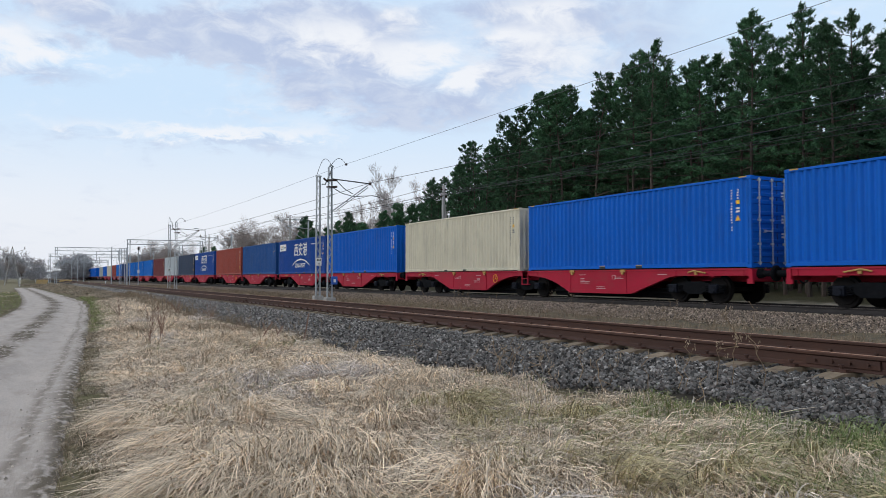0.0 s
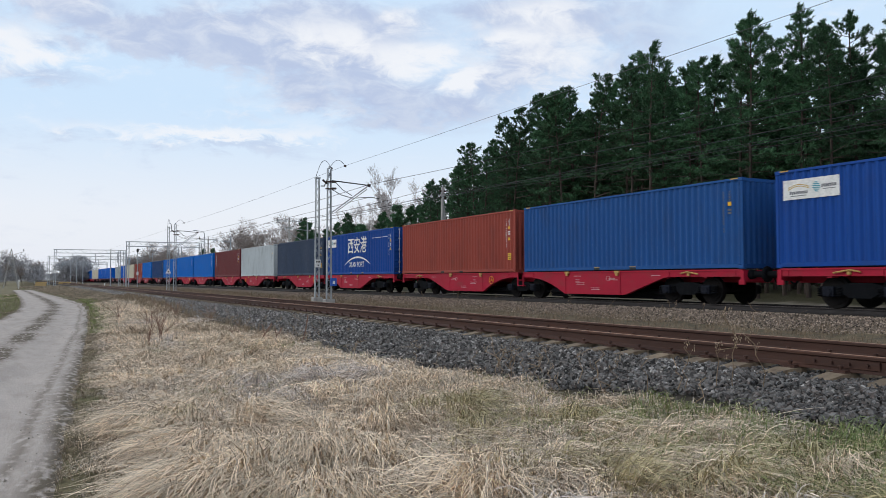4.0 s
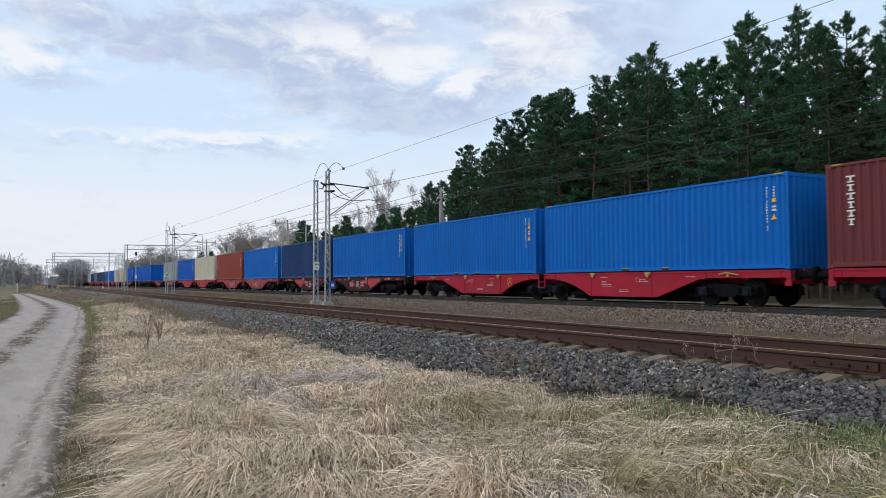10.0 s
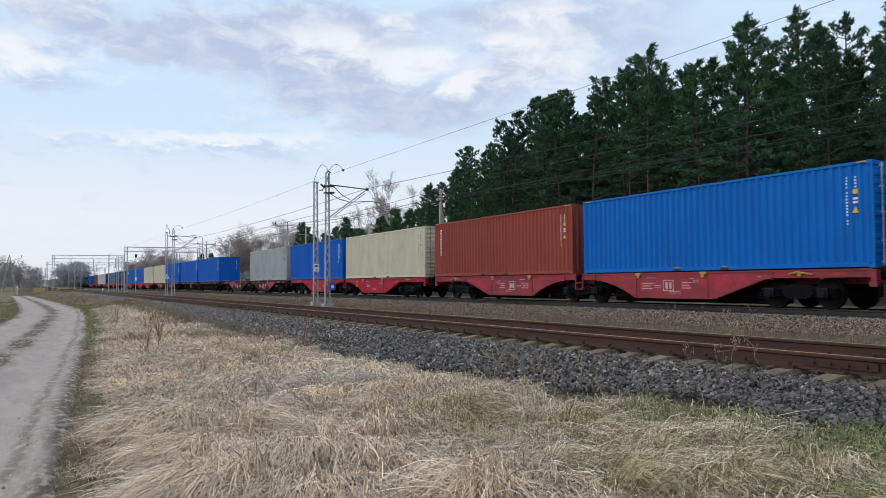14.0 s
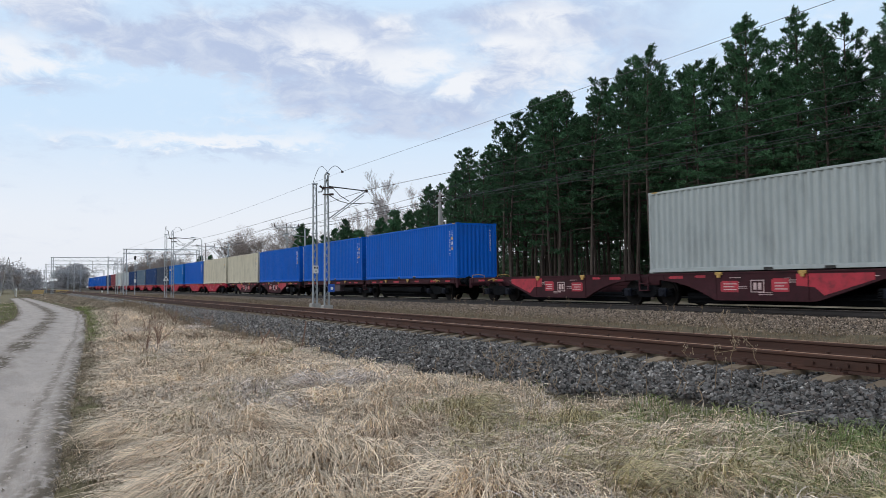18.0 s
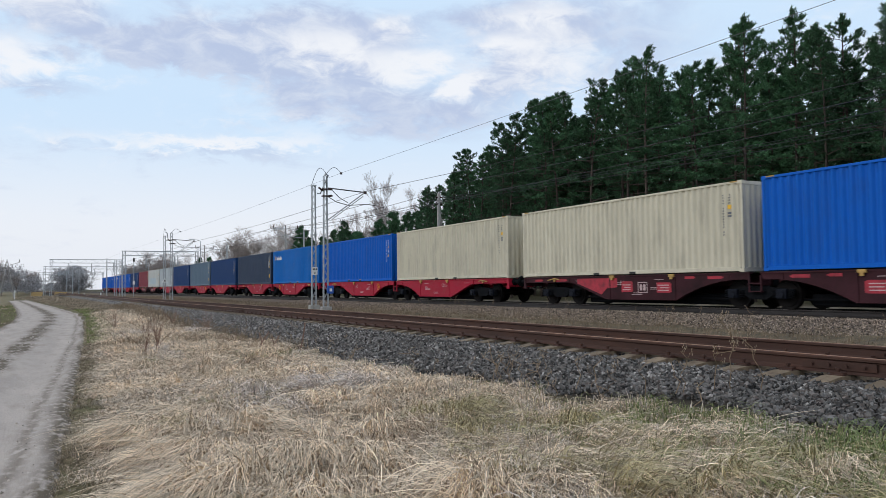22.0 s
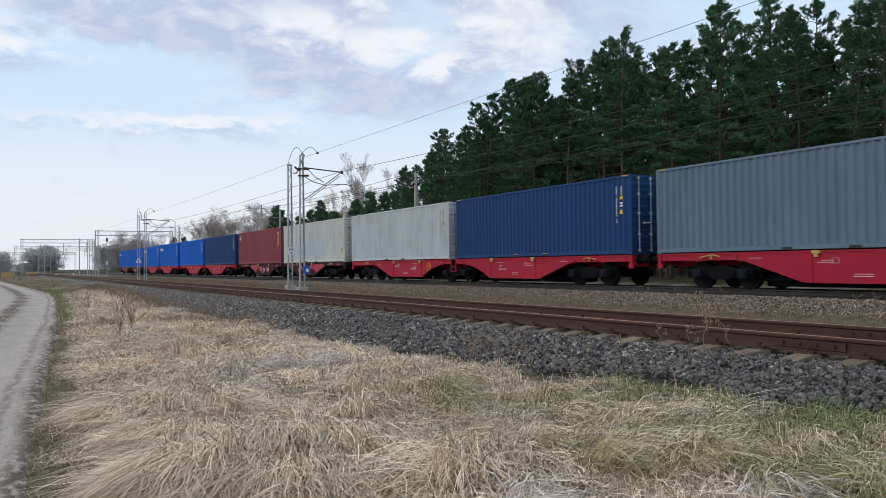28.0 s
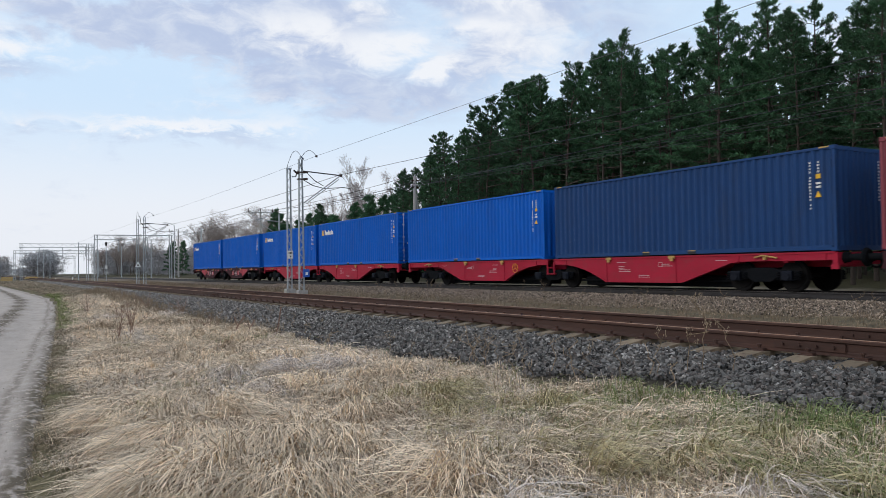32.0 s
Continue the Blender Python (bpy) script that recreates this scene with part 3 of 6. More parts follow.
def seal_geo(g):
    for x in (-1.15, -0.012, 1.126):
        g.box(x, x + 0.024, -6.072, -6.058, 0.16, 2.77)
    for z in (0.15, 2.755):
        g.box(-1.12, 1.12, -6.070, -6.058, z, z + 0.022)


def handle_geo(g):
    g.box(-0.30, 0.03, -0.085, -0.06, 1.14, 1.175)
    g.box(-0.31, -0.24, -0.07, 0.0, 1.11, 1.2)


def number_geo(g):
    r = random.Random(4)
    z = 2.50
    for i in range(14):
        if i in (4, 12):
            z -= 0.07
        g.box(-1.2165, -1.2105, -5.36, -5.36 + r.uniform(0.035, 0.06), z - 0.05, z)
        z -= 0.087
    z = 2.50
    for i in range(4):
        g.box(-1.2165, -1.2105, -5.62, -5.62 + r.uniform(0.035, 0.06), z - 0.05, z)
        z -= 0.087
    for i in range(2):
        g.box(-1.2165, -1.2105, -5.66, -5.52, 1.86 - 0.1 * i, 1.92 - 0.1 * i)


def end_number_geo(g):
    r = random.Random(9)
    z = 2.55
    for i in range(13):
        g.box(0.80, 0.80 + r.uniform(0.035, 0.06), -6.086, -6.080, z - 0.05, z)
        z -= 0.09


def warn_geo(g):
    g.plate_x([(-5.68, 1.50), (-5.48, 1.50), (-5.58, 1.68)], -1.2165, -1.2105)


def stripe_geo(g):
    g.box(-1.2235, -1.2195, -0.15, 0.15, 2.845, 2.885)


def bar(y0, y1, z0, z1):
    return lambda g: g.box(-1.2175, -1.2115, y0, y1, z0, z1)


DECALS = {}
white_mark = mat("white_lettering", (0.78, 0.78, 0.76), 0.6, vary=0.12, scale=6, bump=0, dirt=(0.35, 0.35, 0.36), dirt_amount=0.5)
faded_mark = mat("faded_lettering", (0.55, 0.42, 0.42), 0.7, vary=0.2, scale=8, bump=0)
DECAL_BLUE = mat("emblem_blue", (0.02, 0.06, 0.25), 0.6, vary=0.1, bump=0)
yellow_mark = mat("yellow_marking", (0.78, 0.46, 0.03), 0.6, vary=0.12, scale=6, bump=0)
black_mark = mat("black_marking", (0.02, 0.02, 0.02), 0.7, vary=0.1, bump=0)
rod_grey = mat("worn_rod_steel", (0.26, 0.26, 0.25), 0.6, 0.2, vary=0.2, scale=5, bump=0.1, dirt=(0.16, 0.10, 0.06), dirt_amount=0.6)
print_grey = mat("grey_print", (0.12, 0.13, 0.15), 0.7, vary=0.15, bump=0)
print_gold = mat("gold_print", (0.50, 0.33, 0.05), 0.6, vary=0.15, bump=0)
print_teal = mat("teal_print", (0.03, 0.28, 0.38), 0.6, vary=0.15, bump=0)
ghost_blue = mat("faded_blue_field", (0.455, 0.54, 0.59), 0.6, vary=0.10, scale=0.8, fine=9, bump=0, dirt=(0.57, 0.585, 0.56), dirt_amount=0.6, stretch=(1, 1, 0.4), spec=0.18)
galv = mat("galvanised_steel", (0.55, 0.58, 0.60), 0.5, 0.35, vary=0.15, scale=5, fine=40, bump=0.1)


def text_mesh(body, size, depth=0.002, shear=0.0, bold=0.0):
    """Letters as a mesh that faces -x, centred, reading along -y."""
    cu = bpy.data.curves.new("lettering", "FONT")
    cu.body, cu.size, cu.align_x, cu.align_y, cu.extrude, cu.shear, cu.offset = body, size, "CENTER", "CENTER", depth, shear, bold
    ob = new("lettering", cu)
    me = bpy.data.meshes.new_from_object(ob.evaluated_get(bpy.context.evaluated_depsgraph_get()))
    bpy.data.objects.remove(ob)
    me.transform(Matrix(((0, 0, -1, 0), (-1, 0, 0, 0), (0, 1, 0, 0), (0, 0, 0, 1))))
    me.name = "lettering"
    return me


def arc_geo(g):
    n = 22
    vs, fs = [], []
    for i in range(n + 1):
        a = radians(-34 + 68 * i / n)
        w = 0.012 + 0.045 * math.cos(radians(-90 + 180 * i / n)) ** 0.8 if 0 < i < n else 0.006
        for r in (3.1 - w, 3.1 + w):
            vs.append((-1.214, r * math.sin(a) * 1.36, r * math.cos(a) * 1.0 - 3.1 + 1.345))
        if i < n:
            fs.append((2 * i, 2 * i + 1, 2 * i + 3, 2 * i + 2))
    g.add(vs, fs)
    g.plate_x([(-0.13, 1.345), (0.05, 1.25), (0.0, 1.345), (0.05, 1.44)], -1.217, -1.211)


def port_panel_geo(g):
    g.box(-1.2185, -1.2125, 4.0, 5.82, 2.0, 2.58)


def port_panel_print(g):
    for k in range(9):
        g.box(-1.2215, -1.2180, 5.00 + 0.068 * k, 5.05 + 0.068 * k, 2.15, 2.23)
    for k in range(7):
        g.box(-1.2215, -1.2180, 4.10 + 0.068 * k, 4.15 + 0.068 * k, 2.28, 2.37)
    g.box(-1.2215, -1.2180, 5.05, 5.58, 2.09, 2.11)
    g.box(-1.2215, -1.2180, 4.12, 4.50, 2.22, 2.24)


def port_panel_arcs(g):
    for lift in (0.0, 0.05):
        for k in range(8):
            a0, a1 = k / 8, (k + 1) / 8
            z0, z1 = 2.28 + lift + 0.09 * math.sin(math.pi * a0), 2.28 + lift + 0.09 * math.sin(math.pi * a1)
            g.plate_x([(4.95 + 0.7 * a0, z0), (4.95 + 0.7 * a1, z1), (4.95 + 0.7 * a1, z1 + 0.022), (4.95 + 0.7 * a0, z0 + 0.022)], -1.2215, -1.2180)


def port_panel_globe(g):
    for k in range(6):
        z = 2.16 + 0.052 * k
        w = 0.13 * math.sin(math.pi * (k + 0.8) / 6.6)
        g.plate_x([(4.72 - w, z), (4.72 + w, z + 0.02), (4.72 + w, z + 0.05), (4.72 - w, z + 0.03)], -1.2215, -1.2180)


def on_side(y0, y1, z0, z1):
    """A field of paint that follows the corrugation of the side."""
    def fill(g):
        pts = [(y, d) for y, d in zigzag(-CL / 2 + 0.12, CL / 2 - 0.12, 0.278, 0.054) if y0 <= y <= y1]
        g.add([(-1.2095 + d, y, z) for y, d in pts for z in (z0, z1)], [(2 * i, 2 * i + 2, 2 * i + 3, 2 * i + 1) for i in range(len(pts) - 1)])
    return fill


PAINTS = dict(
    B=((0.003, 0.115, 0.53), "bright blue"), A=((0.002, 0.145, 0.54), "clear blue"), D=((0.010, 0.066, 0.30), "deep blue"), M=((0.018, 0.085, 0.27), "faded mid blue"),
    C=((0.635, 0.59, 0.465), "cream"), R=((0.31, 0.066, 0.048), "brick red"), T=((0.165, 0.042, 0.045), "maroon"),
    X=((0.255, 0.06, 0.078), "faded maroon"), W=((0.50, 0.545, 0.565), "pale grey"), S=((0.046, 0.067, 0.112), "dark slate"), N=((0.016, 0.055, 0.165), "navy blue"),
    G=((0.38, 0.42, 0.425), "grey"), F=((0.125, 0.185, 0.25), "blue-grey"), L=((0.004, 0.145, 0.50), "azure blue"), V=((0.57, 0.585, 0.56), "off-white"))

# order of the load from the front of the train: paint, doors towards the front, extra lettering
LOAD = {-1: "B", 0: "B", 1: "Bd", 2: "C", 3: "B", 4: "Dp", 5: "M", 6: "Rq", 7: "Ddp", 8: "Sq", 9: "Wd", 10: "Tv", 11: "A", 12: "A", 13: "A",
        14: "N", 15: "Ad", 16: "Rv", 17: "Cd", 18: "B", 19: "Gd", 20: "B", 21: "Bd", 22: "Bd", 23: "C", 24: "C", 25: "B", 26: "Ll", 27: "Sq",
        28: "Nd", 29: "Fq", 30: "Nd", 31: "Wd", 32: "Vdyq", 33: "Xde", 34: "N", 35: "B", 36: "Bdl", 37: "Bl", 38: "B", 39: "Bl"}


def container(code, index):
    rgb, colour = PAINTS[code[0]]
    p = paint("container_" + colour.replace(" ", "_").replace("-", "_"), rgb, dirt=tuple(0.5 * v + 0.02 for v in rgb), amount=0.35 if code[0] in "ABLD" else 0.5)
    doors = "d" in code
    extra = "barred doors" if doors else "plain closed end"
    what = ", large white lettering" if "p" in code else ", small emblem" if "l" in code else ""
    c = thing("shipping_container", f"{colour} corrugated steel shipping container, {extra}{what}", "container", "containers on the train")
    for s in (0, 180):
        turn = pose(0, 0, 0, 0, 0, s)
        part("side_panel", shared("side_panel", side_geo), p, c, at=turn)
        part("bottom_rail", shared("bottom_rail", lambda g: g.box(-1.217, -1.165, -5.95, 5.95, 0.03, 0.165, 0.01)), p, c, at=turn)
        part("top_rail", shared("top_rail", lambda g: g.box(-1.217, -1.16, -5.95, 5.95, 2.805, 2.885, 0.012)), p, c, at=turn)
        for y in (-1.03, 1.03):
            part("fork_pocket", shared("fork_pocket", lambda g: g.box(-1.2195, -1.205, -0.17, 0.17, 0.035, 0.115)), black_mark, c, at=turn @ pose(0, y, 0))
            if s == 0 and code[0] in "ABLNDM":
                part("pocket_plate", shared("pocket_plate", lambda g: g.box(-1.2205, -1.2165, -0.16, 0.16, 0.125, 0.155)), bracket_tan, c, "small beige plate", at=turn @ pose(0, y, 0))
        for y in (-5.78, 5.78):
            part("height_stripe", shared("height_stripe", stripe_geo), bracket_tan, c, "worn yellow height stripe", at=turn @ pose(0, y, 0))
        for x in (-1, 1):
            part("corner_post", shared("corner_post", post_geo), p, c, at=turn @ pose(x * 1.17, -6.045, 1.448, 90, 0, 0 if x < 0 else 180))
            for z in (0.06, 2.836):
                part("corner_casting", shared("corner_casting", casting_geo), p, c, at=turn @ pose(x * 1.14, -6.009, z))
        part("end_sill", shared("end_sill", lambda g: g.box(-1.05, 1.05, -6.08, -6.0, 0.02, 0.15)), p, c, at=turn)
        part("end_header", shared("end_header", lambda g: g.box(-1.05, 1.05, -6.08, -6.0, 2.77, 2.88)), p, c, at=turn)
    part("roof", shared("roof", roof_geo), p, c)
    part("floor", shared("floor", lambda g: g.box(-1.16, 1.16, -5.95, 5.95, 0.04, 0.14)), black_mark, c)
    part("end_wall", shared("end_wall", end_geo), p, c, at=pose(0, 0, 0, 0, 0, 180 if doors else 0))
    dturn = pose(0, 0, 0, 0, 0, 0 if doors else 180)
    for s in (-1, 1):
        leaf = part("door", shared("door", door_geo), p, c, at=dturn @ pose(s * 0.575, -6.06, 0))
        for x in (-0.28, 0.30):
            rod = part("lock_rod", shared("lock_rod", rod_geo), rod_grey if code[0] in "CWVG" else galv, leaf, "steel lock rod", at=pose(x, 0, 0))
        part("handle", shared("handle", handle_geo), galv, leaf, at=pose(0.25, 0, 0))
    part("door_seal", shared("door_seal", seal_geo), black_mark, c, "black rubber seal round the door leaves", at=dturn)
    if doors:
        r = random.Random(index)
        g = Geo()
        for z in (2.36, 2.26, 1.62, 1.52, 1.42, 1.05, 0.95):
            g.box(0.18, 0.18 + r.uniform(0.25, 0.42), -6.090, -6.083, z, z + 0.055)
            if r.random() < 0.7:
                g.box(0.70, 0.70 + r.uniform(0.15, 0.3), -6.090, -6.083, z, z + 0.055)
        tagged(part("door_markings", g, print_grey if code[0] in "CWVG" else white_mark, c, "rows of small markings"), kind="stuff")
    else:
        tagged(part("end_number", shared("end_number", end_number_geo), white_mark, c, "column of small white marks"), kind="stuff")
    if code[0] in "ABNDTLFRSX":
        tagged(part("side_number", shared("side_number", number_geo), white_mark, c, "column of small white marks"), kind="stuff")
        part("warning_triangle", shared("warning_triangle", warn_geo), yellow_mark, c, "yellow warning triangle")
        part("warning_square", shared("warning_square", bar(-5.66, -5.52, 2.02, 2.15)), yellow_mark, c, "small yellow square")
    else:
        tagged(part("side_number", shared("side_number", number_geo), print_grey, c, "column of small grey marks"), kind="stuff")
        part("warning_square", shared("warning_square", bar(-5.66, -5.52, 2.02, 2.15)), yellow_mark, c, "small yellow square")
    if "q" in code:
        st = part("yellow_sticker", shared("yellow_sticker", bar(-5.74, -5.48, 0.58, 0.90)), yellow_mark, c)
        tagged(part("print", shared("sticker_print", lambda g: [g.box(-1.2195, -1.2170, -5.71, -5.51, 0.62 + 0.09 * k, 0.65 + 0.09 * k) for k in range(3)]), black_mark, st), kind="stuff")
    if "y" in code:
        for key, x, z in (("door_sticker", -0.42, 1.62), ("door_sticker", 0.40, 1.55)):
            part("yellow_sticker", shared(key, lambda g: g.box(-0.13, 0.13, -6.09, -6.083, 0, 0.42)), yellow_mark, c, "yellow door sticker", at=pose(x, 0, z))
        for x, z in ((-0.85, 1.72), (-0.40, 0.42)):
            part("warning_triangle", shared("door_triangle", lambda g: g.add([(a, b, d) for b in (-6.09, -6.083) for a, d in ((-0.11, 0), (0.11, 0), (0, 0.2))], [(0, 1, 2), (5, 4, 3), (0, 3, 4, 1), (1, 4, 5, 2), (2, 5, 3, 0)])), yellow_mark, c, "yellow warning triangle", at=pose(x, 0, z))
        part("faded_field", shared("ghost_field", on_side(-2.7, 4.4, 0.45, 1.55)), ghost_blue, c, "faded pale blue field of old lettering")
    if "e" in code:
        tag = part("square_emblem", shared("square_emblem", bar(5.28, 5.62, 2.22, 2.58)), white_mark, c, "small square emblem in blue, yellow and white")
        part("emblem_field", shared("emblem_field", lambda g: g.box(-1.2195, -1.2170, 5.31, 5.59, 2.36, 2.55)), DECAL_BLUE, tag)
        part("emblem_band", shared("emblem_band", lambda g: g.plate_x([(5.31, 2.27), (5.31, 2.33), (5.59, 2.40), (5.59, 2.34)], -1.2205, -1.2180)), yellow_mark, tag)
    if "v" in code:
        def column(g):
            for i in range(6):
                z = 2.52 - i * 0.235
                w = 0.13 - 0.03 * (i % 2)
                g.box(-1.2175, -1.2115, 5.33, 5.39, z - 0.15, z - 0.04)
                g.box(-1.2175, -1.2115, 5.36 - w, 5.36 + w, z - 0.04, z)
                g.box(-1.2175, -1.2115, 5.36 - w * 0.7, 5.36 + w * 0.7, z - 0.185, z - 0.15)
        part("side_emblem", shared("vertical_emblem", column), white_mark, c, "vertical column of white shapes")
    if "l" in code:
        def emblem(g):
            for k in range(2):
                y = 5.45 - k * 0.24
                g.plate_x([(y, 2.06), (y + 0.12, 2.06), (y + 0.01, 2.42), (y - 0.11, 2.42)], -1.2175, -1.2115)
        part("emblem", shared("emblem", emblem), yellow_mark, c)

        def letters(g):
            r = random.Random(3)
            y = 4.95
            for k in range(8):
                w = r.uniform(0.09, 0.15)
                w *= 1.25
                g.box(-1.2175, -1.2115, y - w, y, 2.08, 2.40 if k % 3 == 0 else 2.29)
                y -= w + 0.04
        part("emblem_bars", shared("emblem_bars", letters), white_mark, c)
    if "p" in code:
        part("large_lettering", DECALS["top"], white_mark, c, at=pose(-1.214, 0.05, 1.92))
        part("small_lettering", DECALS["low"], white_mark, c, at=pose(-1.214, 0.05, 0.68))
        part("swoosh", shared("swoosh", arc_geo), white_mark, c, "white arc with an arrow", at=pose(0, -0.05, -0.16))
        panel = part("info_panel", shared("info_panel", port_panel_geo), white_mark, c, "white panel with dark print")
        tagged(part("print", shared("panel_print", port_panel_print), print_grey, panel), kind="stuff")
        part("arcs", shared("panel_arcs", port_panel_arcs), print_gold, panel, "golden arched lines")
        tagged(part("globe", shared("panel_globe", port_panel_globe), print_teal, panel, "teal striped globe"), kind="stuff")
        part("fine_print", shared("fine_print", lambda g: [g.box(-1.2165, -1.2105, -2.75 - 0.125 * i, -2.66 - 0.125 * i, 2.345, 2.385) for i in range(20) if i != 12]), white_mark, c)
    return c


DECALS["top"] = text_mesh("西安港", 1.15, shear=0.12, bold=0.008)
DECALS["low"] = text_mesh("XI'AN PORT", 0.50, bold=0.004)
for me in DECALS.values():
    me.materials.append(white_mark)

# --- wagons: two halves on three bogies, origin over the middle bogie at rail height ---
wagon_red = mat("wagon_red_paint", (0.37, 0.011, 0.035), 0.6, spec=0.2, vary=0.12, scale=0.8, fine=12, bump=0.05, dirt=(0.20, 0.05, 0.05), dirt_amount=0.45, stretch=(1, 0.6, 1.2))
wagon_worn = mat("worn_wagon_paint", (0.30, 0.03, 0.045), 0.65, vary=0.2, scale=0.8, fine=12, bump=0.08, dirt=(0.08, 0.04, 0.04), dirt_amount=0.75, stretch=(1, 0.5, 1))
wagon_dark = mat("sooty_wagon_paint", (0.050, 0.018, 0.023), 0.75, spec=0.12, vary=0.25, scale=0.9, fine=12, bump=0.1, dirt=(0.02, 0.014, 0.016), dirt_amount=0.8)
patch_red = mat("fresh_red_patch", (0.40, 0.025, 0.045), 0.6, vary=0.2, scale=2, bump=0.03, dirt=(0.10, 0.02, 0.03), dirt_amount=0.8)
panel_grey = mat("sooty_box_paint", (0.075, 0.06, 0.07), 0.7, spec=0.2, vary=0.2, scale=3, bump=0.05)
# bogie, axle box and wheel colours near black, shade under the wagons included
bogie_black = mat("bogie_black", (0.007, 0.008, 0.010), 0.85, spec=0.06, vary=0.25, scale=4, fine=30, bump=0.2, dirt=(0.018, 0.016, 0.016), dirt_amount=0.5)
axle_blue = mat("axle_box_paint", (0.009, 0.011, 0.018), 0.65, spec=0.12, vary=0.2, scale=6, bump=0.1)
bracket_tan = mat("bracket_yellow_paint", (0.48, 0.30, 0.09), 0.6, vary=0.2, scale=8, bump=0.1, dirt=(0.15, 0.1, 0.06), dirt_amount=0.5)
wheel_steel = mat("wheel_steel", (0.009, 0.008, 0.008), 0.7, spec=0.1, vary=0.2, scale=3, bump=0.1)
orange_mark = mat("orange_paint", (0.75, 0.28, 0.03), 0.5, vary=0.1, scale=8, bump=0)


def sill_outline():
    pts = [(0.22, 1.12), (0.22, 0.92), (0.95, 0.915)]
    for i in range(1, 9):                       # the sweep down from the middle bogie
        q = i / 8
        pts.append((0.95 + 2.35 * q, 0.915 - 0.665 * (0.25 * q + 0.75 * q * q)))
    pts += [(6.85, 0.25), (7.1, 0.28), (9.0, 0.88), (9.25, 0.91), (12.45, 0.91), (12.45, 1.12)]
    return pts


def sill_geo(g):
    g.plate_x(sill_outline(), -1.165, -1.135)
    g.box(-1.19, -1.03, 0.20, 12.47, 1.095, 1.148)
    low = sill_outline()[2:-2]
    for (y0, z0), (y1, z1) in zip(low, low[1:]):
        n = Vector((0, -(z1 - z0), y1 - y0)).normalized() * 0.012
        g.add([(x, y, z + s * n.z) for x in (-1.19, -1.04) for y, z in ((y0, z0), (y1, z1)) for s in (-1, 1)],
              [(0, 1, 3, 2), (4, 6, 7, 5), (0, 2, 6, 4), (1, 5, 7, 3), (0, 4, 5, 1), (2, 3, 7, 6)])
    for y in (3.35, 6.75, 9.3, 12.2, 1.0):
        zz = 0.27 if 3 < y < 7 else 0.92
        g.box(-1.187, -1.135, y - 0.012, y + 0.012, zz, 1.10)


def straight_sill_geo(g):
    g.plate_x([(0.22, 1.12), (0.22, 0.90), (12.45, 0.90), (12.45, 1.12)], -1.165, -1.135)
    g.box(-1.19, -1.03, 0.20, 12.47, 1.095, 1.148)
    g.box(-1.19, -1.05, 0.22, 12.45, 0.885, 0.91)
    for y in (1.0, 3.35, 6.75, 9.3, 12.2):
        g.box(-1.187, -1.135, y - 0.012, y + 0.012, 0.91, 1.10)


def ladder_geo(g):
    for y in (-0.22, 0.22):
        g.box(-1.20, -1.15, y - 0.025, y + 0.025, 0.52, 1.05)
    for z in (0.53, 0.78):
        g.box(-1.22, -1.02, -0.22, 0.22, z, z + 0.035)


def side_frame_geo(g):
    prof = [(-1.25, 0.46), (-1.25, 0.62), (-0.55, 0.66), (-0.3, 0.72), (0.3, 0.72), (0.55, 0.66), (1.25, 0.62), (1.25, 0.46), (0.55, 0.44), (0.3, 0.30), (-0.3, 0.30), (-0.55, 0.44)]
    g.plate_x(prof, -1.06, -0.94)


def wheelset_geo(g):
    g.tube((-1.0, 0, 0), (1.0, 0, 0), 0.08, 12)
    for s in (-1, 1):
        g.tube((s * 0.685, 0, 0), (s * 0.715, 0, 0), 0.475, 32)
        g.tube((s * 0.715, 0, 0), (s * 0.82, 0, 0), 0.46, 32)
        g.tube((s * 0.82, 0, 0), (s * 0.845, 0, 0), 0.37, 24, 0.36)
        g.tube((s * 0.845, 0, 0), (s * 0.87, 0, 0), 0.13, 16)


def axle_box_geo(g):
    g.box(-1.17, -0.93, -0.17, 0.17, 0.33, 0.62, 0.03)
    g.tube((-1.2, 0, 0.46), (-1.16, 0, 0.46), 0.12, 14)
    for y, z in ((-0.06, 0.40), (0.06, 0.40), (-0.06, 0.52), (0.06, 0.52)):
        g.tube((-1.215, y, z), (-1.19, y, z), 0.02, 6)


def spring_geo(g):
    g.line([(-1.06 + 0.085 * math.cos(k * math.tau / 8), 0.085 * math.sin(k * math.tau / 8), 0.34 + 0.26 * k / 32) for k in range(33)], 0.02, 4)


WHEELS = {-1: [], 1: []}


def bogie(parent, y, body):
    b = part("bogie", shared("bogie_bolster", lambda g: g.box(-1.0, 1.0, -0.28, 0.28, 0.45, 0.72, 0.03).tube((0, 0, 0.72), (0, 0, 0.9), 0.25, 12)), body, parent, at=pose(0, y, 0))
    for s in (0, 180):
        turn = pose(0, 0, 0, 0, 0, s)
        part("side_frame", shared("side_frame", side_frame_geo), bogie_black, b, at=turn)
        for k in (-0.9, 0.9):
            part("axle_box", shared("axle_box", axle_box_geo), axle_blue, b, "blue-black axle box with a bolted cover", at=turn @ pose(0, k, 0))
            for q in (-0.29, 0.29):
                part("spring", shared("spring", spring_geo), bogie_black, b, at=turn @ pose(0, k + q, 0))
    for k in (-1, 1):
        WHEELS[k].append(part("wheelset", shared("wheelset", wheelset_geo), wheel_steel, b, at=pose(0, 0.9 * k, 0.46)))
    return b


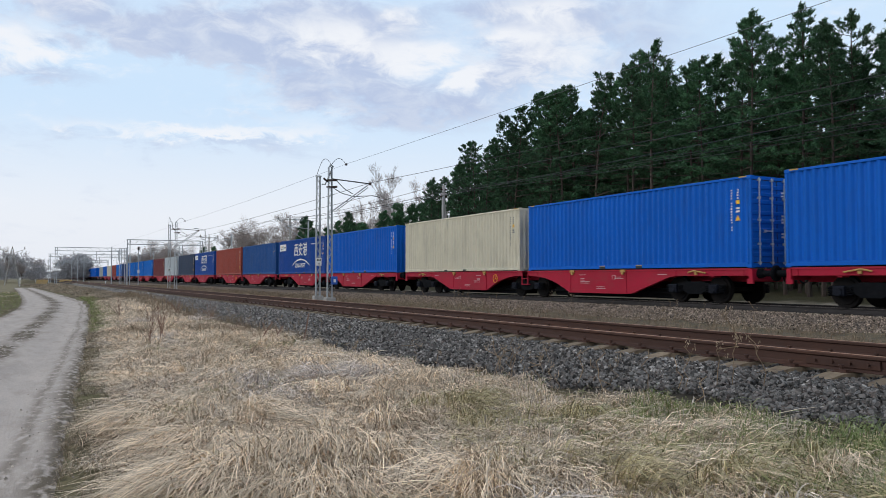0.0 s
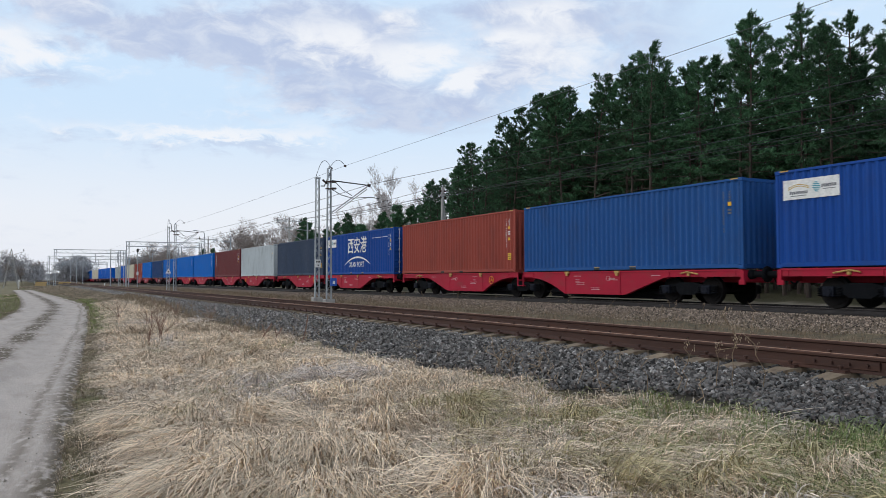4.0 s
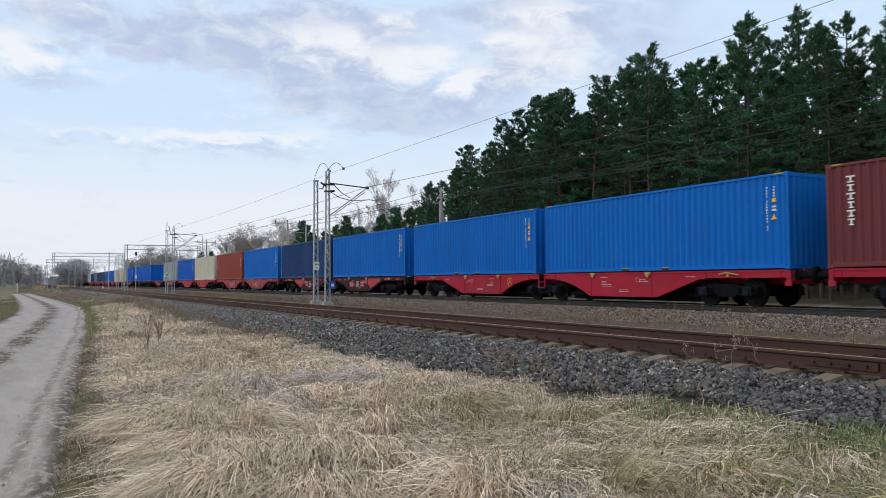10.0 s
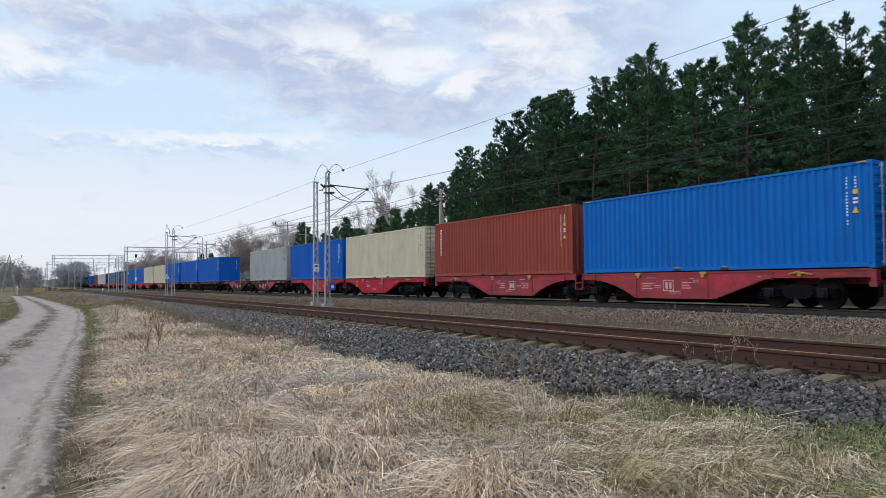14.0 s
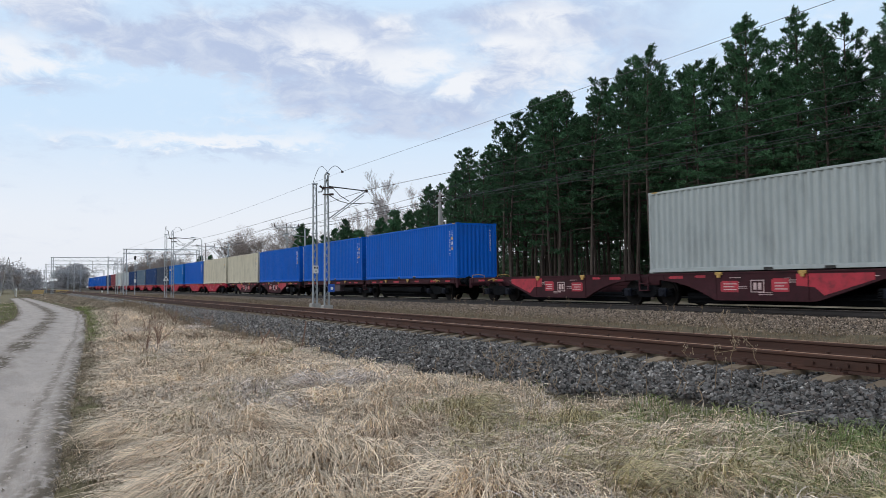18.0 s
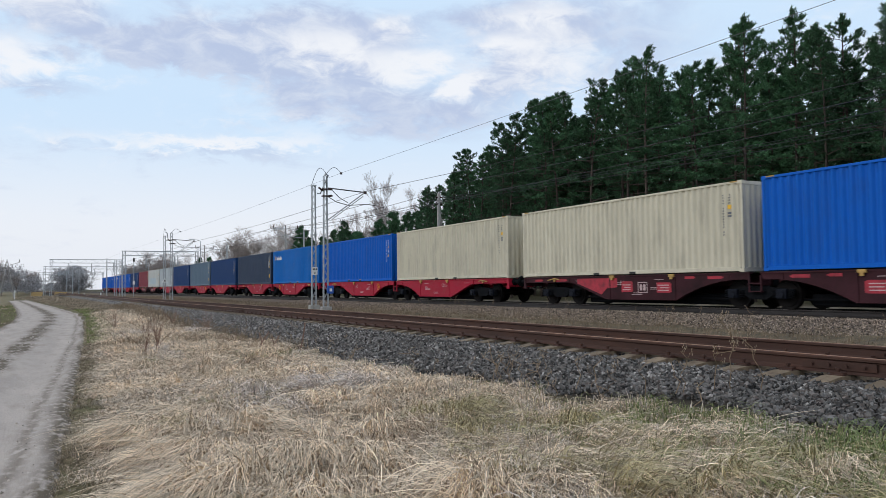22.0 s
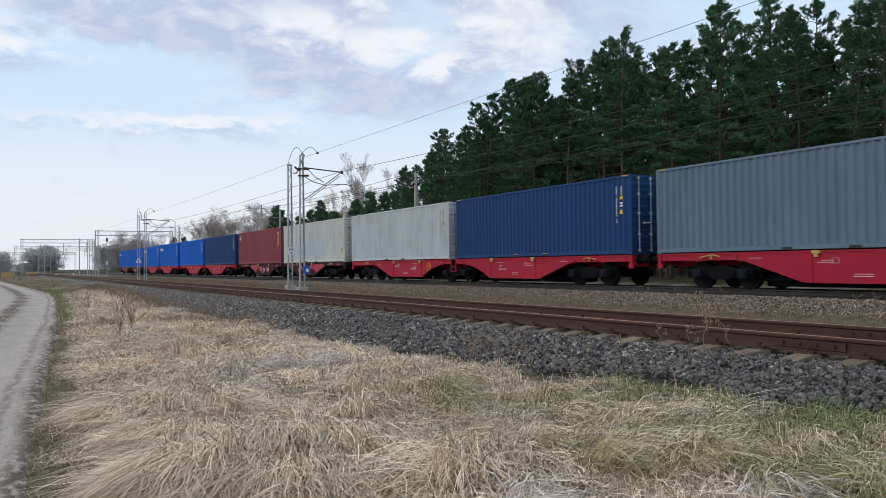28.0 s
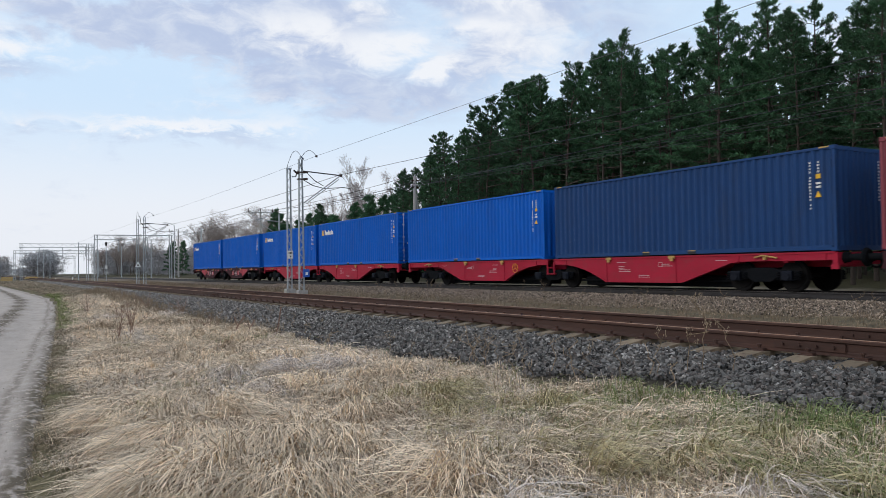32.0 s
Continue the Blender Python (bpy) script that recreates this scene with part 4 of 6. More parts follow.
def buffer_geo(g):
    g.tube((0, 0, 0), (0, 0.16, 0), 0.16, 12, 0.13)
    g.tube((0, 0.16, 0), (0, 0.55, 0), 0.10, 12)
    g.tube((0, 0.55, 0), (0, 0.60, 0), 0.20, 18, 0.25)
    g.tube((0, 0.60, 0), (0, 0.625, 0), 0.25, 18)


def wagon(kind, flip):
    body = {"r": wagon_red, "w": wagon_worn, "d": wagon_dark, "t": wagon_dark}[kind]
    look_ = {"r": "bright red", "w": "faded dark red", "d": "sooty brown", "t": "sooty black"}[kind]
    w = thing("container_wagon", f"{look_} articulated container wagon with {'straight' if kind == 't' else 'deep-bellied'} side sills", "railway wagon", "wagons of the train")
    for h in (0, 180):
        half = pose(0, 0, 0, 0, 0, h)
        part("centre_sill", shared("centre_sill", lambda g: g.box(-0.28, 0.28, 0.15, 12.5, 0.72, 1.09, 0.02)), body, w, at=half)
        part("end_beam", shared("end_beam", lambda g: g.box(-1.2, 1.2, 12.42, 12.56, 0.78, 1.12, 0.02).box(-1.2, -1.14, 12.36, 12.58, 0.66, 0.8).box(1.14, 1.2, 12.36, 12.58, 0.66, 0.8)), body, w, at=half)
        for y in (1.2, 3.35, 5.0, 6.75, 9.2, 10.9):
            part("cross_beam", shared("cross_beam", lambda g: g.box(-1.13, 1.13, -0.07, 0.07, 0.86, 1.08)), body, w, at=half @ pose(0, y, 0))
        for x in (-1, 1):
            part("handrail", shared("handrail", lambda g: g.line([(-0.35, 12.4, 1.10), (-0.35, 12.42, 1.27), (0.0, 12.44, 1.31), (0.35, 12.42, 1.27), (0.35, 12.4, 1.10)], 0.02, 6)), bracket_tan, w, "yellow bent handrail", at=half @ pose(x * 0.75, 0, 0))
        for x in (-0.875, 0.875):
            part("buffer", shared("buffer", buffer_geo), bogie_black, w, "black round buffer", at=half @ pose(x, 12.56, 0.98))
        part("coupling", shared("coupling", lambda g: g.box(-0.09, 0.09, 12.5, 12.86, 0.86, 1.06, 0.03).ring((0, 12.9, 0.85), (1, 0, 0), 0.16, 0.03, 12, 5)), bogie_black, w, at=half)
        for s in (0, 1):
            # both long sides: the second is a mirror image in plan
            tag = "m" if s else ""

            def mirrored(fn, s=s):
                def fill(g):
                    fn(g)
                    if s:
                        g.v = [(-x, y, z) for x, y, z in g.v]
                return fill
            part("side_sill", shared(("straight_sill" if kind == "t" else "side_sill") + tag, mirrored(straight_sill_geo if kind == "t" else sill_geo)), body, w, at=half)
            for y in (3.5, 6.6):
                part("container_bracket", shared("bracket" + tag, mirrored(lambda g: g.box(-1.235, -1.10, -0.13, 0.13, 1.05, 1.15, 0.015).box(-1.24, -1.19, -0.06, 0.06, 0.97, 1.10))), bracket_tan, w, "yellowish folding container bracket", at=half @ pose(0, y, 0))
            part("lever", shared("lever" + tag, mirrored(lambda g: g.line([(-1.22, 9.9, 1.02), (-1.24, 10.2, 1.08), (-1.24, 10.7, 1.0)], 0.025, 6).box(-1.23, -1.17, 10.2, 10.3, 0.95, 1.06))), bracket_tan, w, "yellow lever", at=half)
            if kind != "t":
                tagged(part("sill_markings", shared("sill_markings" + tag, mirrored(sill_marks)), faded_mark, w, at=half), kind="stuff")
            if kind in "dwt":
                spots = [(1.3, 1.9, 0.95, 1.05), (2.5, 2.9, 0.97, 1.06), (9.5, 10.3, 0.95, 1.06), (11.2, 11.7, 0.96, 1.05)]
                spots += [(7.5, 8.0, 0.96, 1.06), (4.6, 5.3, 0.95, 1.06)] if kind == "t" else [(3.60, 4.25, 0.50, 0.86), (5.55, 6.10, 0.52, 0.92)]
                for q, (y0, y1, z0, z1) in enumerate(spots):
                    spot = part("paint_patch", shared("paint_patch%s%d" % (kind, q) + tag, mirrored(lambda g: g.box(-1.172, -1.167, y0, y1, z0, z1).box(-1.172, -1.167, y0 - 0.06, y0, z0 + 0.02, z1 - 0.03))), patch_red, w, "fresh red paint patch", at=half)
                    if z1 - z0 > 0.2:
                        tagged(part("patch_print", shared("patch_print%d" % q + tag, mirrored(lambda g: [g.box(-1.1755, -1.171, y0 + 0.06, y1 - 0.06 - 0.1 * (k % 2), z0 + 0.07 + 0.09 * k, z0 + 0.10 + 0.09 * k) for k in range(3)])), faded_mark, spot), kind="stuff")
                if kind != "t":
                    part("paint_patch", shared("slope_patch" + tag, mirrored(lambda g: g.plate_x([(6.35, 0.70), (6.95, 0.66), (7.25, 0.42), (8.75, 0.86), (8.75, 1.05), (6.35, 1.05)], -1.172, -1.167))), patch_red, w, "large red paint patch on the slope", at=half)
                    part("square_mark", shared("square_mark" + tag, mirrored(lambda g: g.box(-1.172, -1.167, 4.72, 5.22, 0.86, 0.885).box(-1.172, -1.167, 4.72, 5.22, 0.50, 0.525).box(-1.172, -1.167, 4.72, 4.745, 0.525, 0.86).box(-1.172, -1.167, 5.195, 5.22, 0.525, 0.86)
                                                                           .box(-1.172, -1.167, 4.82, 4.94, 0.58, 0.80).box(-1.172, -1.167, 5.0, 5.12, 0.58, 0.80))), faded_mark, w, "faded square emblem", at=half)
            if kind == "t" and h == 0:
                part("equipment_box", shared("equipment_box" + tag, mirrored(lambda g: g.box(-1.16, -0.75, 4.6, 5.75, 0.40, 0.885, 0.02))), panel_grey, w, "sooty grey box under the sill", at=half)
    for h in (0, 180):
        # brake rods, plus an added solid block that keeps the underside dark
        part("brake_rigging", shared("brake_rigging", lambda g: g.box(-0.55, 0.55, 1.5, 8.7, 0.10, 0.46, 0.05).tube((-0.7, 1.2, 0.30), (-0.7, 8.9, 0.30), 0.035, 8).tube((0.7, 1.2, 0.30), (0.7, 8.9, 0.30), 0.035, 8)), bogie_black, w, "black brake rods and an added block closing the view under the floor", at=pose(0, 0, 0, 0, 0, h))
        if kind == "t":
            part("brake_gear", shared("brake_gear", lambda g: g.box(-0.85, 0.85, 1.7, 8.3, 0.42, 0.72, 0.05).tube((-0.9, 2.4, 0.52), (-0.9, 4.2, 0.52), 0.17, 12).tube((0.9, 6.2, 0.52), (0.9, 8.0, 0.52), 0.17, 12)), bogie_black, w, "black brake gear and air tanks", at=pose(0, 0, 0, 0, 0, h))
    for x in (0, 180):
        part("step", shared("step", ladder_geo), body, w, "red two-rung step", at=pose(0, 0, 0, 0, 0, x))
    side = -1 if flip else 1
    bw = Geo().ring((-1.23, side * 2.45, 0.80), (1, 0, 0), 0.19, 0.016, 22, 6)
    for a in (90, 210, 330):
        bw.tube((-1.23, side * 2.45, 0.80), (-1.23, side * 2.45 + 0.19 * math.cos(radians(a)), 0.80 + 0.19 * math.sin(radians(a))), 0.014, 6)
    bw.tube((-1.24, side * 2.45, 0.80), (-1.13, side * 2.45, 0.80), 0.03, 8)
    if kind == "r":
        part("brake_wheel", bw, orange_mark, w, "orange hand-brake wheel")
    for y in (-10.03, 0, 10.03):
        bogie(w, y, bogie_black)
    return w


def sill_marks(g):
    r = random.Random(2)
    for y, z, n in ((4.0, 0.62, 4), (5.0, 0.42, 2), (6.1, 0.80, 2), (3.9, 0.95, 1), (8.4, 0.95, 1)):
        for i in range(n):
            g.box(-1.171, -1.1665, y, y + r.uniform(0.25, 0.6), z + i * 0.06, z + i * 0.06 + 0.018)
    for y0, y1, z0, z1 in ((5.95, 6.15, 0.925, 0.935), (5.95, 6.15, 0.785, 0.795), (5.95, 5.96, 0.785, 0.935), (6.14, 6.15, 0.785, 0.935)):
        g.box(-1.171, -1.1665, y0, y1, z0, z1)


PITCH, SHIFT = 13.179, 0.246         # mean length of a loading place; odd places lie a little further back


def slot_of(k):
    return k + (1 if k >= 20 else 0)     # one loading place behind the twentieth container is empty


TRAIN = []           # (thing, place along the train)
KINDS = {13: "d", 15: "w", 19: "d", 21: "t", 23: "d", 33: "d", 39: "d"}
for k, code in LOAD.items():
    n = slot_of(k)
    y = n * PITCH + (SHIFT if n % 2 else 0) - CL / 2
    ob = container(code, k)
    ob.matrix_basis = pose(TRAIN_X, y, TRAIN_Z + 1.155)
    TRAIN.append((ob, y, TRAIN_Z + 1.155))
for n in range(-1, 41, 2):
    y = n * PITCH + SHIFT + 0.37
    ob = wagon(KINDS.get(n, "r"), n in (9, 17, 27))
    ob.matrix_basis = pose(TRAIN_X, y, TRAIN_Z)
    TRAIN.append((ob, y, TRAIN_Z))


def run(t):
    """How far the train has come at t seconds; it gathers speed slowly from 13 to 15 m/s."""
    return -15.618 + 12.961 * t + 0.03638 * t * t

# ---- overhead line ----
mast_steel = mat("mast_galvanised", (0.40, 0.43, 0.45), 0.5, 0.5, vary=0.15, scale=3, fine=30, bump=0.1, dirt=(0.22, 0.22, 0.22), dirt_amount=0.4)
plinth_concrete = mat("plinth_concrete", (0.36, 0.35, 0.33), 0.9, vary=0.15, scale=4, fine=40, bump=0.3, dirt=(0.18, 0.17, 0.15), dirt_amount=0.6)
insulator_brown = mat("insulator_brown", (0.05, 0.025, 0.02), 0.25, vary=0.1, bump=0)
wire_dark = mat("wire_dark", (0.035, 0.035, 0.04), 0.6, 0.3, vary=0.1, bump=0)
wire_grey = mat("wire_grey", (0.16, 0.16, 0.18), 0.5, 0.4, vary=0.1, bump=0)
sign_white = mat("sign_white", (0.75, 0.76, 0.75), 0.5, vary=0.08, bump=0)
box_blue = mat("box_blue", (0.02, 0.10, 0.45), 0.5, vary=0.1, bump=0)
pole_concrete = mat("pole_concrete", (0.38, 0.37, 0.35), 0.9, vary=0.15, scale=2, fine=20, bump=0.2)
pole_wood = mat("pole_wood", (0.11, 0.085, 0.065), 0.9, vary=0.2, scale=3, bump=0.2)


def lattice(owner, base, top_z, w0=0.23, w1=0.15, d=0.12, bar_step=0.36, steel=None):
    """A lattice mast: two channel uprights and zigzag lacing on both faces."""
    x, y, z = base
    steel = steel or mast_steel
    for s in (-1, 1):
        up = Geo()
        for dy in (-d / 2, d / 2):
            up.add([(x + s * (w0 if k < 4 else w1) / 2 + a, y + dy + b, z if k < 4 else top_z) for k in range(8) for a, b in [((-0.016, -0.016), (0.016, -0.016), (0.016, 0.016), (-0.016, 0.016))[k % 4]]],
                   [(0, 1, 2, 3), (4, 7, 6, 5)] + [(i, (i + 1) % 4, (i + 1) % 4 + 4, i + 4) for i in range(4)])
        up.add([(x + s * (w0 if zz == z else w1) / 2 + s * 0.018, y + dy, zz) for zz in (z, top_z) for dy in (-d / 2, d / 2)] +
               [(x + s * (w0 if zz == z else w1) / 2 + s * 0.026, y + dy, zz) for zz in (z, top_z) for dy in (-d / 2, d / 2)],
               [(0, 1, 3, 2), (4, 6, 7, 5), (0, 4, 5, 1), (2, 3, 7, 6), (0, 2, 6, 4), (1, 5, 7, 3)])
        part("upright", up, steel, owner)
    lace = Geo()
    n = int((top_z - z) / bar_step)
    for i in range(n):
        za, zb = z + i * bar_step, z + (i + 1) * bar_step
        wa = w0 + (w1 - w0) * i / n
        s = 1 if i % 2 else -1
        for dy in (-d / 2, d / 2):
            lace.tube((x - s * wa / 2, y + dy, za), (x + s * wa / 2, y + dy, zb), 0.010, 4)
    part("lacing", lace, steel, owner)


def arch(a, b, lift, n=10):
    a, b = Vector(a), Vector(b)
    return [a.lerp(b, i / n) + Vector((0, 0, lift * math.sin(math.pi * i / n))) for i in range(n + 1)]


def plinth(owner, base, w, h):
    x, y, z = base
    g = Geo().box(x - w / 2, x + w / 2, y - w / 2, y + w / 2, z - 0.6, z + h, 0.03)
    part("plinth", g, plinth_concrete, owner, "pale concrete foundation block")


def insulator(owner, a, b):
    g = Geo().tube(a, b, 0.035, 8)
    a, b = Vector(a), Vector(b)
    for i in range(5):
        p = a.lerp(b, (i + 0.7) / 5.6)
        g.tube(p, p + (b - a).normalized() * 0.022, 0.055, 10)
    part("insulator", g, insulator_brown, owner, "dark brown ribbed insulator")


def mast_pair(at, sign, off=0.44):
    """The anchor mast and its cantilever mast; local origin between the tracks at the ground."""
    w = thing("catenary_mast", "galvanised lattice catenary mast with cantilever arm on concrete block", "mast", "lattice masts", at=at)
    plinth(w, (0, 0, 0), 0.46, 0.36)
    lattice(w, (0, 0, 0.36), 6.62)
    part("cap_strut", Geo().line([(-0.02, 0.0, 6.62), (0.02, 0, 6.74)], 0.05, 6), mast_steel, w)
    part("top_loop", Geo().line(arch((0.05, 0, 6.72), (0.78, -0.1, 6.78), 0.30), 0.014, 5), wire_grey, w)
    part("wire_clamp", Geo().box(0.72, 0.82, -0.14, -0.06, 6.73, 6.83), insulator_brown, w)
    part("top_arm", Geo().tube((0.1, 0, 6.05), (2.05, 0, 5.92), 0.028, 8), wire_dark, w)
    part("strut", Geo().tube((0.12, 0, 4.50), (2.05, 0, 5.92), 0.03, 8).tube((0.35, 0, 4.55), (1.95, 0, 5.72), 0.022, 8), mast_steel, w)
    part("register_arm", Geo().line([(0.15, 0, 5.62), (0.6, 0, 5.38), (1.2, 0, 5.25), (2.2, 0, 5.34), (2.6, 0, 5.28)], 0.018, 6).line([(0.3, 0, 6.0), (0.7, 0, 5.62), (1.15, 0, 5.38)], 0.018, 6), wire_dark, w)
    part("wire_clamp", Geo().box(2.0, 2.12, -0.06, 0.06, 5.85, 5.98), insulator_brown, w)
    for z in (5.98, 5.66):
        insulator(w, (0.12, 0, z), (0.36, 0, z + 0.02))
    insulator(w, (-0.12, 0, 5.90), (-0.34, 0, 6.06))
    part("mast_band", Geo().box(-0.16, 0.16, -0.10, 0.10, 5.62, 5.68).box(-0.16, 0.16, -0.10, 0.10, 5.95, 6.01), insulator_brown, w)
    if sign == "plate":
        bx = part("switch_box", Geo().box(0.02, 0.30, -0.26, -0.10, 0.98, 1.36, 0.02), box_blue, w, "small blue switch box")
        part("box_label", Geo().box(0.10, 0.22, -0.268, -0.262, 1.08, 1.22), sign_white, bx)

    v = thing("anchor_mast", "slim galvanised lattice mast carrying a small sign", "mast", "lattice masts", at=at @ pose(off, 3.0, 0))
    plinth(v, (0, 0, 0), 0.46, 0.38)
    lattice(v, (0, 0, 0.38), 6.55, 0.22, 0.17)
    part("mast_band", Geo().box(-0.15, 0.15, -0.10, 0.10, 3.95, 4.01).box(-0.13, 0.13, -0.10, 0.10, 6.50, 6.57), mast_steel, v)
    part("link_strut", Geo().line([(0.15, -0.1, 6.12), (0.3, -0.2, 6.12), (-0.22, -2.8, 6.68), (-0.36, -2.95, 6.70)], 0.035, 6), mast_steel, v)
    part("top_loop", Geo().line(arch((-0.1, 0, 6.55), (-0.35, -2.9, 6.75), 0.55), 0.014, 5), wire_grey, v)
    if sign == "plate":
        pl = part("sign_plate", Geo().box(-0.13, 0.15, -0.115, -0.095, 1.92, 2.32), sign_white, v, "white plate with dark figures")
        g = Geo()
        for i in range(3):
            g.box(-0.09 + i * 0.075, -0.04 + i * 0.075, -0.121, -0.117, 2.16, 2.25)
        g.box(-0.01, 0.04, -0.121, -0.117, 1.98, 2.06)
        part("figures", g, black_mark, pl)
    else:
        tri = [(-0.28, 2.0), (0.28, 2.0), (0, 2.5)]
        pl = part("sign_plate", Geo().add([(x, y, z) for y in (-0.15, -0.13) for x, z in tri], [(0, 1, 2), (5, 4, 3), (0, 3, 4, 1), (1, 4, 5, 2), (2, 5, 3, 0)]), sign_white, v, "white triangular sign")
        part("figures", Geo().box(-0.07, 0.07, -0.158, -0.152, 2.1, 2.22), black_mark, pl)
    return w


def zat(x, y):
    return float(ground_z(x, y))


mast_pair(pose(12.75, 35.5, zat(12.75, 35.5)), "plate")
mast_pair(pose(12.35, 77.0, zat(12.35, 77.0) - 0.15), "triangle", -0.15)


def gantry(x0, x1, y, top, label, extra=()):
    g = thing("catenary_gantry", label, "gantry", "line gantries")
    for x in (x0, x1, *extra):
        leg = Geo()
        for s in (-1, 1):
            leg.box(x + s * 0.18 - 0.05, x + s * 0.18 + 0.05, y - 0.12, y + 0.12, 0.0, top if x in (x0, x1) else top - 0.1)
        for i in range(int(top / 0.6)):
            leg.tube((x - 0.18, y, i * 0.6), (x + 0.18, y, i * 0.6 + 0.6), 0.025, 4)
        part("leg", leg, mast_steel, g)
    part("beam_chord", Geo().box(x0 - 0.3, x1 + 0.3, y - 0.25, y - 0.15, top - 0.05, top + 0.05).box(x0 - 0.3, x1 + 0.3, y + 0.15, y + 0.25, top - 0.05, top + 0.05), mast_steel, g)
    part("beam_chord", Geo().box(x0 - 0.3, x1 + 0.3, y - 0.25, y - 0.15, top - 0.75, top - 0.65).box(x0 - 0.3, x1 + 0.3, y + 0.15, y + 0.25, top - 0.75, top - 0.65), mast_steel, g)
    n = int((x1 - x0) / 0.75)
    lace = Geo()
    for i in range(n):
        a, b = x0 + (x1 - x0) * i / n, x0 + (x1 - x0) * (i + 1) / n
        s = i % 2
        for dy in (-0.2, 0.2):
            lace.tube((a, y + dy, top - 0.7 * s), (b, y + dy, top - 0.7 * (1 - s)), 0.014, 4)
    tagged(part("beam_lacing", lace, mast_steel, g), kind="stuff")
    for x in np.arange(x0 + 3.2, x1 - 1, 4.2):
        part("drop_post", Geo().box(x - 0.06, x + 0.06, y - 0.06, y + 0.06, top - 2.6, top - 0.7).tube((x, y, top - 1.4), (x + 1.6, y, top - 1.1), 0.03, 5).tube((x, y, top - 2.4), (x + 1.6, y, top - 1.2), 0.03, 5), mast_steel, g)
    return g


gantry(13.6, 24.4, 128, 7.4, "grey lattice gantry spanning the railway tracks")
gantry(5.0, 18.0, 175, 7.7, "wide grey lattice gantry over the sidings", (17.0,))
gantry(4.9, 24.0, 222, 7.6, "distant grey lattice gantry over the sidings")
gantry(6.0, 25.0, 300, 7.6, "distant grey lattice gantry over the sidings")


def plain_mast(x, y, h, arm, label="slim grey steel catenary mast"):
    m = thing("line_mast", label, "mast", "distant masts", at=pose(x, y, zat(x, y) - 0.1))
    part("post", Geo().tube((0, 0, 0), (0, 0, h), 0.11, 8, 0.08), mast_steel, m)
    if arm:
        part("arm", Geo().tube((0, 0, h - 0.8), (arm, 0, h - 0.6), 0.035, 5).tube((0, 0, h - 2.2), (arm, 0, h - 0.7), 0.035, 5), mast_steel, m)
    part("base", Geo().box(-0.25, 0.25, -0.25, 0.25, -0.3, 0.3), plinth_concrete, m)


for x, y, h, arm in ((24.6, 108, 7.2, -2.4), (25.2, 150, 7.4, -2.6), (25.5, 190, 7.4, -2.6), (10.5, 205, 7.2, 2.4), (11.0, 245, 7.2, -2.2), (14.0, 160, 7.3, 2.5),
                     (15.0, 260, 7.2, 2.4), (26.0, 240, 7.4, -2.6), (19.0, 330, 7.2, 2.3), (10.0, 340, 7.0, 0), (25.0, 76, 7.0, -2.4)):
    plain_mast(x, y, h, arm)

lamp = thing("street_lamp", "slim grey lamp post with a short arm", "lamp post", at=pose(24.6, 126, zat(24.6, 126)))
part("post", Geo().tube((0, 0, 0), (0, 0, 8.5), 0.09, 8, 0.06), mast_steel, lamp)
part("arm", Geo().line([(0, 0, 8.5), (-0.4, 0, 8.75), (-1.2, 0, 8.85)], 0.035, 6), mast_steel, lamp)
part("lamp_head", Geo().box(-1.7, -1.1, -0.12, 0.12, 8.80, 8.92, 0.03), mast_steel, lamp)


def utility_pole(x, y, h, kind):
    p = thing("utility_pole", "concrete power line pole with crossarm and insulators", "utility pole", "power line poles", at=pose(x, y, zat(x, y) - 0.1))
    part("post", Geo().tube((0, 0, 0), (0, 0, h), 0.17, 8, 0.11), pole_concrete, p)
    if kind == "v":
        part("crossarm", Geo().tube((-1.7, 0, h - 0.15), (1.7, 0, h - 0.15), 0.05, 6).tube((-1.7, 0, h - 0.15), (0, 0, h - 1.1), 0.04, 6).tube((1.7, 0, h - 0.15), (0, 0, h - 1.1), 0.04, 6), mast_steel, p)
        for xx in (-1.6, 0, 1.6):
            part("insulator", Geo().tube((xx, 0, h - 0.1), (xx, 0, h + 0.35), 0.07, 8, 0.05), insulator_brown, p)
    else:
        part("brace", Geo().tube((0.9, -0.3, 0), (0.05, 0, h - 1.3), 0.09, 8).tube((-0.2, 0, h - 0.6), (0.25, 0, h - 0.6), 0.06, 6), pole_concrete, p)
        for zz in (h - 0.3, h - 0.8):
            part("insulator", Geo().tube((-0.25, 0, zz), (0.3, 0, zz), 0.06, 8), insulator_brown, p)


utility_pole(30.0, 98.7, 8.7, "v")
utility_pole(27.0, 50.7, 8.0, "b")
utility_pole(30.0, 150, 8.7, "v")

wooden = thing("utility_pole", "grey concrete A-frame power pole with three insulators", "utility pole", at=pose(-2.8, 180, 0))
for s in (-1, 1):
    part("leg", Geo().tube((s * 1.3, 0, 0), (s * 0.12, 0, 7.4), 0.09, 8, 0.07), pole_concrete, wooden)
part("crossarm", Geo().tube((-2.3, 0, 7.3), (-0.5, 0, 6.7), 0.05, 6).tube((2.3, 0, 7.3), (0.5, 0, 6.7), 0.05, 6), pole_concrete, wooden)
part("cross_tie", Geo().box(-0.8, 0.8, -0.05, 0.05, 3.1, 3.2), pole_concrete, wooden)
for x in (-2.2, 0, 2.2):
    part("insulator", Geo().tube((x, 0, 7.4), (x, 0, 7.85), 0.09, 8, 0.06), insulator_brown, wooden)


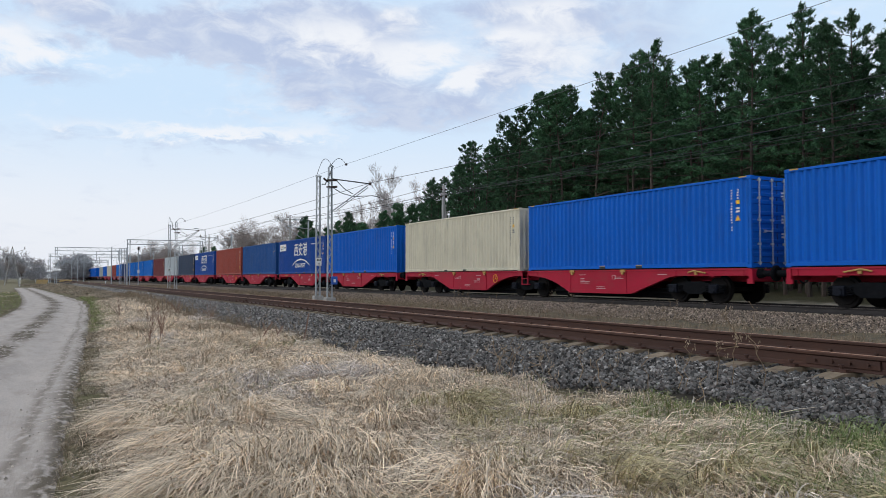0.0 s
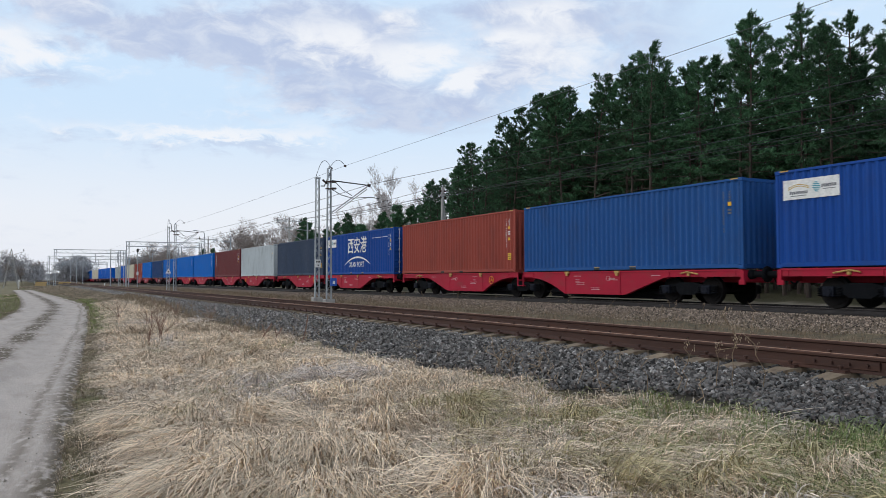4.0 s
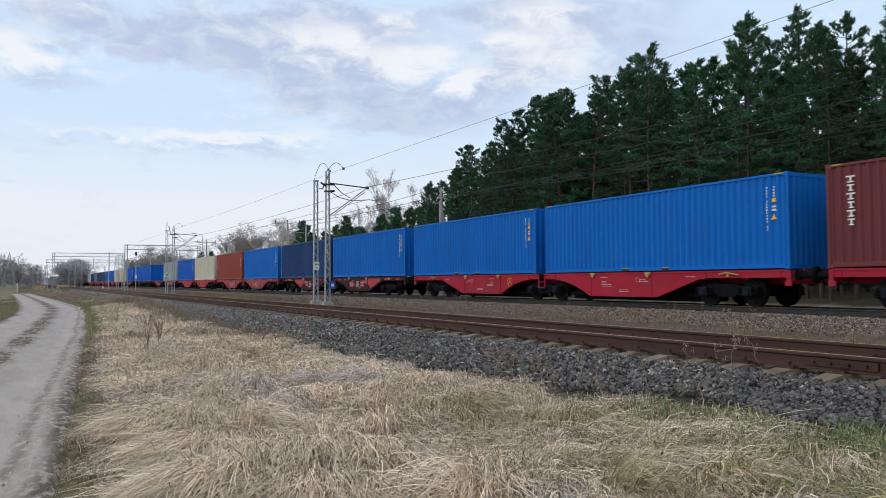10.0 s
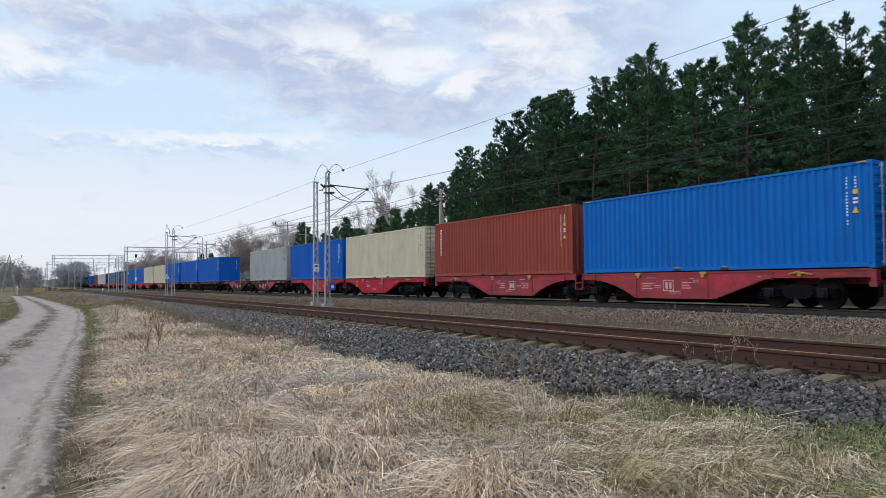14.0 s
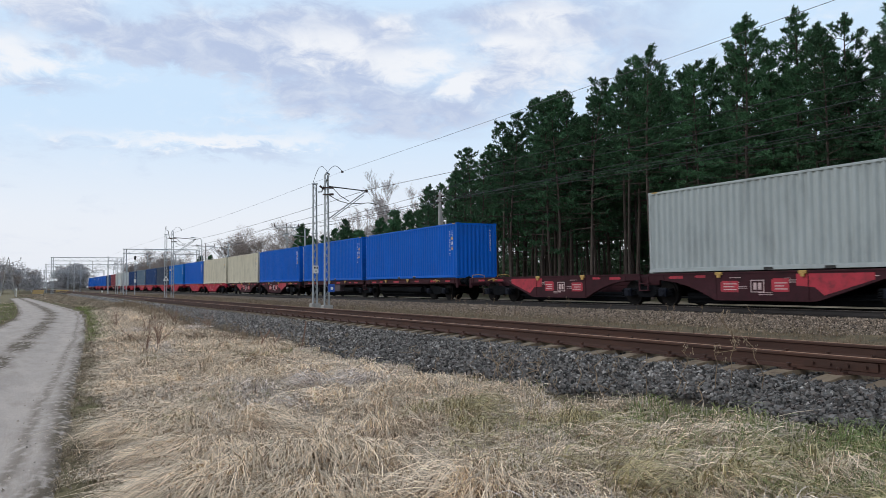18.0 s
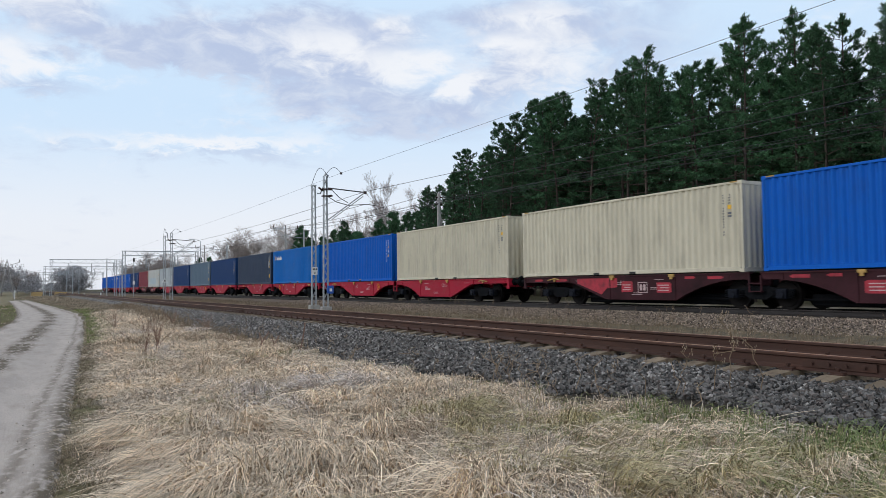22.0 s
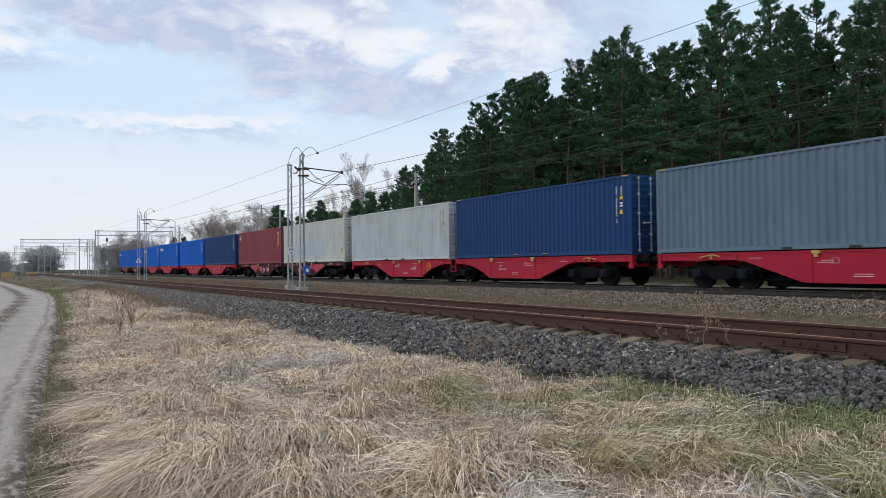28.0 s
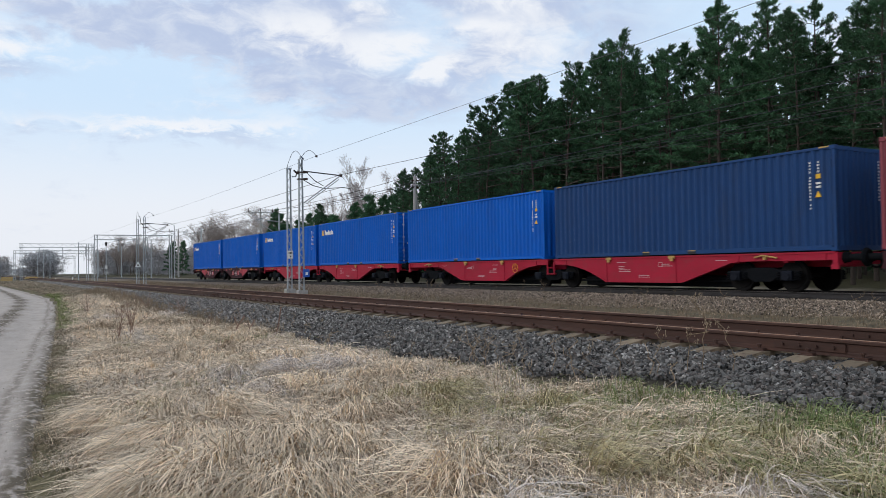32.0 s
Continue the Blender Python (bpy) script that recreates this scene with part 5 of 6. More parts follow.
def wire(name, pts, r, material, label, sag=0.0):
    line = [Vector(pts[0])]
    for a, b in zip(pts, pts[1:]):
        a, b = Vector(a), Vector(b)
        n = 14
        line += [a.lerp(b, i / n) - Vector((0, 0, sag * 4 * (i / n) * (1 - i / n))) for i in range(1, n + 1)]
    tagged(part(name, Geo().line(line, r, 5), material), label, "overhead wire", "overhead wires")


wire("earth_wire", [(13.0, -30, 6.75), (13.5, 35.4, 7.08), (13.1, 76.9, 6.95), (13.6, 128, 7.4), (14, 175, 7.5)], 0.0065, wire_grey, "thin grey earth wire strung between the lattice masts", 0.12)
wire("contact_wire", [(21.0, -40, 6.32), (21.0, 330, 6.32)], 0.011, wire_dark, "dark contact wire above the main track")
wire("messenger_wire", [(21.0, -20, 7.15), (21.0, 35, 7.15), (21.0, 77, 7.15), (21.0, 128, 7.15), (21.0, 180, 7.15), (21.0, 300, 7.15)], 0.012, wire_dark, "dark messenger wire above the main track", 0.42)
wire("feeder_wire", [(14.8, 35.5, 6.25), (14.9, 77, 6.2), (15.5, 128, 6.3), (15.5, 220, 6.3)], 0.011, wire_dark, "dark feeder wire hanging from the mast arms", 0.15)
wire("feeder_wire", [(14.8, 35.5, 5.62), (14.9, 77, 5.6), (15.5, 128, 5.7), (15.5, 220, 5.7)], 0.010, wire_dark, "dark feeder wire hanging from the mast arms", 0.05)
wire("feeder_wire", [(21.0, -30, 6.65), (14.8, 35.5, 6.25)], 0.010, wire_dark, "dark feeder wire hanging from the mast arms", 0.2)
for dx, dz in ((-1.6, 0.1), (0.0, 0.3), (1.6, 0.1)):
    wire("power_line", [(27.0 + dx * 0.3, -20, 7.2 + dz), (27.0 + dx * 0.3, 50.7, 7.7 + dz), (30 + dx, 98.7, 9.2 + dz), (30 + dx, 150, 9.2)], 0.011, wire_dark, "dark power line wire at the edge of the wood", 0.5)

# ---- trees ----
pine_bark = mat("pine_bark", (0.072, 0.055, 0.046), 0.95, vary=0.3, scale=2, fine=14, bump=0.6, depth=0.03, stretch=(2, 2, 0.5), obj=0.25)
needles = mat("pine_needles", (0.050, 0.122, 0.056), 0.6, vary=0.25, scale=0.7, fine=4, bump=0, island=0.3, obj=0.28, spec=0.3, tone=True)
grey_bark = mat("bare_tree_bark", (0.17, 0.14, 0.12), 0.95, vary=0.25, scale=3, fine=14, bump=0.3, obj=0.25)
birch_bark = mat("birch_bark", (0.50, 0.48, 0.45), 0.85, vary=0.3, scale=3, fine=8, bump=0.2, dirt=(0.06, 0.05, 0.05), dirt_amount=0.8, stretch=(1, 1, 2.5))
thicket_leaf = mat("undergrowth_leaves", (0.045, 0.075, 0.038), 0.75, vary=0.3, scale=0.5, fine=3, bump=0, island=0.4, spec=0.2)
# pale grey base: the haze over the distant woods is in the colour
haze_pale_foliage = mat("far_wood_haze_grey", (0.33, 0.325, 0.335), 0.9, vary=0.25, scale=0.3, fine=2, bump=0, island=0.3, spec=0.1)
birch_twigs = mat("birch_twigs", (0.42, 0.375, 0.365), 0.95, vary=0.25, scale=3, bump=0, island=0.3)
bush_twigs = mat("bush_twigs", (0.33, 0.28, 0.255), 0.95, vary=0.25, scale=3, bump=0, island=0.3)


def tufts(r, centres, radius, per, length, width):
    """Sprays of narrow pointed leaves round centres (n, 3); returns verts and triangle count."""
    n = len(centres) * per
    c = np.repeat(centres, per, 0) + r.normal(size=(n, 3)) * np.repeat(radius, per)[:, None] * np.array([0.62, 0.62, 0.30])
    d = r.normal(size=(n, 3)) + np.array([0, 0, 0.35])
    d /= np.linalg.norm(d, axis=1, keepdims=True)
    s = np.cross(d, r.normal(size=(n, 3)))
    s /= np.linalg.norm(s, axis=1, keepdims=True)
    L = length * r.uniform(0.6, 1.25, (n, 1))
    W = width * r.uniform(0.6, 1.3, (n, 1))
    return np.stack([c - s * W, c + s * W, c + d * L], 1).reshape(-1, 3)


def pine_meshes(seed, height, crown_from, spread, limbs, subs, per, leaf=(0.17, 0.017), cone=False):
    """A pine: trunk, limbs and twigs in one mesh; sprays of needles at the ends of the twigs in another."""
    r = np.random.default_rng(seed)
    bend = r.normal(size=2) * 0.3
    trunk = Geo()

    def axis(z):
        q = z / height
        return np.array([bend[0] * q * q + 0.12 * math.sin(q * 5 + seed), bend[1] * q * q + 0.08 * math.sin(q * 7 + seed), z])

    thick = 0.009 * height
    for i in range(9):
        a, b = axis(height * i / 9), axis(height * (i + 1) / 9)
        trunk.tube(a, b, thick * (1 - 0.88 * i / 9), 7, thick * (1 - 0.88 * (i + 1) / 9))
    shoots, ways, tones = [], [], []
    thin = r.uniform(0, 6.28)               # the side on which the crown is sparse

    def spray(p, out, n, wide):
        for _ in range(n):
            shoots.append(p + r.normal(size=3) * np.array([wide, wide, wide * 0.5]))
            w = out * 0.75 + np.array([0, 0, 0.75]) + r.normal(size=3) * 0.45
            ways.append(w / np.linalg.norm(w))
            tones.append(r.uniform(0.6, 1.45))

    for i in range(limbs):
        up = (i + 0.8 * r.random()) / limbs
        z0 = height * (crown_from + (0.985 - crown_from) * up)
        reach = spread * (0.10 + 0.90 * (1 - up) ** 0.75) * (0.55 + 0.45 * min(1.0, up * 5 + 0.25)) * r.uniform(0.5, 1.3)
        if cone:
            reach = spread * (0.10 + 0.90 * (1 - up) ** 0.95) * r.uniform(0.65, 1.15)
        a = i * 2.4 + r.normal() * 0.45
        if not cone and math.cos(a - thin) > 0.45 and r.random() < 0.5:
            reach *= 0.45
        out = np.array([math.cos(a), math.sin(a), 0.0])
        side = np.array([-out[1], out[0], 0.0])
        rise = reach * (-0.12 + 0.75 * up) + r.normal() * 0.10
        base = axis(z0)
        tip = base + out * reach + np.array([0, 0, rise])
        mid = base + out * reach * 0.5 + np.array([0, 0, rise * 0.30])
        rad = 0.012 + 0.011 * reach
        trunk.tube(base, mid, rad, 4, rad * 0.6)
        trunk.tube(mid, tip, rad * 0.6, 4, 0.007)
        if up < 0.12 and r.random() < 0.55:     # dead lower limb
            continue
        for k in range(subs):
            w = 0.32 + 0.68 * (k + r.random()) / subs
            p = base + (mid - base) * w * 2 if w < 0.5 else mid + (tip - mid) * (w - 0.5) * 2
            s_ = (1 if k % 2 else -1) * reach * 0.34 * (1.15 - w * 0.75) * r.uniform(0.6, 1.3)
            e = p + side * s_ + out * abs(s_) * 0.7 + np.array([0, 0, abs(s_) * r.uniform(-0.05, 0.45)])
            trunk.tube(p, e, 0.010, 3, 0.005)
            spray(e, out, 2, 0.10)
            spray(p + (e - p) * 0.55, out, 1, 0.08)
        spray(tip, out, 3, 0.10)
    for k in range(7):
        spray(axis(height * (0.93 + 0.01 * k)), r.normal(size=3) * 0.4, 1, 0.06)
    for i in range(9):                      # dead stubs below the crown
        b = axis(height * r.uniform(0.06, crown_from + 0.05))
        a, L = r.uniform(0, 6.28), r.uniform(0.3, 1.4)
        trunk.tube(b, b + np.array([math.cos(a) * L, math.sin(a) * L, r.uniform(-0.3, 0.2)]), 0.016, 4, 0.005)
    c, w = np.repeat(np.array(shoots), per, 0), np.repeat(np.array(ways), per, 0)
    n = len(c)
    d = r.normal(size=(n, 3))
    d /= np.linalg.norm(d, axis=1, keepdims=True)
    d = d * 0.95 + w * 0.75
    d /= np.linalg.norm(d, axis=1, keepdims=True)
    s_ = np.cross(d, r.normal(size=(n, 3)))
    s_ /= np.linalg.norm(s_, axis=1, keepdims=True)
    c = c + w * r.uniform(-0.10, 0.16, (n, 1))
    L, W = leaf[0] * r.uniform(0.6, 1.3, (n, 1)), leaf[1] * r.uniform(0.6, 1.3, (n, 1))
    v = np.stack([c - s_ * W, c + s_ * W, c + d * L], 1).reshape(-1, 3)
    me = stuff_mesh("crown", v, np.arange(len(v)), np.full(n, 3))
    me.attributes.new("tone", "FLOAT", "POINT").data.foreach_set("value", np.repeat(np.array(tones), per * 3).astype(np.float32))
    me.materials.append(needles)
    tm = recalc(trunk.mesh("trunk"))
    tm.materials.append(pine_bark)
    return tm, me


PINES = [pine_meshes(s, h, c, w, 56, 5, 38, (0.135, 0.0145)) for s, h, c, w in ((1, 14.6, 0.34, 2.7), (2, 15.2, 0.42, 2.2), (3, 14.0, 0.28, 3.0), (4, 15.6, 0.50, 2.3), (5, 14.4, 0.38, 2.5), (6, 13.6, 0.22, 2.8))]
BACK_PINES = [pine_meshes(s, h, c, w, 44, 4, 14, (0.34, 0.05)) for s, h, c, w in ((11, 15.0, 0.30, 2.8), (12, 14.6, 0.25, 2.6), (13, 15.4, 0.35, 2.7))]
YOUNG_PINES = [pine_meshes(s, h, c, w, 40, 4, 14, (0.26, 0.034), True) for s, h, c, w in ((21, 7.0, 0.10, 2.0), (22, 8.2, 0.14, 2.0), (23, 7.6, 0.2, 1.7))]


def plant(meshes, x, y, scale, name="pine_tree", label="tall Scots pine with dark green crown", category="tree", group="pines at the wood's edge", turn=None, lean=0.0):
    t = thing(name, label, category, group)
    part("trunk", meshes[0], meshes[0].materials[0], t)
    part("crown", meshes[1], meshes[1].materials[0], t)
    t.matrix_basis = pose(x, y, zat(x, y) - 0.15, lean, 0, random.uniform(0, 360) if turn is None else turn) @ Matrix.Scale(scale, 4)
    return t


EDGE_Y = [0, 19.6, 23.1, 25.7, 28, 30.7, 34.2, 38.8, 41.8, 45, 48.8, 53.1, 58.7, 65.4, 75]
EDGE_TOP = [12.6, 13.0, 13.6, 14.2, 13.5, 14.0, 14.6, 14.1, 13.9, 13.8, 12.5, 11.6, 10.3, 9.0, 8.0]     # height of the wood's edge along the line
random.seed(11)
for row, (x0, step, kinds, y0, y1) in enumerate(((31.0, 1.75, PINES, 3, 63), (33.8, 1.9, PINES, 4, 66), (37.0, 2.6, BACK_PINES, 5, 68), (41.0, 2.8, BACK_PINES, 6, 70),
                                                 (45.5, 3.0, BACK_PINES, 6, 74), (50.0, 3.2, BACK_PINES, 6, 78), (55.0, 3.4, BACK_PINES, 6, 82),
                                                 (61.0, 3.4, BACK_PINES, 8, 90), (68.0, 3.6, BACK_PINES, 10, 100))):
    y = y0
    while y < y1:
        x, yy = x0 + random.uniform(-1.0, 1.0), y + random.uniform(-0.6, 0.6)
        tall = float(np.interp(yy * 31.0 / x, EDGE_Y, EDGE_TOP)) * random.choice((random.uniform(0.90, 0.97), random.uniform(0.92, 1.05), random.uniform(0.95, 1.07))) * (1.01 if row else 0.98) * (1.0 if yy > 30 else 0.97)
        k = random.randrange(len(kinds))
        plant(kinds[k], x, yy, tall / ((14.6, 15.2, 14.0, 15.6, 14.4, 13.6)[k] if row < 2 else (15.0, 14.6, 15.4)[k]))
        y += step * random.uniform(0.75, 1.3)


plant(PINES[0], 32.6, 42.3, 0.97, turn=40)
plant(PINES[4], 33.6, 43.6, 0.96, turn=200)

for i in range(46):                        # undergrowth in the depth of the wood
    x = random.uniform(43, 72)
    y = random.uniform(6, 30) + x * 0.45
    plant(random.choice(YOUNG_PINES), x, y, random.uniform(0.5, 0.85), "young_pine", "bushy young pine in the shade of the wood", "tree", "undergrowth of the wood")


def thicket():
    """The dark undergrowth that closes the depth of the wood."""
    r = np.random.default_rng(70)
    vs = []
    for _ in range(330):
        x = r.uniform(73, 96)
        y = x * r.uniform(0.2, 1.95)
        hh = r.uniform(3.5, 8.5)
        m = 14
        c = np.stack([x + r.normal(size=m) * 1.2, y + r.normal(size=m) * 1.2, hh * r.uniform(0.02, 0.95, m)], -1)
        vs.append(tufts(r, c, np.full(m, 1.0), 26, 0.75, 0.16))
    v = np.concatenate(vs)
    me = stuff_mesh("thicket", v, np.arange(len(v)), np.full(len(v) // 3, 3))
    me.materials.append(thicket_leaf)
    tagged(new("thicket", me), "dark evergreen undergrowth deep in the wood", "undergrowth", kind="stuff")


thicket()


def bare_meshes(seed, height, forks, levels, material, thick=0.14, droop=0.0, crooked=0.25, slim=False):
    """A leafless tree: trunk with main limbs, and a crown of fine branches."""
    r = random.Random(seed)
    wood, twigs, tips = Geo(), Geo(), []

    def grow(p, d, length, rad, lvl):
        q = p
        n = 3 if lvl < 3 else 1
        pts = [p]
        for i in range(n):
            d = (d + Vector((r.gauss(0, crooked), r.gauss(0, crooked), r.gauss(0.05, crooked * 0.5) - droop * lvl * 0.06)) * 0.5).normalized()
            q = q + d * length / n
            pts.append(q)
        g = wood if lvl < 2 else twigs
        for i in range(n):
            g.tube(pts[i], pts[i + 1], rad * (1 - 0.22 * i), 6 if lvl < 2 else 3, rad * (1 - 0.22 * (i + 1)))
            if lvl >= 2:
                del g.f[-2:]
        if lvl >= levels:
            tips.append((q, d))
            return
        for k in range(forks + (1 if lvl == 0 else 0) * 10):
            w = r.uniform(0.35 if lvl else 0.28, 1.0)
            i = min(int(w * n), n - 1)
            at = pts[i].lerp(pts[i + 1], w * n - i)
            a = r.uniform(0, math.tau)
            side = Vector((math.cos(a), math.sin(a), r.uniform(0.15, 0.8)))
            grow(at, (d * (1.2 if slim else 0.75) + side * (0.55 if slim else 0.7)).normalized(), length * (r.uniform(0.16, 0.30) if slim and lvl == 0 else r.uniform(0.24, 0.42) if lvl == 0 else r.uniform(0.42, 0.68)), max(rad * 0.45 * (1.1 - w * 0.4), 0.006), lvl + 1)

    grow(Vector((0, 0, 0)), Vector((0, 0, 1)), height * 0.8, thick, 0)
    for p, d in tips:                       # buds and thin end twigs
        for _ in range(3):
            w = Vector((r.gauss(0, 1), r.gauss(0, 1), r.gauss(0.4, 1))).normalized() * r.uniform(0.14, 0.3)
            s = w.orthogonal().normalized() * 0.012
            q = p - d * r.uniform(0, 0.3)
            twigs.add([q - s, q + s, q + w], [(0, 1, 2)])
    a, b = recalc(wood.mesh("trunk")), recalc(twigs.mesh("crown"))
    a.materials.append(material)
    b.materials.append(bush_twigs if material != birch_bark else birch_twigs)
    return a, b


BIRCHES = [bare_meshes(s, h, 5, 4, birch_bark, 0.10, 0.2, 0.18, True) for s, h in ((31, 15.0), (32, 13.5), (33, 14.5))]
BARE = [bare_meshes(s, h, 6, 4, grey_bark, 0.15, 0.0, 0.3) for s, h in ((41, 11.0), (42, 12.5), (43, 10.0))]
random.seed(21)
for x, y, s in ((44, 97, 0.92), (45, 98, 0.95), (46, 97, 0.90), (42, 97, 0.80), (47, 96, 0.88), (41, 99, 0.72), (40, 101, 0.64), (48, 93, 0.84), (49, 96, 0.85), (39.5, 98, 0.66)):
    plant(random.choice(BIRCHES), x, y, s * 1.04, "birch_tree", "leafless birch with pale trunk and fine twigs", "tree", "bare birches")
for x, y, s in ((34, 142, 0.84), (36, 148, 0.90), (38, 155, 0.88), (37, 138, 0.85), (40, 134, 0.9), (39, 122, 0.85), (36, 118, 0.7), (33, 225, 1.0), (35, 232, 1.1),
                (31, 240, 0.95), (36, 250, 1.05), (38, 215, 0.9), (29, 255, 0.9), (41, 205, 0.9), (32.5, 146, 0.78), (35, 146, 0.88), (36.5, 143, 0.86), (42, 124, 0.85), (47, 110, 0.80), (43, 114, 0.78), (49, 105, 0.78), (40, 118, 0.75), (38, 128, 0.8), (30, 228, 1.0), (33, 245, 1.05), (37, 238, 1.0), (28, 262, 0.9)):
    plant(random.choice(BARE), x, y, s * (0.74 if y > 180 else 0.95), "bare_tree", "leafless deciduous tree with grey branches", "tree", "bare trees beyond the line")
for x, y, s in ((36, 112, 1.30), (37.5, 113, 1.15), (37, 108, 0.95), (36, 100, 0.95), (38, 97, 1.1), (36.5, 92, 1.0), (35.5, 86, 1.05), (37, 81, 1.2), (35, 77, 1.1), (34.5, 72, 1.1),
                (36, 68, 1.2), (35, 107, 0.9), (36.5, 110, 1.1), (35, 95, 1.0), (36, 90, 1.1), (37, 85, 1.15), (38, 120, 0.9), (34, 176, 1.1), (35, 171, 1.0), (34, 124, 0.7), (35.5, 103, 0.9),
                (39, 89, 0.95), (40, 94, 1.0), (39, 84, 1.0), (41, 99, 0.9), (38.5, 78, 1.1), (38, 74, 1.15), (39, 104, 0.9), (38, 106, 1.15), (40.5, 104, 1.25), (42.5, 103, 1.2), (44.5, 101, 1.3), (36, 107, 1.05), (46.5, 100, 1.25), (34.5, 108, 0.95), (48, 97, 1.3), (41.5, 107, 1.1), (45.5, 105, 1.15)):
    plant(random.choice(YOUNG_PINES), x, y, s, "young_pine", "bushy young pine with dark green crown", "tree", "young pines beyond the wood")
for x, y, s in ((-9, 236, 0.85), (-5, 244, 0.9), (-1, 240, 0.75), (-13, 230, 0.9), (-17, 225, 0.95), (2, 262, 0.75), (13, 330, 1.0), (16, 338, 0.95), (19, 345, 0.9), (-20, 210, 0.9)):
    plant(random.choice(BARE), x, y, s * 0.72, "bare_tree", "leafless deciduous tree with grey branches", "tree", "bare trees by the road")


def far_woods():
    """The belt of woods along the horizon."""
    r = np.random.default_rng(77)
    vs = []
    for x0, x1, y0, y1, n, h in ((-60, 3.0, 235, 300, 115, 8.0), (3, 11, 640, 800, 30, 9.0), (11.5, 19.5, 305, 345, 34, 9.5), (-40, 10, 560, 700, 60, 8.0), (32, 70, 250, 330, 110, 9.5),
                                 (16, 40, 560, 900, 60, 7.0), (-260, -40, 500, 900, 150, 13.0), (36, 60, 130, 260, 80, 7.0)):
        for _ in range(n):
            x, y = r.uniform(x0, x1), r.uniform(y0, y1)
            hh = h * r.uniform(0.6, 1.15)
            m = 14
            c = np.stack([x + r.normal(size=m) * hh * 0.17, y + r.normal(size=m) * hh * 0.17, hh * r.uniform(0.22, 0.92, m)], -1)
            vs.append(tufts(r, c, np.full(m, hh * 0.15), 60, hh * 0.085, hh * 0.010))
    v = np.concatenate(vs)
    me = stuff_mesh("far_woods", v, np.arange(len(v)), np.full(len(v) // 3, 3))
    me.materials.append(haze_pale_foliage)
    tagged(new("far_woods", me), "distant woods along the horizon in haze-paled grey", "woods", kind="stuff")


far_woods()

# ---- grass ----
straw = mat("dry_straw_grass", (0.70, 0.57, 0.43), 0.7, vary=0.2, scale=0.45, fine=3.0, bump=0, island=0.75, dirt=(0.50, 0.45, 0.38), dirt_amount=0.8, spec=0.3)
green_grass = mat("fresh_green_grass", (0.23, 0.26, 0.10), 0.7, vary=0.2, scale=0.6, fine=3.0, bump=0, island=0.4, dirt=(0.32, 0.26, 0.13), dirt_amount=0.6, spec=0.25)
brown_weed = mat("brown_weeds", (0.25, 0.19, 0.13), 0.9, vary=0.2, scale=0.6, fine=3.0, bump=0, island=0.4, spec=0.2)


def blades(name, xy, length, width, lift, flow, segs, material, label, seed, spread=0.9):
    """Blades that rise from the ground and bend over along the flow (an angle for each blade)."""
    r = np.random.default_rng(seed)
    n = len(xy)
    base = np.stack([xy[:, 0], xy[:, 1], ground_z(xy[:, 0], xy[:, 1]) - 0.01], -1)
    a = flow + r.normal(size=n) * spread
    way = np.stack([np.cos(a), np.sin(a), np.zeros(n)], -1)
    L = length * r.uniform(0.5, 1.3, n)
    up = lift * r.uniform(0.35, 1.5, n)
    side = np.stack([-np.sin(a), np.cos(a), np.zeros(n)], -1) + r.normal(size=(n, 3)) * 0.35
    side /= np.linalg.norm(side, axis=1, keepdims=True)
    curl = r.normal(size=n) * 0.30
    wave = r.normal(size=n) * 0.06
    rows = []
    for k in range(segs + 1):
        s = k / segs
        c = base + way * (L * (0.15 * s + 0.80 * s * s))[:, None] + np.array([0, 0, 1.0]) * (up * (2.6 * s - 2.1 * s * s))[:, None] * 1.0
        c = c + side * (curl * L * s * s + wave * L * np.sin(s * 5.0))[:, None]
        w = width * (1 - 0.55 * s)
        if k < segs:
            rows += [c - side * w[:, None], c + side * w[:, None]]
        else:
            rows += [c]
    m = 2 * segs + 1
    v = np.stack(rows, 1).reshape(-1, 3)
    fl, sizes = [], []
    pat, psz = [], []
    for k in range(segs - 1):
        pat += [2 * k, 2 * k + 1, 2 * k + 3, 2 * k + 2]
        psz.append(4)
    pat += [2 * segs - 2, 2 * segs - 1, 2 * segs]
    psz.append(3)
    fl = (np.array(pat)[None] + m * np.arange(n)[:, None]).ravel()
    me = stuff_mesh(name, v, fl, np.tile(psz, n))
    me.materials.append(material)
    return tagged(new(name, me), label, "grass", kind="stuff")


def scatter(r, n, y0, y1, x_from, x_to, clump):
    """Random places, gathered into tussocks by the clump noise."""
    y = r.uniform(y0, y1, n * 2)
    lo, hi = x_from(y), x_to(y)
    x = lo + (hi - lo) * r.random(n * 2)
    keep = r.random(n * 2) < 0.55 + clump * (0.6 * wav(x, y, 2.1, 0.7) + 0.5 * wav(x, y, 5.5, 2.0))
    return np.stack([x, y], -1)[keep][:n]


def right_edge(y):
    return np.interp(y, FOOT_Y, FOOT_X) - np.interp(y, [6, 12], [0.30, 0.16]) + 0.10 * np.sin(y * 1.7) + 0.10 * np.sin(y * 4.1)


def flow_at(p):
    return 4.45 + 1.1 * wav(p[:, 0], p[:, 1], 0.6, 0.3) + 0.9 * wav(p[:, 0], p[:, 1], 1.7, 1.1)


def meadow_left(y):
    return road_edge(y) + 0.34 + 0.14 * np.sin(y * 2.3) + 0.10 * np.sin(y * 5.9)


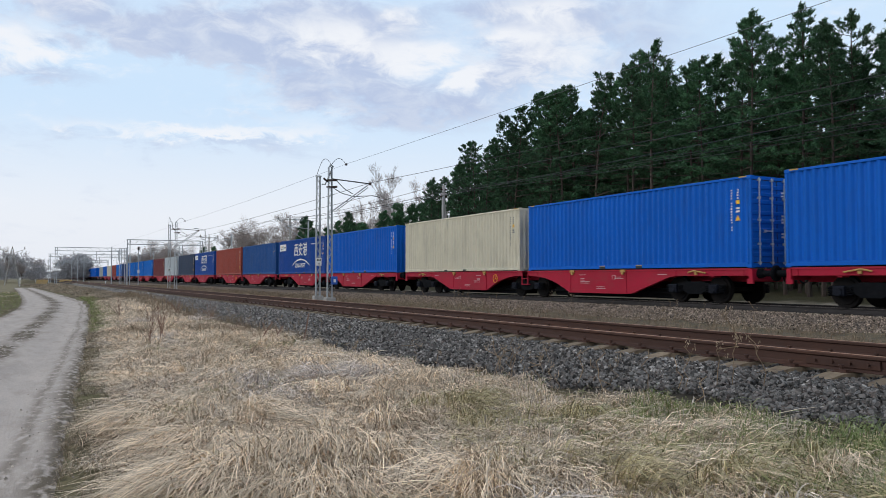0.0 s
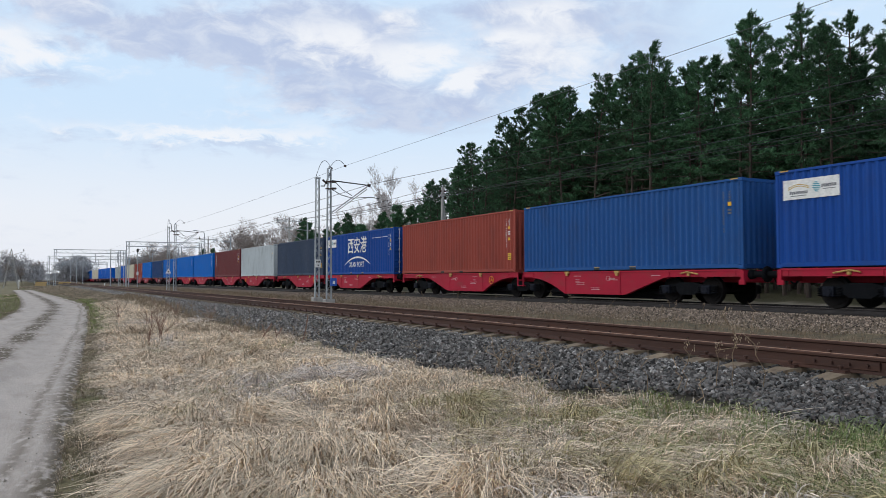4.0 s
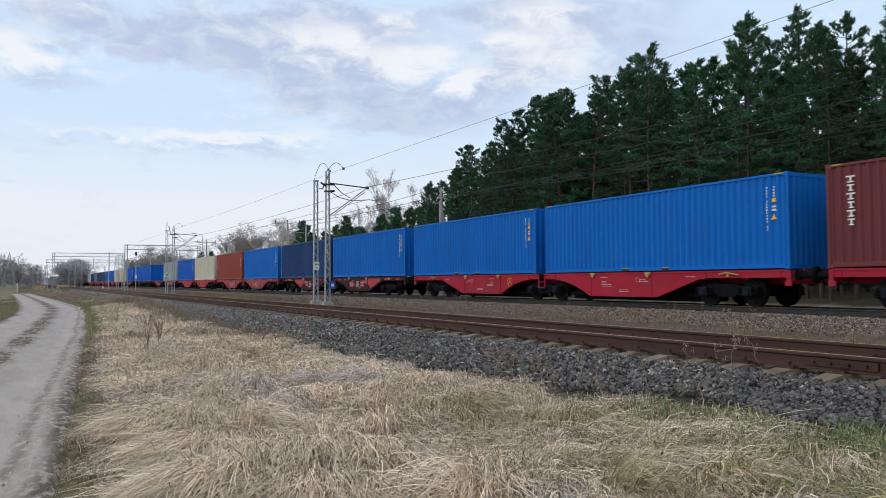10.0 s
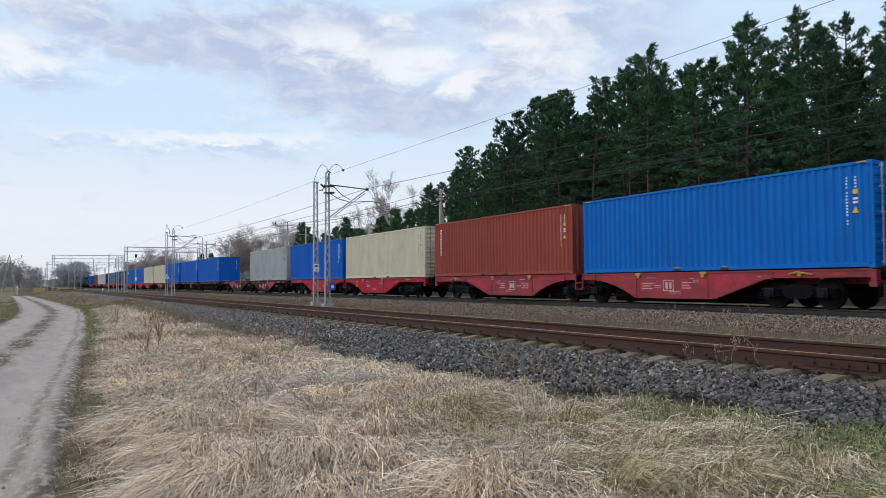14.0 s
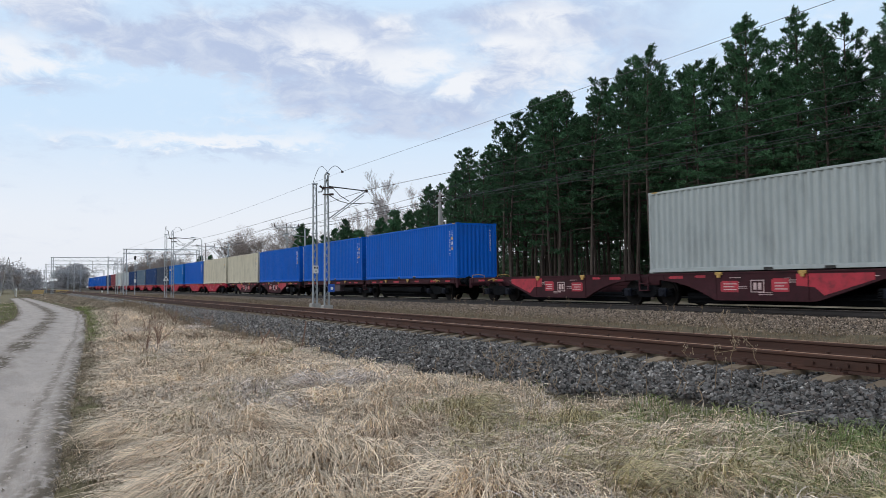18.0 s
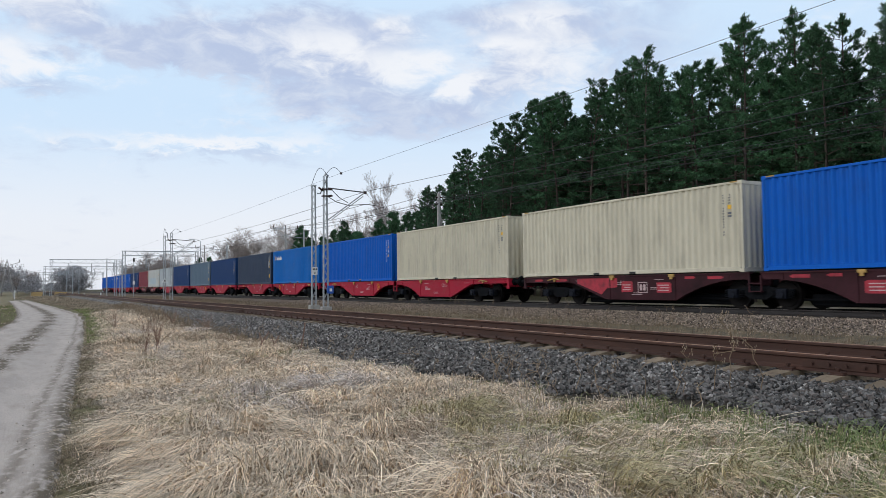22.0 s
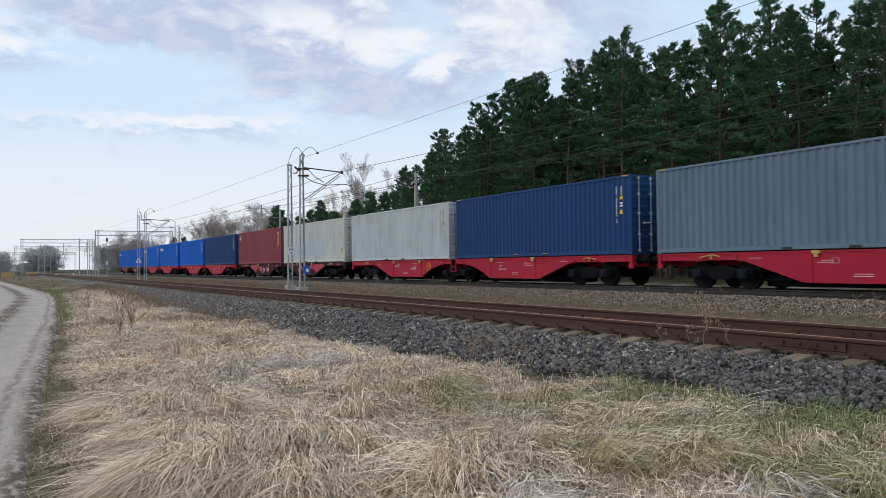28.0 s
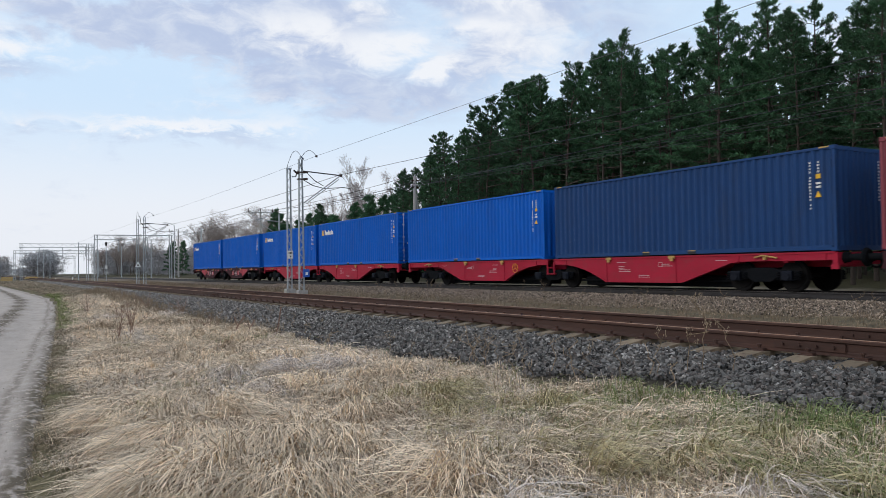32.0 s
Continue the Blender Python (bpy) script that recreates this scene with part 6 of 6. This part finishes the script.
hay = mat("combed_hay", (0.71, 0.575, 0.425), 0.7, vary=0.2, scale=0.6, fine=3.0, bump=0, island=0.65, dirt=(0.46, 0.38, 0.28), dirt_amount=0.7, spec=0.3)
grey_hay = mat("weathered_grey_grass", (0.62, 0.545, 0.49), 0.75, vary=0.2, scale=0.6, fine=3.0, bump=0, island=0.6, spec=0.3)
brown_hay = mat("rotting_brown_grass", (0.44, 0.335, 0.24), 0.8, vary=0.2, scale=0.6, fine=3.0, bump=0, island=0.6, spec=0.25)
olive_hay = mat("greening_hay", (0.42, 0.355, 0.205), 0.75, vary=0.2, scale=0.6, fine=3.0, bump=0, island=0.65, dirt=(0.36, 0.33, 0.17), dirt_amount=0.6, spec=0.25)
withered = mat("withered_far_grass", (0.36, 0.29, 0.215), 0.85, vary=0.25, scale=0.3, fine=2.0, bump=0, island=0.5, dirt=(0.17, 0.16, 0.09), dirt_amount=0.8, spec=0.2)
rg = np.random.default_rng(3)
for name, n, y0, y1, wid, segs, wild, stuff in (("meadow_grass", 44000, 1.8, 10.0, 0.0042, 4, 0.7, straw), ("meadow_grass", 50000, 10.0, 22.0, 0.0058, 3, 0.6, straw), ("meadow_grass", 44000, 22.0, 52.0, 0.009, 2, 0.7, straw),
                                                ("meadow_grass", 22000, 44.0, 110.0, 0.02, 2, 1.0, withered), ("meadow_grass", 9000, 110.0, 190.0, 0.04, 2, 1.0, withered)):
    p = scatter(rg, n, y0, y1, meadow_left, right_edge, 0.8)
    tall = 0.62 + 0.65 * wav(p[:, 0], p[:, 1], 1.3, 0.2) + 0.30 * wav(p[:, 0], p[:, 1], 3.1, 1.9)
    tall = np.clip(tall, 0.08, 1.4) * np.clip((p[:, 0] - road_edge(p[:, 1])) * 1.1 + 0.2, 0.25, 1.0) * np.clip((right_edge(p[:, 1]) - p[:, 0]) * 0.9 + 0.35, 0.35, 1.0)
    lift = (0.035 + 0.11 * tall) * np.where(rg.random(len(p)) < 0.05, 1.25, 1.0)
    loose = rg.random(len(p)) < 0.3
    blades(name, p, 0.16 + 0.26 * tall, np.full(len(p), wid), lift, flow_at(p) + np.where(loose, rg.uniform(-3, 3, len(p)), 0), segs, stuff,
           "long dry straw-coloured grass, bent over in tussocks" if stuff == straw else "withered brown grass and weeds beside the line", 7, wild)


def tussocks(r, y0, y1, gap, per, wid, segs, seed):
    """Locks of long grass that fall over one another: each tussock leans its own way along the flow."""
    cells = [(x, y) for y in np.arange(y0, y1, gap) for x in np.arange(float(meadow_left(y)) + 0.25, float(right_edge(y)) - 0.1, gap)]
    c = np.array(cells) + r.uniform(-0.45, 0.45, (len(cells), 2)) * gap
    lean = flow_at(c) + r.normal(size=len(c)) * 0.5
    vigour = np.clip(0.75 + 0.5 * wav(c[:, 0], c[:, 1], 0.8, 2.2) + r.normal(size=len(c)) * 0.28, 0.25, 1.5) * np.clip((c[:, 0] - road_edge(c[:, 1]) - 0.1) * 1.1, 0.25, 1) * np.clip((right_edge(c[:, 1]) - c[:, 0]) * 1.0 + 0.1, 0.3, 1)
    ballast_side = np.clip((c[:, 0] - 2.6) * 0.6, 0, 1) * np.clip((8.0 - c[:, 1]) * 0.4, 0, 1)     # the greener, browner and lower grass by the ballast
    vigour *= 1 - 0.30 * ballast_side
    tone = wav(c[:, 0], c[:, 1], 0.7, 4.4) + r.normal(size=len(c)) * 0.35 + 0.3 * ballast_side
    lush = (np.clip((c[:, 0] - 2.0) * 0.45, 0, 1) * np.clip((8.8 - c[:, 1]) * 0.4, 0, 1) + 0.5 * wav(c[:, 0], c[:, 1], 0.9, 5.1) + r.normal(size=len(c)) * 0.2) > 0.62
    tone = np.where(lush, 9.0, tone)
    for k, (stuff, pick, label) in enumerate(((hay, (tone > -0.5) & (tone < 0.75), "tussocks of long combed-over golden hay"), (grey_hay, tone <= -0.5, "tussocks of long weathered grey grass"), (brown_hay, (tone >= 0.75) & (tone < 5), "tussocks of rotting brown grass"), (olive_hay, tone > 5, "tussocks of dry grass turning green"))):
        if not pick.any():
            continue
        cc, ll, vv = c[pick], lean[pick], vigour[pick]
        n = (per * np.clip(vv, 0.35, 1.2)).astype(int)
        m = int(n.sum())
        base, a, v = np.repeat(cc, n, 0), np.repeat(ll, n), np.repeat(vv, n)
        o = r.normal(size=(m, 2)) * (0.30 * gap) * np.array([1.0, 1.0])
        across = -o[:, 0] * np.sin(a) + o[:, 1] * np.cos(a)
        q = np.exp(-(o ** 2).sum(1) / (0.5 * gap * gap))
        blades("meadow_grass", base + o, 0.12 + 0.34 * v * r.uniform(0.5, 1.25, m), np.full(m, wid), (0.03 + 0.20 * v) * (0.35 + 0.65 * q), a + across * 0.9 / gap + np.where(r.random(m) < 0.16, r.uniform(-2.5, 2.5, m), 0), segs, stuff, label, seed + k, 0.42)


tussocks(rg, 1.9, 9.0, 0.40, 170, 0.0046, 6, 30)
tussocks(rg, 9.0, 17.0, 0.48, 135, 0.0062, 5, 40)
tussocks(rg, 17.0, 30.0, 0.75, 130, 0.0075, 3, 50)
for cx, cy, wide, turn, n in ((1.5, 6.9, 0.55, 4.15, 1612), (2.1, 6.2, 0.6, 4.3, 1612), (1.2, 8.4, 0.5, 4.0, 1116), (1.9, 8.9, 0.6, 4.2, 1178), (1.7, 5.2, 0.5, 4.2, 1116), (1.1, 5.6, 0.4, 4.05, 930)):
    o = rg.normal(size=(n, 2)) * np.array([wide * 0.55, 0.16])
    q = np.exp(-(o[:, 0] / wide) ** 2) * 0.8
    p = np.stack([cx + o[:, 0] * math.sin(turn) * -1 - o[:, 1] * math.cos(turn), cy + o[:, 0] * math.cos(turn) + o[:, 1] * 0.8], -1)
    blades("meadow_grass", p, 0.40 + 0.30 * q, np.full(n, 0.0044), 0.16 + 0.12 * q, turn + 0.5 * o[:, 0] / wide, 6, hay, "long combed-over lock of golden hay", int(cx * 10 + cy), 0.30)
p = scatter(np.random.default_rng(5), 24000, -12.0, 1.9, meadow_left, right_edge, 0.8)
blades("meadow_grass", p, np.full(len(p), 0.34), np.full(len(p), 0.006), np.full(len(p), 0.11), flow_at(p), 3, straw, "long dry straw-coloured grass, bent over in tussocks", 90, 0.7)
# thatch: short broken stems lying every way over the tussocks
for stuff, n, seed in ((straw, 20000, 71), (grey_hay, 13000, 72), (brown_hay, 13000, 73)):
    p = scatter(rg, n, 1.8, 15.0, meadow_left, right_edge, 0.5)
    high = np.clip((p[:, 0] - road_edge(p[:, 1])) * 0.9, 0.2, 1) * (0.05 + 0.07 * rg.random(len(p)))
    blades("meadow_grass", p, 0.07 + 0.16 * rg.random(len(p)), 0.0022 + 0.00022 * p[:, 1], 0.03 + high, rg.uniform(0, 6.28, len(p)), 2, stuff, "short broken stems of dead grass", seed, 1.5)
p = scatter(rg, 11000, 3.0, 40, lambda y: road_edge(y) - 0.05, lambda y: road_edge(y) + 0.62, 0.9)
blades("verge_grass", p, 0.08 + 0.08 * rg.random(len(p)), 0.003 + 0.00018 * p[:, 1], np.full(len(p), 0.06), flow_at(p), 2, withered, "short trampled grass along the edge of the track", 61)
p = scatter(rg, 5200, 24, 62, lambda y: road_edge(y) + 0.0, lambda y: road_edge(y) + 0.9, 0.8)
blades("verge_grass", p, np.full(len(p), 0.16), 0.004 + 0.00018 * p[:, 1], np.full(len(p), 0.10), flow_at(p), 2, green_grass, "fresh green grass along the edge of the track", 62)
p = scatter(rg, 3600, 16, 60, lambda y: right_edge(y) - 0.9, lambda y: right_edge(y) + 0.25, 0.9)
blades("track_weeds", p, np.full(len(p), 0.22), 0.003 + 0.00018 * p[:, 1], np.full(len(p), 0.24), flow_at(p), 2, brown_weed, "dead brown weeds at the foot of the ballast", 63, 1.4)
p = scatter(rg, 3600, 2.2, 6.2, lambda y: 4.0 + 0 * y, right_edge, 0.9)
blades("green_grass", p, np.full(len(p), 0.24), np.full(len(p), 0.0036), np.full(len(p), 0.14), flow_at(p), 3, green_grass, "fresh green grass at the foot of the ballast", 18)
fresh = mat("bright_spring_grass", (0.20, 0.255, 0.10), 0.7, vary=0.2, scale=0.6, fine=3.0, bump=0, island=0.4, spec=0.25)
p = np.concatenate([np.array((cx, cy)) + rg.normal(size=(n, 2)) * np.array((0.30, 0.22)) for cx, cy, n in ((5.6, 3.8, 420), (5.35, 4.6, 140), (5.4, 5.9, 90), (4.9, 3.4, 160))])
p = p[p[:, 0] < right_edge(p[:, 1])]
blades("green_grass", p, np.full(len(p), 0.20), np.full(len(p), 0.0040), np.full(len(p), 0.17), flow_at(p), 4, fresh, "patches of bright spring grass by the ballast", 28)
p = scatter(rg, 5500, 2.5, 26, lambda y: road_edge(y) + 1.2, right_edge, 0.4)
p = p[(wav(p[:, 0], p[:, 1], 0.6, 2.4) + 0.8 * (p[:, 0] - 4.2) * (p[:, 1] < 9) > 0.15)]
blades("green_grass", p, np.full(len(p), 0.22), np.full(len(p), 0.0042), np.full(len(p), 0.14), flow_at(p), 3, green_grass, "fresh green grass among the dry tussocks", 8)
p = scatter(rg, 30000, 14, 95, lambda y: road_edge(y) - 11.0, lambda y: road_edge(y) - np.interp(y, ROAD_Y, ROAD_W) - 0.05, 0.3)
blades("verge_grass", p[::2], np.full(len(p[::2]), 0.16), 0.003 + 0.00015 * p[::2, 1], np.full(len(p[::2]), 0.08), flow_at(p[::2]), 2, green_grass, "short green grass across the road", 9)
p = p[1::2]
p = p[wav(p[:, 0], p[:, 1], 0.35, 2.0) > 0.2]
blades("verge_grass", p, np.full(len(p), 0.18), 0.003 + 0.00015 * p[:, 1], np.full(len(p), 0.10), flow_at(p), 2, straw, "dry yellow grass across the road", 19)
p = scatter(rg, 5000, 8, 95, lambda y: road_edge(y) - np.interp(y, ROAD_Y, ROAD_W) * 0.60, lambda y: road_edge(y) - np.interp(y, ROAD_Y, ROAD_W) * 0.42, 0.9)
p = p[wav(p[:, 0] * 0.3, p[:, 1], 0.9, 0.4) > 0.0]
blades("verge_grass", p, np.full(len(p), 0.12), 0.004 + 0.0002 * p[:, 1], np.full(len(p), 0.05), flow_at(p), 2, brown_weed, "sparse trodden grass between the wheel ruts", 10)
p = scatter(rg, 30000, 5, 130, lambda y: 10.3 + 0 * y, lambda y: 18.3 + 0 * y, 0.7)
blades("track_weeds", p, np.full(len(p), 0.22), 0.004 + 0.00015 * p[:, 1], np.full(len(p), 0.16), flow_at(p), 2, brown_weed, "dead brown weeds between the tracks", 12)


# ---- weeds, bushes and small things ----
dry_stem = mat("dry_stem", (0.24, 0.17, 0.11), 0.9, vary=0.25, scale=5, bump=0, obj=0.3)
red_stem = mat("reddish_twig", (0.24, 0.145, 0.105), 0.9, vary=0.25, scale=5, bump=0, obj=0.3)
seed_head = mat("dry_seed_head", (0.30, 0.23, 0.16), 0.95, vary=0.25, scale=8, bump=0, island=0.4)


def weed(x, y, h, seed, plume):
    """A dead stalk with side twigs and seed heads."""
    r = random.Random(seed)
    w = thing("dry_weed", "dead brown weed stalk with withered seed heads", "weed", "dead weeds", at=pose(x, y, zat(x, y) - 0.02, r.uniform(-9, 9), r.uniform(-9, 9)))
    stem = [Vector((r.gauss(0, 0.012) * i, r.gauss(0, 0.012) * i, h * i / 6)) for i in range(7)]
    g = Geo().line(stem, 0.0045, 4)
    heads = Geo()
    for k in range(plume):
        q = r.uniform(0.55, 1.0)
        i = min(int(q * 6), 5)
        b = stem[i].lerp(stem[i + 1], q * 6 - i)
        a = r.uniform(0, 6.28)
        L = h * r.uniform(0.07, 0.17)
        tip = b + Vector((math.cos(a) * L * 0.6, math.sin(a) * L * 0.6, L))
        g.tube(b, tip, 0.003, 3, 0.002)
        for _ in range(5):
            c = tip + Vector((r.gauss(0, 0.014), r.gauss(0, 0.014), r.gauss(0, 0.018)))
            heads.tube(c, c + Vector((0, 0, 0.018)), 0.005, 4, 0.002)
    part("stem", g, dry_stem, w)
    if heads.v:
        tagged(part("seed_head", heads, seed_head, w), kind="stuff")


def bush(x, y, h, seed, n=11):
    """A small leafless bush of thin reddish twigs."""
    r = random.Random(seed)
    b = thing("bare_bush", "small leafless bush of thin reddish-brown twigs", "bush", "bare bushes", at=pose(x, y, zat(x, y) - 0.03))
    for k in range(n):
        a = r.uniform(0, 6.28)
        lean = r.uniform(0.1, 0.75)
        L = h * r.uniform(0.6, 1.1)
        pts = [Vector((math.cos(a) * lean * L * s * s + r.gauss(0, 0.02), math.sin(a) * lean * L * s * s + r.gauss(0, 0.02), L * s * (1 - 0.3 * lean * s))) for s in (0, 0.35, 0.7, 1)]
        g = Geo().line(pts, 0.0045, 3)
        for _ in range(4):
            i = r.randrange(1, 3)
            q = pts[i].lerp(pts[i + 1], r.random())
            g.tube(q, q + Vector((r.gauss(0, 0.12), r.gauss(0, 0.12), r.uniform(0.08, 0.25))) * h * 0.6, 0.003, 3, 0.0015)
        part("twig", g, red_stem, b)


rw = random.Random(8)
weed(6.35, 5.65, 0.80, 1, 14)
weed(6.22, 5.80, 0.55, 2, 5)
weed(6.10, 6.05, 0.50, 3, 4)
weed(6.45, 5.35, 0.60, 4, 3)
for i in range(70):
    y = rw.uniform(6, 34)
    x = float(right_edge(np.array([y]))[0]) + rw.uniform(-0.4, 0.75)
    weed(x, y, rw.uniform(0.15, 0.38), 10 + i, rw.randrange(0, 5))
for i in range(16):
    y = rw.uniform(4.6, 9.5)
    x = float(right_edge(np.array([y]))[0]) + rw.uniform(-0.15, 0.5)
    weed(x, y, rw.uniform(0.22, 0.55), 210 + i, rw.randrange(0, 3))
for i in range(60):
    y = rw.uniform(8, 46)
    weed(rw.uniform(16.2, 19.0), y, rw.uniform(0.25, 0.7), 110 + i, rw.randrange(0, 6))
for x, y, h in ((2.75, 19.0, 1.0), (3.1, 21.5, 0.9), (2.3, 17.6, 0.7), (5.0, 24.5, 0.8), (4.4, 18.4, 0.55), (3.4, 26.0, 0.9), (2.9, 30.0, 0.9), (4.9, 30.0, 0.7)):
    bush(x, y, h, int(x * 100 + y))
for x, y, L in ((4.35, 16.4, 0.5), (4.55, 16.1, 0.42), (4.95, 15.4, 0.7)):
    st = thing("dead_branch", "dark dead branch stuck in the dry grass", "branch", "dead branches", at=pose(x, y, zat(x, y), 18, 14, x * 90))
    part("stem", Geo().line([(0, 0, -0.05), (0.03, 0, L * 0.5), (0.12, 0.02, L)], 0.016, 5).tube((0.03, 0, L * 0.5), (-0.12, 0.05, L * 0.85), 0.01, 4), red_stem, st)

yellow_box = mat("yellow_machine_paint", (0.48, 0.33, 0.14), 0.6, vary=0.15, scale=3, bump=0.05, dirt=(0.25, 0.2, 0.12), dirt_amount=0.5)
for x, y, w in ((3.0, 210, 2.4), (7.9, 205, 2.6)):
    st = thing("sleeper_stack", "low stack of yellowish timber beams", "timber stack", "stacks by the crossing", at=pose(x, y, 0.02))
    for k in range(3):
        for q in range(3):
            part("beam", shared("stack_beam%d" % int(w * 10), lambda g: g.box(-w / 2, w / 2, -0.28, 0.28, 0, 0.34, 0.03)), yellow_box, st, at=pose(0.1 * (k - 1), 0.62 * (q - 1), 0.37 * k))
for x, y, h in ((-1.2, 160, 1.5), (13.8, 170, 0.9), (9.5, 150, 0.8), (2.1, 260, 3.0)):
    p_ = thing("marker_post", "slim white trackside marker post", "post", "trackside posts", at=pose(x, y, 0))
    part("post", Geo().tube((0, 0, 0), (0, 0, h), 0.06, 8), sign_white, p_)
    part("cap", Geo().box(-0.12, 0.12, -0.04, 0.04, h - 0.3, h + 0.05), sign_white, p_)
for x, y in ((17.6, 150),):
    sg = thing("light_signal", "railway light signal with dark round head", "signal", "railway signals", at=pose(x, y, 0))
    part("post", Geo().tube((0, 0, 0), (0, 0, 7.0), 0.07, 8), mast_steel, sg)
    part("head", Geo().box(-0.16, 0.16, -0.10, 0.10, 6.5, 7.15, 0.05), black_mark, sg)
    part("visor", Geo().tube((0, -0.12, 6.85), (0, -0.3, 6.85), 0.12, 10), black_mark, sg)
    part("plate", Geo().box(-0.18, 0.18, -0.13, -0.1, 2.4, 3.0), sign_white, sg)


def road_clods(r, n):
    y = 4.5 + 40 * r.random(n) ** 1.4
    w = np.interp(y, ROAD_Y, ROAD_W)
    u = np.where(r.random(n) < 0.55, r.normal(0.97, 0.05, n), np.where(r.random(n) < 0.6, r.normal(0.5, 0.07, n), r.random(n)))
    x = road_edge(y) - w * (1 - u)
    return np.stack([x, y, np.full(n, 0.028) + 0.02 * np.exp(-((u - 0.5) / 0.1) ** 2)], -1)


stones("road_clods", 1300, road_clods, (0.005, 0.014), mat("soil_clods", (0.32, 0.28, 0.24), 0.95, vary=0.2, scale=6, bump=0.2, island=0.5), "loose clods and pebbles on the dirt track", 15)


def motions():
    for ob, y, z in TRAIN:
        walk(ob, [(t, pose(TRAIN_X, y - run(t), z)) for t in range(33)])
    # the wheels roll: all front ones alike, all rear ones alike, so that they share their keys
    for k, wheels in WHEELS.items():
        first = wheels[0]
        walk(first, [(i / FPS, pose(0, 0.9 * k, 0.46, math.degrees((run(i / FPS) - run(0)) / 0.46))) for i in range(32 * FPS + 1)])
        for w in wheels[1:]:
            w.rotation_mode = "QUATERNION"
            keys = w.animation_data_create()
            keys.action = first.animation_data.action
            keys.action_slot = first.animation_data.action_slot


motions()
